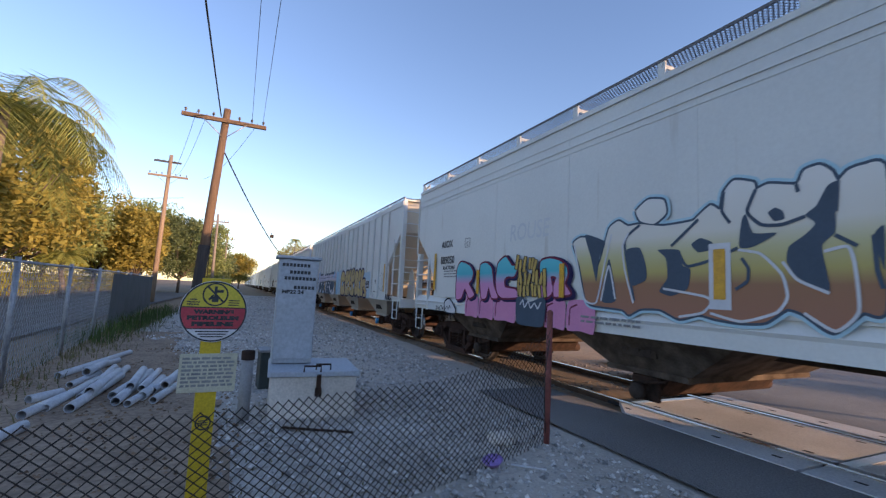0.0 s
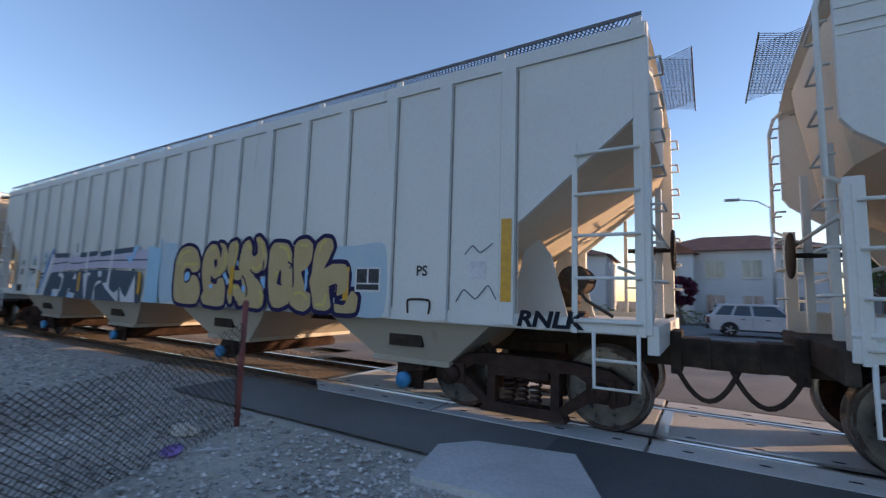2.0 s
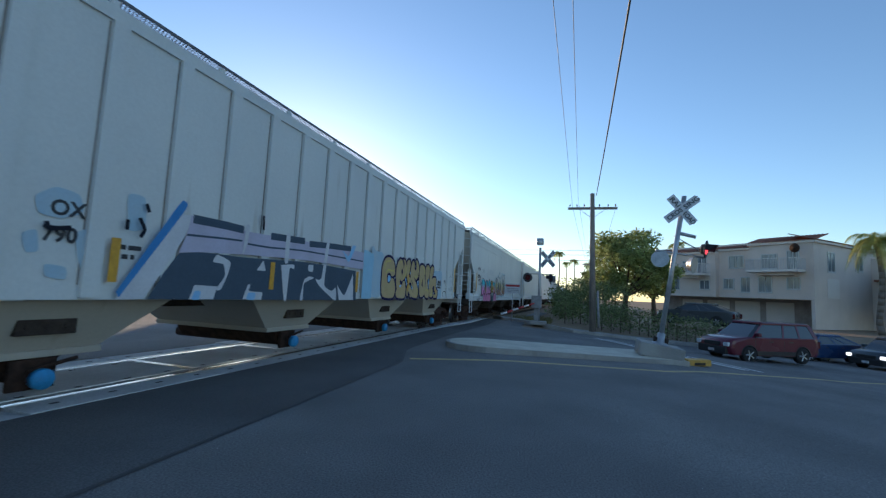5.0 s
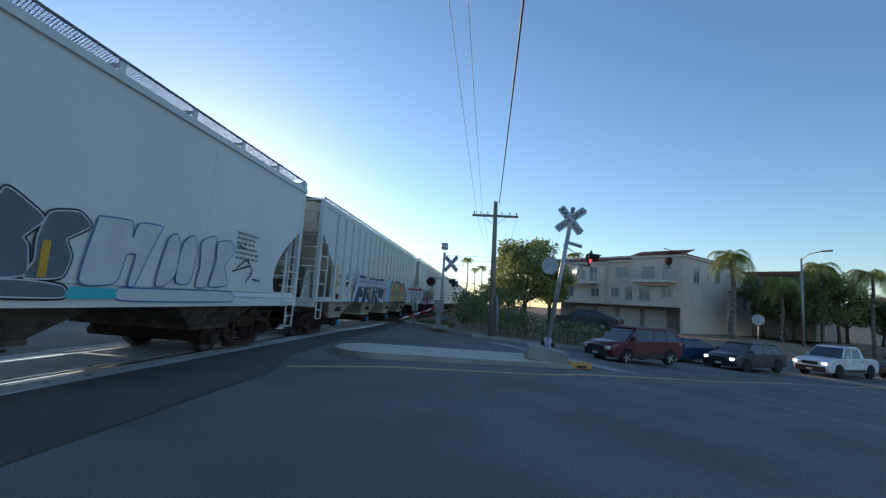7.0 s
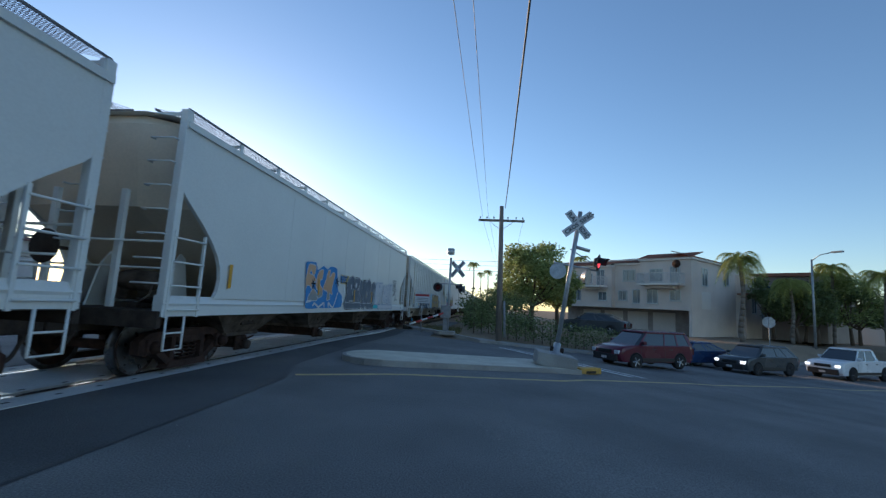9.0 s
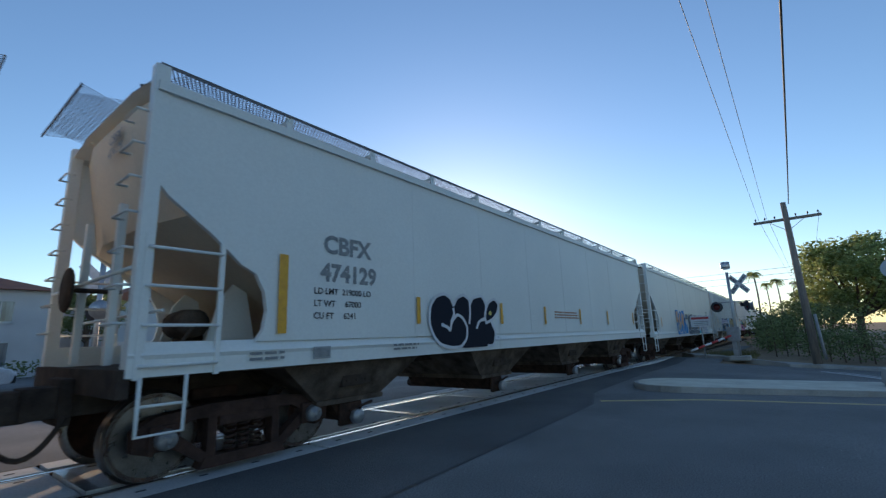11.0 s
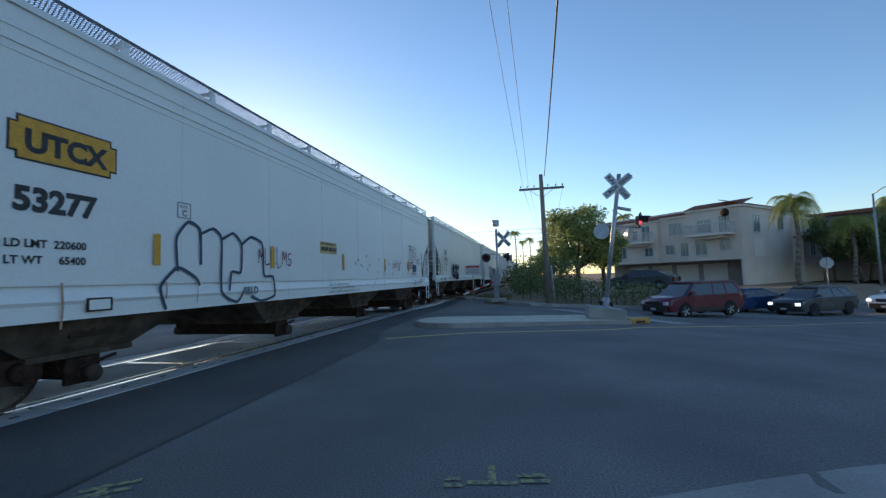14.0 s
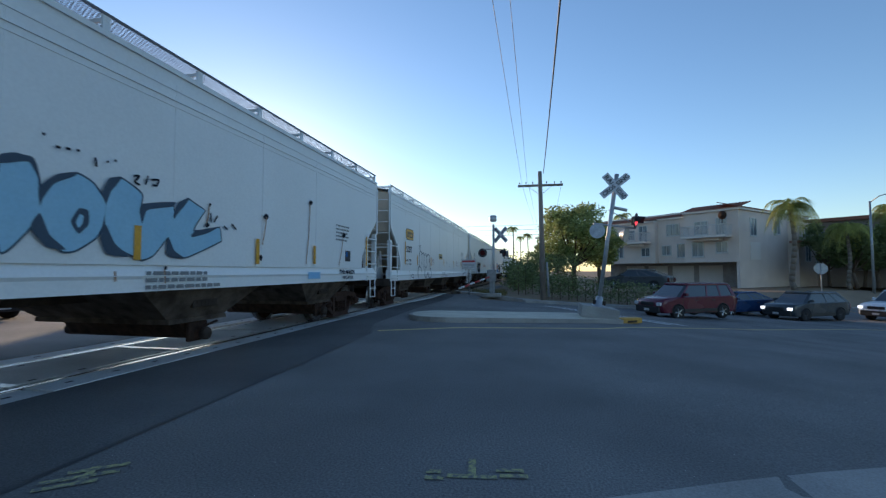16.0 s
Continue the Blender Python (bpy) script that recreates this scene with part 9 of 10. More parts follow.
flats = thing("apartment_building", pose(48.7, -19.9, -0.1, 0, 0, -46.5), "three-storey beige stucco flats with clay-tile roof edge and balconies", "apartment building")
WB, DB, HB = 16.0, 17.5, 7.55
part("wall", box(bmesh.new(), 0, WB, 0, 5.4, 2.35, HB), STUCCO, flats, "beige stucco wall")
part("wall", box(bmesh.new(), 0.9, WB, 5.4, 9.0, 2.35, HB - 0.25), STUCCO, flats, "beige stucco wall")
part("wall", box(bmesh.new(), 0.25, WB, 9.0, DB, 2.35, HB - 0.45), STUCCO, flats, "beige stucco wall")
part("ground_wall", box(bmesh.new(), 3.4, WB, 0.3, DB, -0.3, 2.346), GARAGE_SHADE, flats, "recessed garage level with shade in its wall colour")
part("ground_wall", box(bmesh.new(), 0, WB, 0, 0.28, -0.3, 2.346), STUCCO, flats)
part("wall", box(bmesh.new(), 11.0, WB + 1.5, -1.0, -0.004, -0.3, 6.9), STUCCO, flats, "beige stucco bay wall")
for y in (3.2, 6.3, 9.4, 12.5):
    part("garage_door", box(bmesh.new(), 3.34, 3.39, y, y + 2.5, 0, 2.05), STUCCO_L, flats)
part("cornice", box(box(box(bmesh.new(), -0.25, WB + 0.2, -0.25, 5.5, HB + 0.004, HB + 0.2), 0.65, WB, 5.504, 9.0, HB - 0.246, HB - 0.05), 0.0, WB, 9.004, DB + 0.2, HB - 0.446, HB - 0.25), STUCCO_L, flats)
bm = bmesh.new()
for (x0, y0, y1, z) in ((-0.35, -0.35, 5.6, HB + 0.2), (0.55, 5.6, 9.1, HB - 0.05), (-0.1, 9.1, DB + 0.3, HB - 0.25)):
    n = int((y1 - y0) / 0.3)
    for k in range(n):
        a, b = y0 + (y1 - y0) * k / n, y0 + (y1 - y0) * (k + 1) / n
        m_ = (a + b) / 2
        vs = [bm.verts.new(p) for p in ((x0, a, z), (x0, m_, z + 0.09), (x0, b, z), (x0 + 2.4, b, z + 0.72), (x0 + 2.4, m_, z + 0.81), (x0 + 2.4, a, z + 0.72))]
        bm.faces.new((vs[0], vs[1], vs[4], vs[5]))
        bm.faces.new((vs[1], vs[2], vs[3], vs[4]))
    if y0 < 0:
        for k in range(50):
            a, b = -0.35 + 16.6 * k / 50, -0.35 + 16.6 * (k + 1) / 50
            vs = [bm.verts.new(p) for p in ((a, y0, z), ((a + b) / 2, y0, z + 0.09), (b, y0, z), (b, y0 + 2.2, z + 0.66), ((a + b) / 2, y0 + 2.2, z + 0.75), (a, y0 + 2.2, z + 0.66))]
            bm.faces.new((vs[5], vs[4], vs[1], vs[0]))
            bm.faces.new((vs[4], vs[3], vs[2], vs[1]))
part("roof_tiles", bm, ROOF_TILE, flats, "red clay tiles along the roof edge")
part("roof", box(bmesh.new(), 1.8, WB - 0.3, 0.8, DB - 0.2, HB + 0.2, HB + 0.55), STUCCO_L, flats)
balcony(flats, 0.6, 5.0, 5.05, 1.5)
bal2 = balcony(flats, 9.4, 13.0, 4.85, 1.5)
for y, z, w, h_ in ((1.6, 5.1, 0.9, 1.75), (3.6, 5.3, 1.3, 1.3), (1.6, 3.35, 1.0, 1.0), (4.0, 3.0, 1.1, 1.45)):
    window(flats, "x", 0, y, z, w, h_)
for y, z, w, h_ in ((6.2, 3.0, 1.0, 1.45), (8.0, 3.3, 1.0, 1.0), (7.2, 5.5, 1.4, 1.2)):
    window(flats, "x", 0.9, y, z, w, h_)
for y, z, w, h_ in ((10.5, 4.95, 1.0, 1.8), (12.2, 5.2, 1.2, 1.1), (10.2, 3.2, 1.0, 0.9), (13.8, 3.1, 1.2, 1.3), (15.8, 3.1, 1.0, 1.0), (15.2, 5.3, 1.3, 1.2)):
    window(flats, "x", 0.25, y, z, w, h_)
for x, z, w, h_ in ((3.0, 5.1, 1.2, 1.7), (8.4, 5.5, 1.4, 1.4)):
    window(flats, "y", 0, x, z, w, h_)
for x, z, w, h_ in ((13.4, 5.0, 1.3, 1.3), (13.4, 2.6, 1.3, 1.6)):
    window(flats, "y", -1.0, x, z, w, h_)
part("bay_roof", box(bmesh.new(), 10.6, WB + 1.9, -1.5, -0.3, 4.55, 4.75), ROOF_TILE, flats)
part("wall_panel", box(bmesh.new(), 2.2, 4.4, -0.03, -0.004, 2.6, 4.4), STUCCO_L, flats)
bm = bmesh.new()
lathe(bm, [(0.02, -0.05), (0.3, 0.0), (0.42, 0.1), (0.40, 0.11), (0.02, 0.0)], (-1.1, 1.0, 7.0), "x", 18)
tube(bm, (-1.05, 1.0, 7.0), (-0.9, 1.0, 6.1), 0.03)
part("satellite_dish", bm, RUST, flats, "brown satellite dish")

flats2 = thing("apartment_building", pose(61, -30, -0.1, 0, 0, -46.5), "tan flats half hidden by palms", "apartment building")
part("wall", box(bmesh.new(), 0, 14, -9, 8, -0.3, 7.0), STUCCO_SHADE, flats2)
part("roof", box(bmesh.new(), -0.5, 14.5, -9.5, 8.5, 7.004, 7.4), ROOF_TILE, flats2)
for y in (-7, -3.5, 0, 3.5, 6.5):
    window(flats2, "x", 0, y, 4.6, 1.3, 1.3)
    window(flats2, "x", 0, y, 1.6, 1.3, 1.3)


def house(x, y, z, turn, w, d, h_, wall, label, seed):
    """Two-storey house with a hipped roof; its front faces -y before the turn."""
    hs = thing("house", pose(x, y, z, 0, 0, turn), label, "house", "houses")
    part("wall", box(bmesh.new(), -w / 2, w / 2, 0, d, -0.3, h_), wall, hs)
    part("wall", box(bmesh.new(), -w / 2 + 0.8, -w / 2 + 4.2, -1.2, -0.004, -0.3, h_ - 0.3), wall, hs)
    bm = bmesh.new()
    a = [bm.verts.new(p) for p in ((-w / 2 - 0.5, -0.5, h_ + 0.004), (w / 2 + 0.5, -0.5, h_ + 0.004), (w / 2 + 0.5, d + 0.5, h_ + 0.004), (-w / 2 - 0.5, d + 0.5, h_ + 0.004), (-w / 2 + d / 2, d / 2, h_ + 1.7), (w / 2 - d / 2, d / 2, h_ + 1.7))]
    for f in ((0, 1, 5, 4), (1, 2, 5), (2, 3, 4, 5), (3, 0, 4), (3, 2, 1, 0)):
        bm.faces.new([a[i] for i in f])
    part("roof", bm, ROOF_TILE, hs)
    bm = bmesh.new()
    a = [bm.verts.new(p) for p in ((-w / 2 + 0.4, -1.6, h_ - 0.3), (-w / 2 + 4.6, -1.6, h_ - 0.3), (-w / 2 + 4.6, 0.6, h_ - 0.3), (-w / 2 + 0.4, 0.6, h_ - 0.3), (-w / 2 + 2.5, -1.4, h_ + 0.9), (-w / 2 + 2.5, 2.2, h_ + 0.9))]
    for f in ((0, 1, 4), (1, 2, 5, 4), (3, 0, 4, 5), (2, 3, 5), (3, 2, 1, 0)):
        bm.faces.new([a[i] for i in f])
    part("gable_roof", bm, ROOF_TILE, hs)
    window(hs, "y", -1.2, -w / 2 + 2.5, h_ - 2.2, 1.3, 1.3)
    part("garage_door", box(bmesh.new(), -w / 2 + 1.1, -w / 2 + 3.9, -1.24, -1.204, -0.1, 2.2), STUCCO_L, hs)
    for k in range(int((w - 5) / 2.4)):
        window(hs, "y", 0, -w / 2 + 5.6 + k * 2.4, h_ - 2.1, 1.2, 1.3)
        window(hs, "y", 0, -w / 2 + 5.6 + k * 2.4, 0.8, 1.2, 1.5)
    return hs


house(-14, 40, -0.2, 4, 13, 9, 5.6, STUCCO_W, "white two-storey house beyond the railway", 1)
house(1.5, 41, -0.2, -3, 13, 9, 5.8, STUCCO_W, "white two-storey house beyond the railway", 2)
house(17, 42, -0.2, 2, 13, 9, 5.6, STUCCO_W, "white two-storey house beyond the railway", 3)
house(33, 44, -0.2, -4, 13, 9, 5.4, STUCCO_W, "white two-storey house beyond the railway", 4)
house(64.5, -50.5, -0.4, -135, 9, 8, 4.4, STUCCO, "distant tan house with red roof", 5)
hedge((-20, 37.5), (40, 38.5), 1.1, 0.7, LEAF_DARK, "low hedge before the houses", 38, per=60, size=0.12, step=1.4)
for k, (x, y, hh, leaf) in enumerate(((-12, 30, 7.5, LEAF_GREEN), (9, 36, 5.5, LEAF_DARK), (24, 34, 6.5, LEAF_GREEN), (-30, 32, 7, LEAF_DARK), (-1.5, 36.5, 3.4, LEAF_RED))):
    tree(x, y, -0.15, hh, hh * 0.36, leaf, "street tree before the white houses" if leaf is not LEAF_RED else "small purple-leaved tree before the houses", 400 + k, clear=0.4, clumps=20, per=130, size=0.16)


def street_lamp(x, y, z, turn, label):
    s = thing("street_lamp", pose(x, y, z, 0, 0, turn), label, "street lamp", "street lamps")
    part("pole", tube(bmesh.new(), (0, 0, -0.2), (0, 0, 7.6), 0.11, 0.07, 14), GALV, s)
    part("arm", path_tube(bmesh.new(), [(0, 0, 7.5), (0.7, 0, 7.95), (1.7, 0, 8.1)], 0.04), GALV, s)
    part("lamp_head", cube(1.6, 2.4, -0.15, 0.15, 8.02, 8.16, 0.04), GREY_POST, s)
    return s


street_lamp(43.7, -27.8, -0.4, 205, "grey steel street lamp among the palms")
street_lamp(3.5, 33.0, -0.2, 190, "grey steel street lamp beyond the railway")

# palms and trees along the road
palm(44.5, -22.4, -0.1, 7.3, 2.9, "queen palm in front of the flats", 71, droop=1.15, fronds=26, r=0.22)
palm(46.2, -27.6, -0.1, 5.4, 2.6, "queen palm beside the lamp", 72, droop=1.15, fronds=22)
palm(49.5, -33.4, -0.1, 7.4, 2.7, "tall queen palm beside the road", 73, droop=1.1, fronds=24)
palm(45.8, -35.1, -0.9, 7.2, 2.7, "tall queen palm beside the road", 74, droop=1.1, fronds=24)
palm(92, -80, -0.1, 8.4, 1.6, "very tall distant fan palm", 75, droop=1.0, fronds=20)
palm(75, -14, -0.1, 10.3, 2.0, "tall palm behind the flats", 76, fronds=16)
for k, (x, y, hh, r) in enumerate(((48.5, -29.6, 5.6, 2.2), (50.4, -35.6, 6.6, 3.0), (53, -33, 6.6, 3.0), (50.5, -39.6, 4.2, 2.4), (52, -37.5, 6.0, 2.8), (62, -58, 4.5, 3.0), (53.5, -30.2, 6.4, 2.6), (49.6, -32.0, 5.4, 2.4))):
    tree(x, y, -0.1, hh, r, LEAF_DARK if k != 1 else LEAF_GREEN, "leafy street tree beside the road", 500 + k, clear=0.25, clumps=26, per=170, size=0.15)
stop = thing("stop_sign", pose(37.0, -20.3, -1.05, 0, 0, 158), "back of an octagonal sign on a post", "road sign")
part("post", tube(bmesh.new(), (0, 0, 0), (0, 0, 2.9), 0.035, n=8), GALV, stop)
bm = bmesh.new()
prism(bm, [(0.42 * math.cos(math.pi / 8 + k * math.pi / 4), 2.55 + 0.42 * math.sin(math.pi / 8 + k * math.pi / 4)) for k in range(8)], -0.01, 0.01)
bm.transform(Matrix.Rotation(radians(90), 4, "Z"))
bmesh.ops.recalc_face_normals(bm, faces=bm.faces)
part("octagon", bm, MAST, stop, "bare aluminium back of the sign")


# ---- waiting vehicles ----
TYRE = material("tyre", (0.025, 0.025, 0.026), None, 0.85, scale=9)
RIM = material("alloy_rim", (0.45, 0.46, 0.47), (0.35, 0.36, 0.37), 0.35, 0.8, scale=9)
RIM_DARK = material("dark_rim", (0.05, 0.05, 0.055), None, 0.4, 0.6, scale=9)
TRIM = material("black_trim", (0.025, 0.025, 0.027), None, 0.55, scale=9)
HEADLAMP = material("headlamp", (0.75, 0.76, 0.78), None, 0.12, scale=9, bump=0)
HEADLAMP_ON = material("lit_headlamp", (0.9, 0.9, 0.9), None, 0.2, scale=9, bump=0, emit=(1.0, 0.95, 0.85, 1.0))
PLATE = material("plate_white", (0.6, 0.6, 0.6), None, 0.5, scale=9)


def paint(name, c, rough=0.25):
    m = material(name, c, tuple(v * 0.9 for v in c), rough, 0.0, scale=0.7, fine=20, bump=0.0, spec=0.35)
    m.node_tree.nodes["Principled BSDF"].inputs["Coat Weight"].default_value = 0.3
    return m


def loft(bm, rings, mi=0, close=True):
    prev = None
    first = None
    for ring in rings:
        vs = [bm.verts.new(p) for p in ring]
        if prev:
            n = len(vs)
            for k in range(n):
                f = bm.faces.new((prev[k], prev[(k + 1) % n], vs[(k + 1) % n], vs[k]))
                f.material_index = mi
        else:
            first = vs
        prev = vs
    if close:
        bm.faces.new(first[::-1]).material_index = mi
        bm.faces.new(prev).material_index = mi
    bmesh.ops.recalc_face_normals(bm, faces=bm.faces)
    return bm


def vehicle(name, label, cat, m, body, L, W, H, wb, wr, hood, roof0, roof1, deck, bed=False, rim=RIM, lit=False, clad=False):
    """Nose towards +x. hood, deck: heights of bonnet and tail; roof0..roof1: the cabin's roof along x; body: paint."""
    v = thing(name, m, label, cat, "vehicles waiting at the crossing")
    h0 = 0.30 * H / 1.6
    belt = hood + 0.06
    x0, x1 = -L / 2, L / 2
    a = roof0 + 0.72                                    # foot of the windscreen
    if bed:
        b = roof1 - 0.15
    elif deck >= belt - 0.02:
        b = x0 + 0.10                                   # upright tail of an estate body
    else:
        b = roof1 - 0.75                                # sloping rear window
    arch = wr * 1.13

    def underside():
        pts = [(x0 + 0.06, h0 + 0.10), (x0 + 0.14, h0)]
        for xw in (-wb / 2, wb / 2):
            lim = math.asin(clamp((h0 - wr) / arch, -0.9, 0.9))
            for k in range(11):
                an = math.pi - lim + (2 * lim - math.pi) * k / 10
                pts.append((xw + arch * math.cos(an), wr + arch * math.sin(an)))
        return pts + [(x1 - 0.14, h0), (x1 - 0.04, h0 + 0.10)]

    def ring(y, pull, drop):
        """The lower body's outline along the car at y."""
        k = 1 - pull / (L / 2)
        nose = [(x1, h0 + 0.28), (x1 - 0.02, hood - 0.26), (x1 - 0.12, hood - 0.09 - drop), (x1 - 0.5, hood - 0.01 - drop), (a - 0.05, belt - 0.01 - drop * 0.6)]
        tail = [(b + 0.02, belt + 0.02 - drop * 0.5)] + ([] if b < x0 + 0.2 else [(x0 + 0.35, deck - drop)]) + [(x0 + 0.03, deck - 0.10 - drop), (x0, deck - 0.35), (x0 + 0.02, h0 + 0.3)]
        return [(x * (k if abs(x) > wb / 2 + arch else 1), y, z) for x, z in underside() + nose + tail]

    w = W / 2
    bm = loft(bmesh.new(), [ring(-w, 0.26, 0.08), ring(-w * 0.97, 0.12, 0.02), ring(-w * 0.78, 0.02, -0.01), ring(w * 0.78, 0.02, -0.01), ring(w * 0.97, 0.12, 0.02), ring(w, 0.26, 0.08)])
    for f in bm.faces:
        f.smooth = abs(f.normal.y) < 0.9 and f.normal.z > -0.3
    part("body", bm, body, v)
    # cabin: glass all round, roof and pillars in paint
    zr, wb_, wt = H, w * 0.955, w * 0.77
    foot = [(a, -wb_ * 0.9), (a - 0.22, -wb_), (b + 0.1, -wb_), (b, -wb_ * 0.86), (b, wb_ * 0.86), (b + 0.1, wb_), (a - 0.22, wb_), (a, wb_ * 0.9)]
    top_ = [(roof0, -wt * 0.86), (roof0 - 0.12, -wt), (roof1 + 0.1, -wt), (roof1, -wt * 0.86), (roof1, wt * 0.86), (roof1 + 0.1, wt), (roof0 - 0.12, wt), (roof0, wt * 0.86)]
    part("glasshouse", loft(bmesh.new(), [[(x, y, belt - 0.05) for x, y in foot], [(x, y, zr - 0.09) for x, y in top_]]), GLASS, v, "dark glass windows")
    grow = [(x + (0.05 if x > 0.2 else -0.05) * (1 if x in (roof0, roof1) else 0), y * 1.045) for x, y in top_]
    bm = loft(bmesh.new(), [[(x, y, zr - 0.105) for x, y in grow], [(x, y, zr - 0.055) for x, y in grow], [(x * 0.97 - 0.01, y * 0.9, zr - 0.01) for x, y in grow], [(x * 0.8 - 0.06, y * 0.6, zr) for x, y in grow]])
    part("roof", bm, body, v)
    mid = (a - 0.22 + b) / 2 + 0.15
    posts = [(a - 0.22, roof0 - 0.12, 0.05), (mid, (roof0 + roof1) / 2 + 0.12, 0.045)]
    if not bed and L > 4.4 and b < x0 + 0.2:
        posts += [(b + 0.95, roof1 + 0.75, 0.05)]
    posts += [(b + 0.1, roof1 + 0.1, 0.10 if not bed else 0.12)]
    for s in (-1, 1):
        for xa, xb, r in posts:
            bm = bmesh.new()
            loft(bm, [[(xa - r, s * (wb_ - 0.03), belt - 0.06), (xa + r, s * (wb_ - 0.03), belt - 0.06), (xa + r, s * (wb_ + 0.012), belt - 0.06), (xa - r, s * (wb_ + 0.012), belt - 0.06)], [(xb - r, s * (wt - 0.03), zr - 0.08), (xb + r, s * (wt - 0.03), zr - 0.08), (xb + r, s * (wt + 0.012), zr - 0.08), (xb - r, s * (wt + 0.012), zr - 0.08)]])
            part("pillar", bm, body, v)
        for xd in (a - 0.32, mid - 0.02):
            part("door_seam", box(bmesh.new(), xd - 0.006, xd + 0.006, s * w - 0.003, s * w + 0.002, h0 + 0.1, belt - 0.12), TRIM, v)
        if clad:
            part("side_cladding", box(bmesh.new(), -wb / 2 + arch * 0.96, wb / 2 - arch * 0.96, s * w - 0.01, s * w + 0.012, h0 + 0.02, h0 + 0.18, 0.004), TRIM, v)
    if bed:
        part("cargo_bed", box(bmesh.new(), x0 + 0.12, b - 0.06, -W * 0.40, W * 0.40, deck + 0.012, deck + 0.03), TRIM, v)
    # trim
    bm = bmesh.new()
    box(bm, x1 - 0.12, x1 + 0.03, -W * 0.41, W * 0.41, h0 + 0.0, h0 + 0.30, 0.04)
    part("bumper", bm, TRIM, v)
    part("bumper", cube(x0 - 0.03, x0 + 0.12, -W * 0.42, W * 0.42, h0 + 0.04, h0 + 0.26, 0.03), TRIM, v)
    bm = bmesh.new()
    box(bm, x1 - 0.04, x1 + 0.018, -W * 0.22, W * 0.22, hood - 0.36, hood - 0.2, 0.015)
    part("grille", bm, TRIM, v)
    part("number_plate", box(bmesh.new(), x1 + 0.031, x1 + 0.04, -0.16, 0.16, h0 + 0.08, h0 + 0.19), PLATE, v)
    for s in (-1, 1):
        bm = bmesh.new()
        box(bm, x1 - 0.22, x1 + 0.0, s * W * 0.40 - 0.15, s * W * 0.40 + 0.09, hood - 0.36, hood - 0.2, 0.03)
        part("headlight", bm, HEADLAMP_ON if lit else HEADLAMP, v)
        bm = bmesh.new()
        box(bm, x0 - 0.01, x0 + 0.12, s * W * 0.44 - 0.09, s * W * 0.44 + 0.05, deck - 0.42, deck - 0.12, 0.02)
        part("tail_light", bm, LENS_OFF, v)
        bm = bmesh.new()
        box(bm, a - 0.5, a - 0.34, s * W * 0.53 - 0.09, s * W * 0.53 + 0.09, belt + 0.02, belt + 0.17, 0.03)
        part("mirror", bm, body, v)
        for xx in (0.25, -0.75):
            part("door_handle", cube(xx - 0.1, xx + 0.1, s * W * 0.5 - 0.02, s * W * 0.5 + 0.02, belt - 0.2, belt - 0.16, 0.006), TRIM, v)
        bm = bmesh.new()
        box(bm, -wb / 2 + arch, wb / 2 - arch, s * W * 0.49 - 0.03, s * W * 0.49 + 0.012, h0 - 0.03, h0 + 0.05, 0.01)
        part("rocker_panel", bm, TRIM, v)
        for xw in (wb / 2, -wb / 2):
            bm = bmesh.new()
            lathe(bm, [(wr * 1.20, s * (W / 2 - 0.05)), (wr * 1.20, s * (W / 2 + 0.012)), (wr * 1.10, s * (W / 2 + 0.014)), (wr * 1.09, s * (W / 2 - 0.22)), (0.05, s * (W / 2 - 0.24))], (xw, 0, wr), "y", 26)
            bmesh.ops.delete(bm, geom=[f for f in bm.faces if f.calc_center_median().z < h0 + 0.02 or len(f.verts) > 4], context="FACES")
            part("wheel_arch", bm, TRIM, v)
            bm = bmesh.new()
            lathe(bm, [(wr * 0.62, -0.11), (wr * 0.94, -0.11), (wr, -0.07), (wr, 0.07), (wr * 0.94, 0.11), (wr * 0.62, 0.11)], (0, 0, 0), "y", 26)
            wh = part("wheel", bm, TYRE, v, at=Matrix.Translation((xw, s * (W * 0.5 - 0.09), wr)))
            bm = bmesh.new()
            lathe(bm, [(wr * 0.66, s * 0.10), (wr * 0.62, s * 0.06), (0.02, s * 0.075)], (0, 0, 0), "y", 22)
            for k in range(5):
                an = 2 * math.pi * k / 5
                tube(bm, (0, s * 0.095, 0), (wr * 0.62 * math.cos(an), s * 0.10, wr * 0.62 * math.sin(an)), 0.035, n=5)
            part("rim", bm, rim, wh)
    return v


def on_road(x, y, turn, dz=0.0):
    return pose(x, y, ground_z(x, y) + dz, 0, 0, turn)


HEAD = 118
vehicle("suv", "dark red compact sport utility vehicle waiting", "car", on_road(24.0, -7.3, HEAD), paint("burgundy_paint", (0.11, 0.014, 0.032)), 4.55, 1.80, 1.68, 2.62, 0.335, 1.0, 0.62, -1.95, 1.08, clad=True)
vehicle("sedan", "dark blue sedan waiting behind", "car", on_road(30.6, -12.1, HEAD), paint("blue_paint", (0.025, 0.055, 0.14)), 4.6, 1.80, 1.44, 2.7, 0.32, 0.90, 0.55, -1.0, 0.98)
vehicle("crossover", "dark grey-green crossover with lit headlights", "car", on_road(29.3, -15.2, HEAD), paint("slate_paint", (0.05, 0.062, 0.07)), 4.55, 1.84, 1.60, 2.65, 0.35, 0.97, 0.65, -1.5, 1.05, rim=RIM_DARK, lit=True, clad=True)
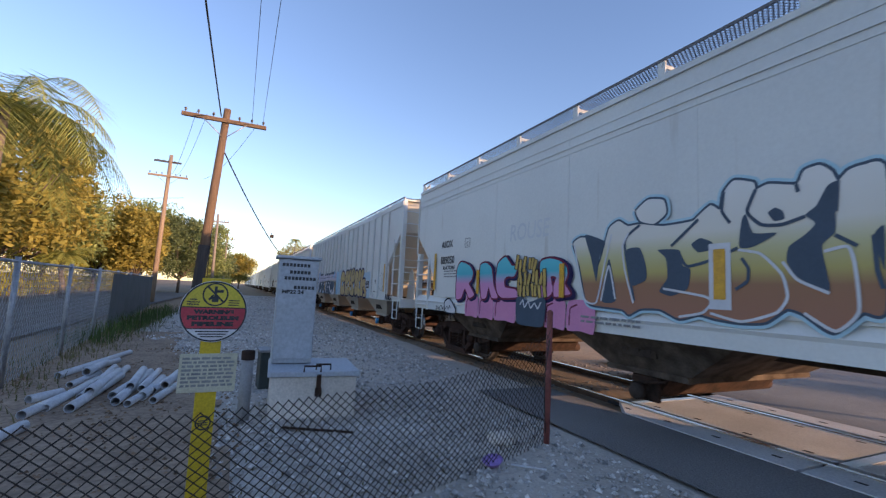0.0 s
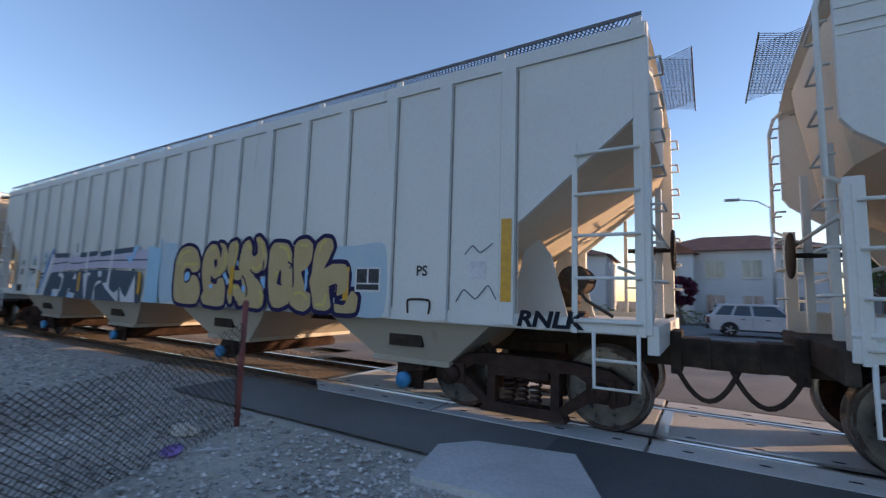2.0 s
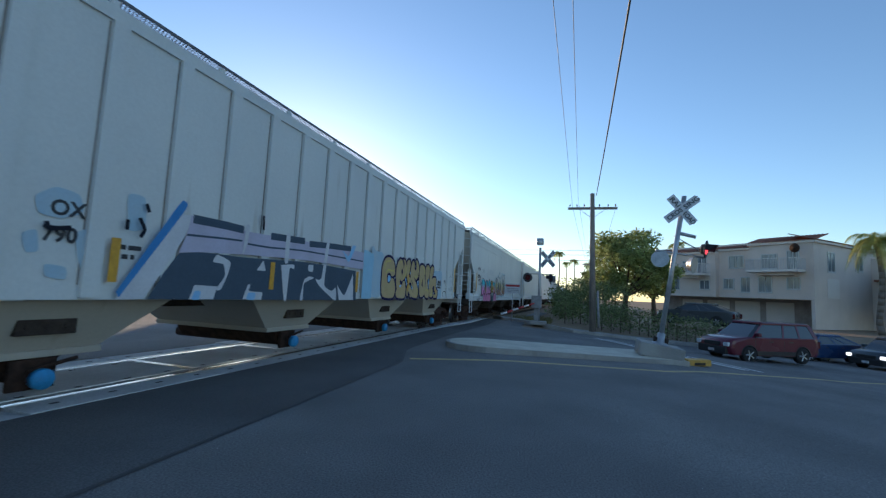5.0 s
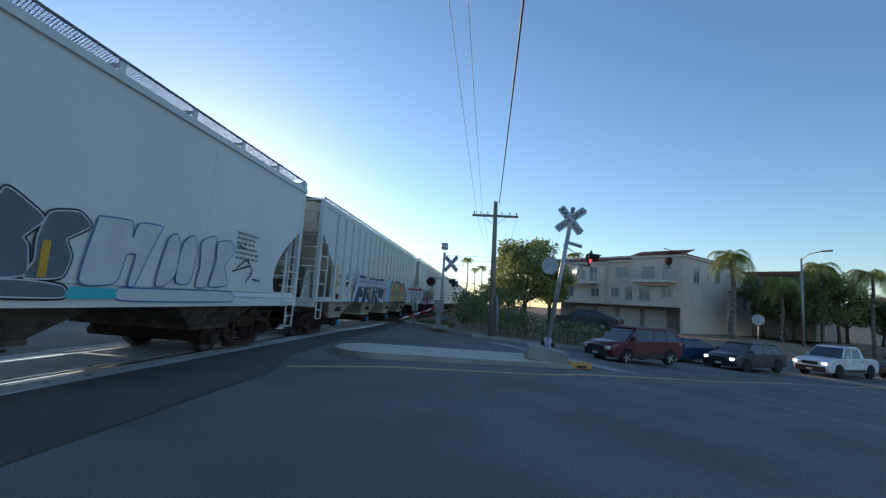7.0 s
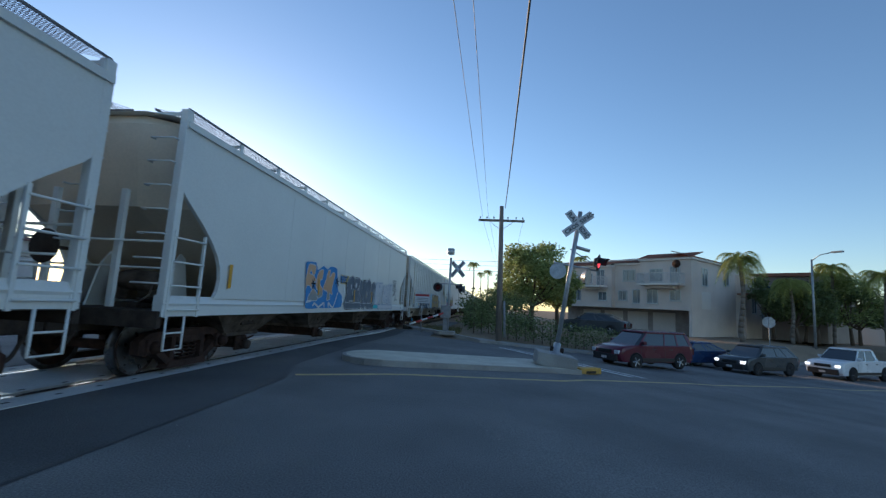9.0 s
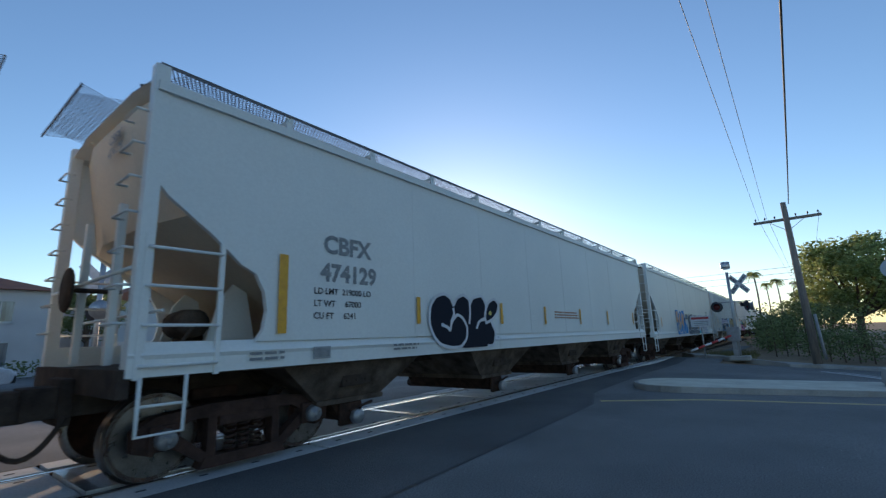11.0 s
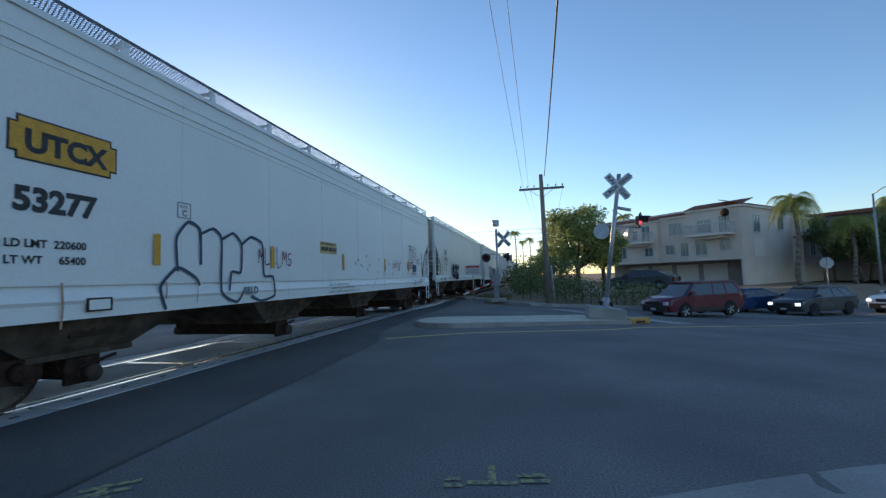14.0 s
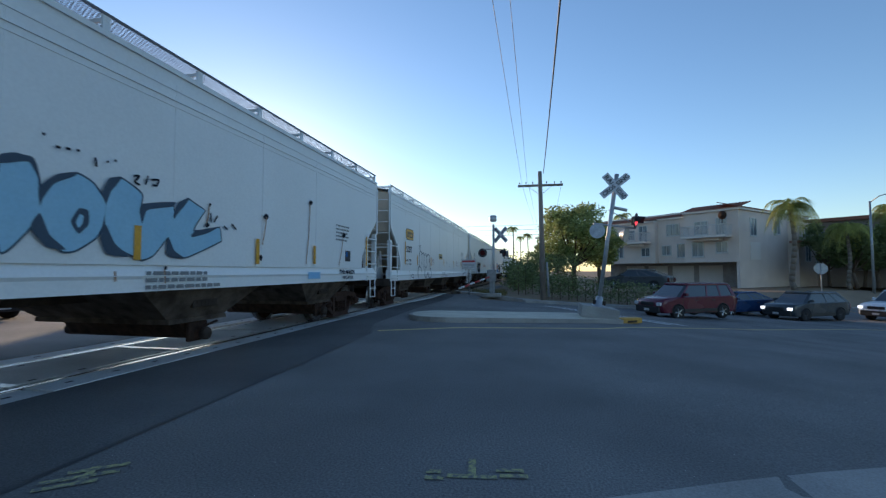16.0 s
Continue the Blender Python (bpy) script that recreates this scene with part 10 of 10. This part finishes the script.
vehicle("pickup_truck", "white crew-cab pickup truck waiting", "truck", on_road(31.4, -21.5, HEAD), paint("white_paint_gloss", (0.78, 0.79, 0.80)), 5.35, 1.86, 1.82, 3.2, 0.38, 1.10, 0.70, -0.85, 1.13, bed=True, rim=RIM_DARK, lit=True, clad=True)
vehicle("off_roader", "dark blue off-road vehicle waiting", "car", on_road(33.2, -27.3, HEAD), paint("navy_paint", (0.02, 0.035, 0.06)), 4.6, 1.9, 1.84, 2.9, 0.4, 1.12, 0.55, -2.0, 1.14, rim=RIM_DARK)
vehicle("sedan", "red sedan waiting at the end of the queue", "car", on_road(35.6, -33.4, HEAD), paint("red_paint", (0.28, 0.025, 0.03)), 4.6, 1.80, 1.46, 2.7, 0.32, 0.92, 0.55, -1.0, 1.0)
vehicle("sedan", "dark parked car behind the hedge", "car", pose(34.5, -7.4, 0, 0, 0, 60), paint("grey_paint", (0.08, 0.085, 0.09)), 4.6, 1.80, 1.46, 2.7, 0.32, 0.92, 0.55, -1.0, 1.0)
vehicle("sedan", "pale blue car on the road beyond the train", "car", pose(10.5, 17.5, ground_z(10, 17.5), 0, 0, -88), paint("silver_paint", (0.30, 0.34, 0.40)), 4.6, 1.80, 1.46, 2.7, 0.32, 0.92, 0.55, -1.0, 1.0)
vehicle("suv", "white car on the road beyond the train", "car", pose(2.2, 27.5, ground_z(2, 27), 0, 0, 4), paint("pearl_paint", (0.5, 0.51, 0.52)), 4.55, 1.80, 1.62, 2.62, 0.33, 0.98, 0.72, -1.75, 1.06)


# ---- what moves ----
# seconds, and metres by which the train runs ahead of its even pace
PACE = [(0, 0.45), (0.5, 0.09), (1, 0), (2, 0), (4, 0), (6, 0), (8, 0.02), (9, 0.12), (10, 0.22), (10.5, 0.24), (11, 0.18), (11.5, 0.26), (12, 0.18), (12.5, 0.05), (13, -0.03), (13.5, -0.11), (14, -0.11), (14.5, 0.06), (15, 0.1), (16, 0.08)]


def motions():
    for car, x in CARS.values():
        walk(car, [(t, pose(x + SPEED * t + d, TRACK_Y, 0)) for t, d in PACE])
    turn = math.degrees(SPEED / 0.457)
    for ws, x in TURNING:
        walk(ws, [(k * 0.1, Matrix.Translation((x, 0, 0.457)) @ Matrix.Rotation(radians(turn * k * 0.1), 4, "Y")) for k in range(161)])


motions()
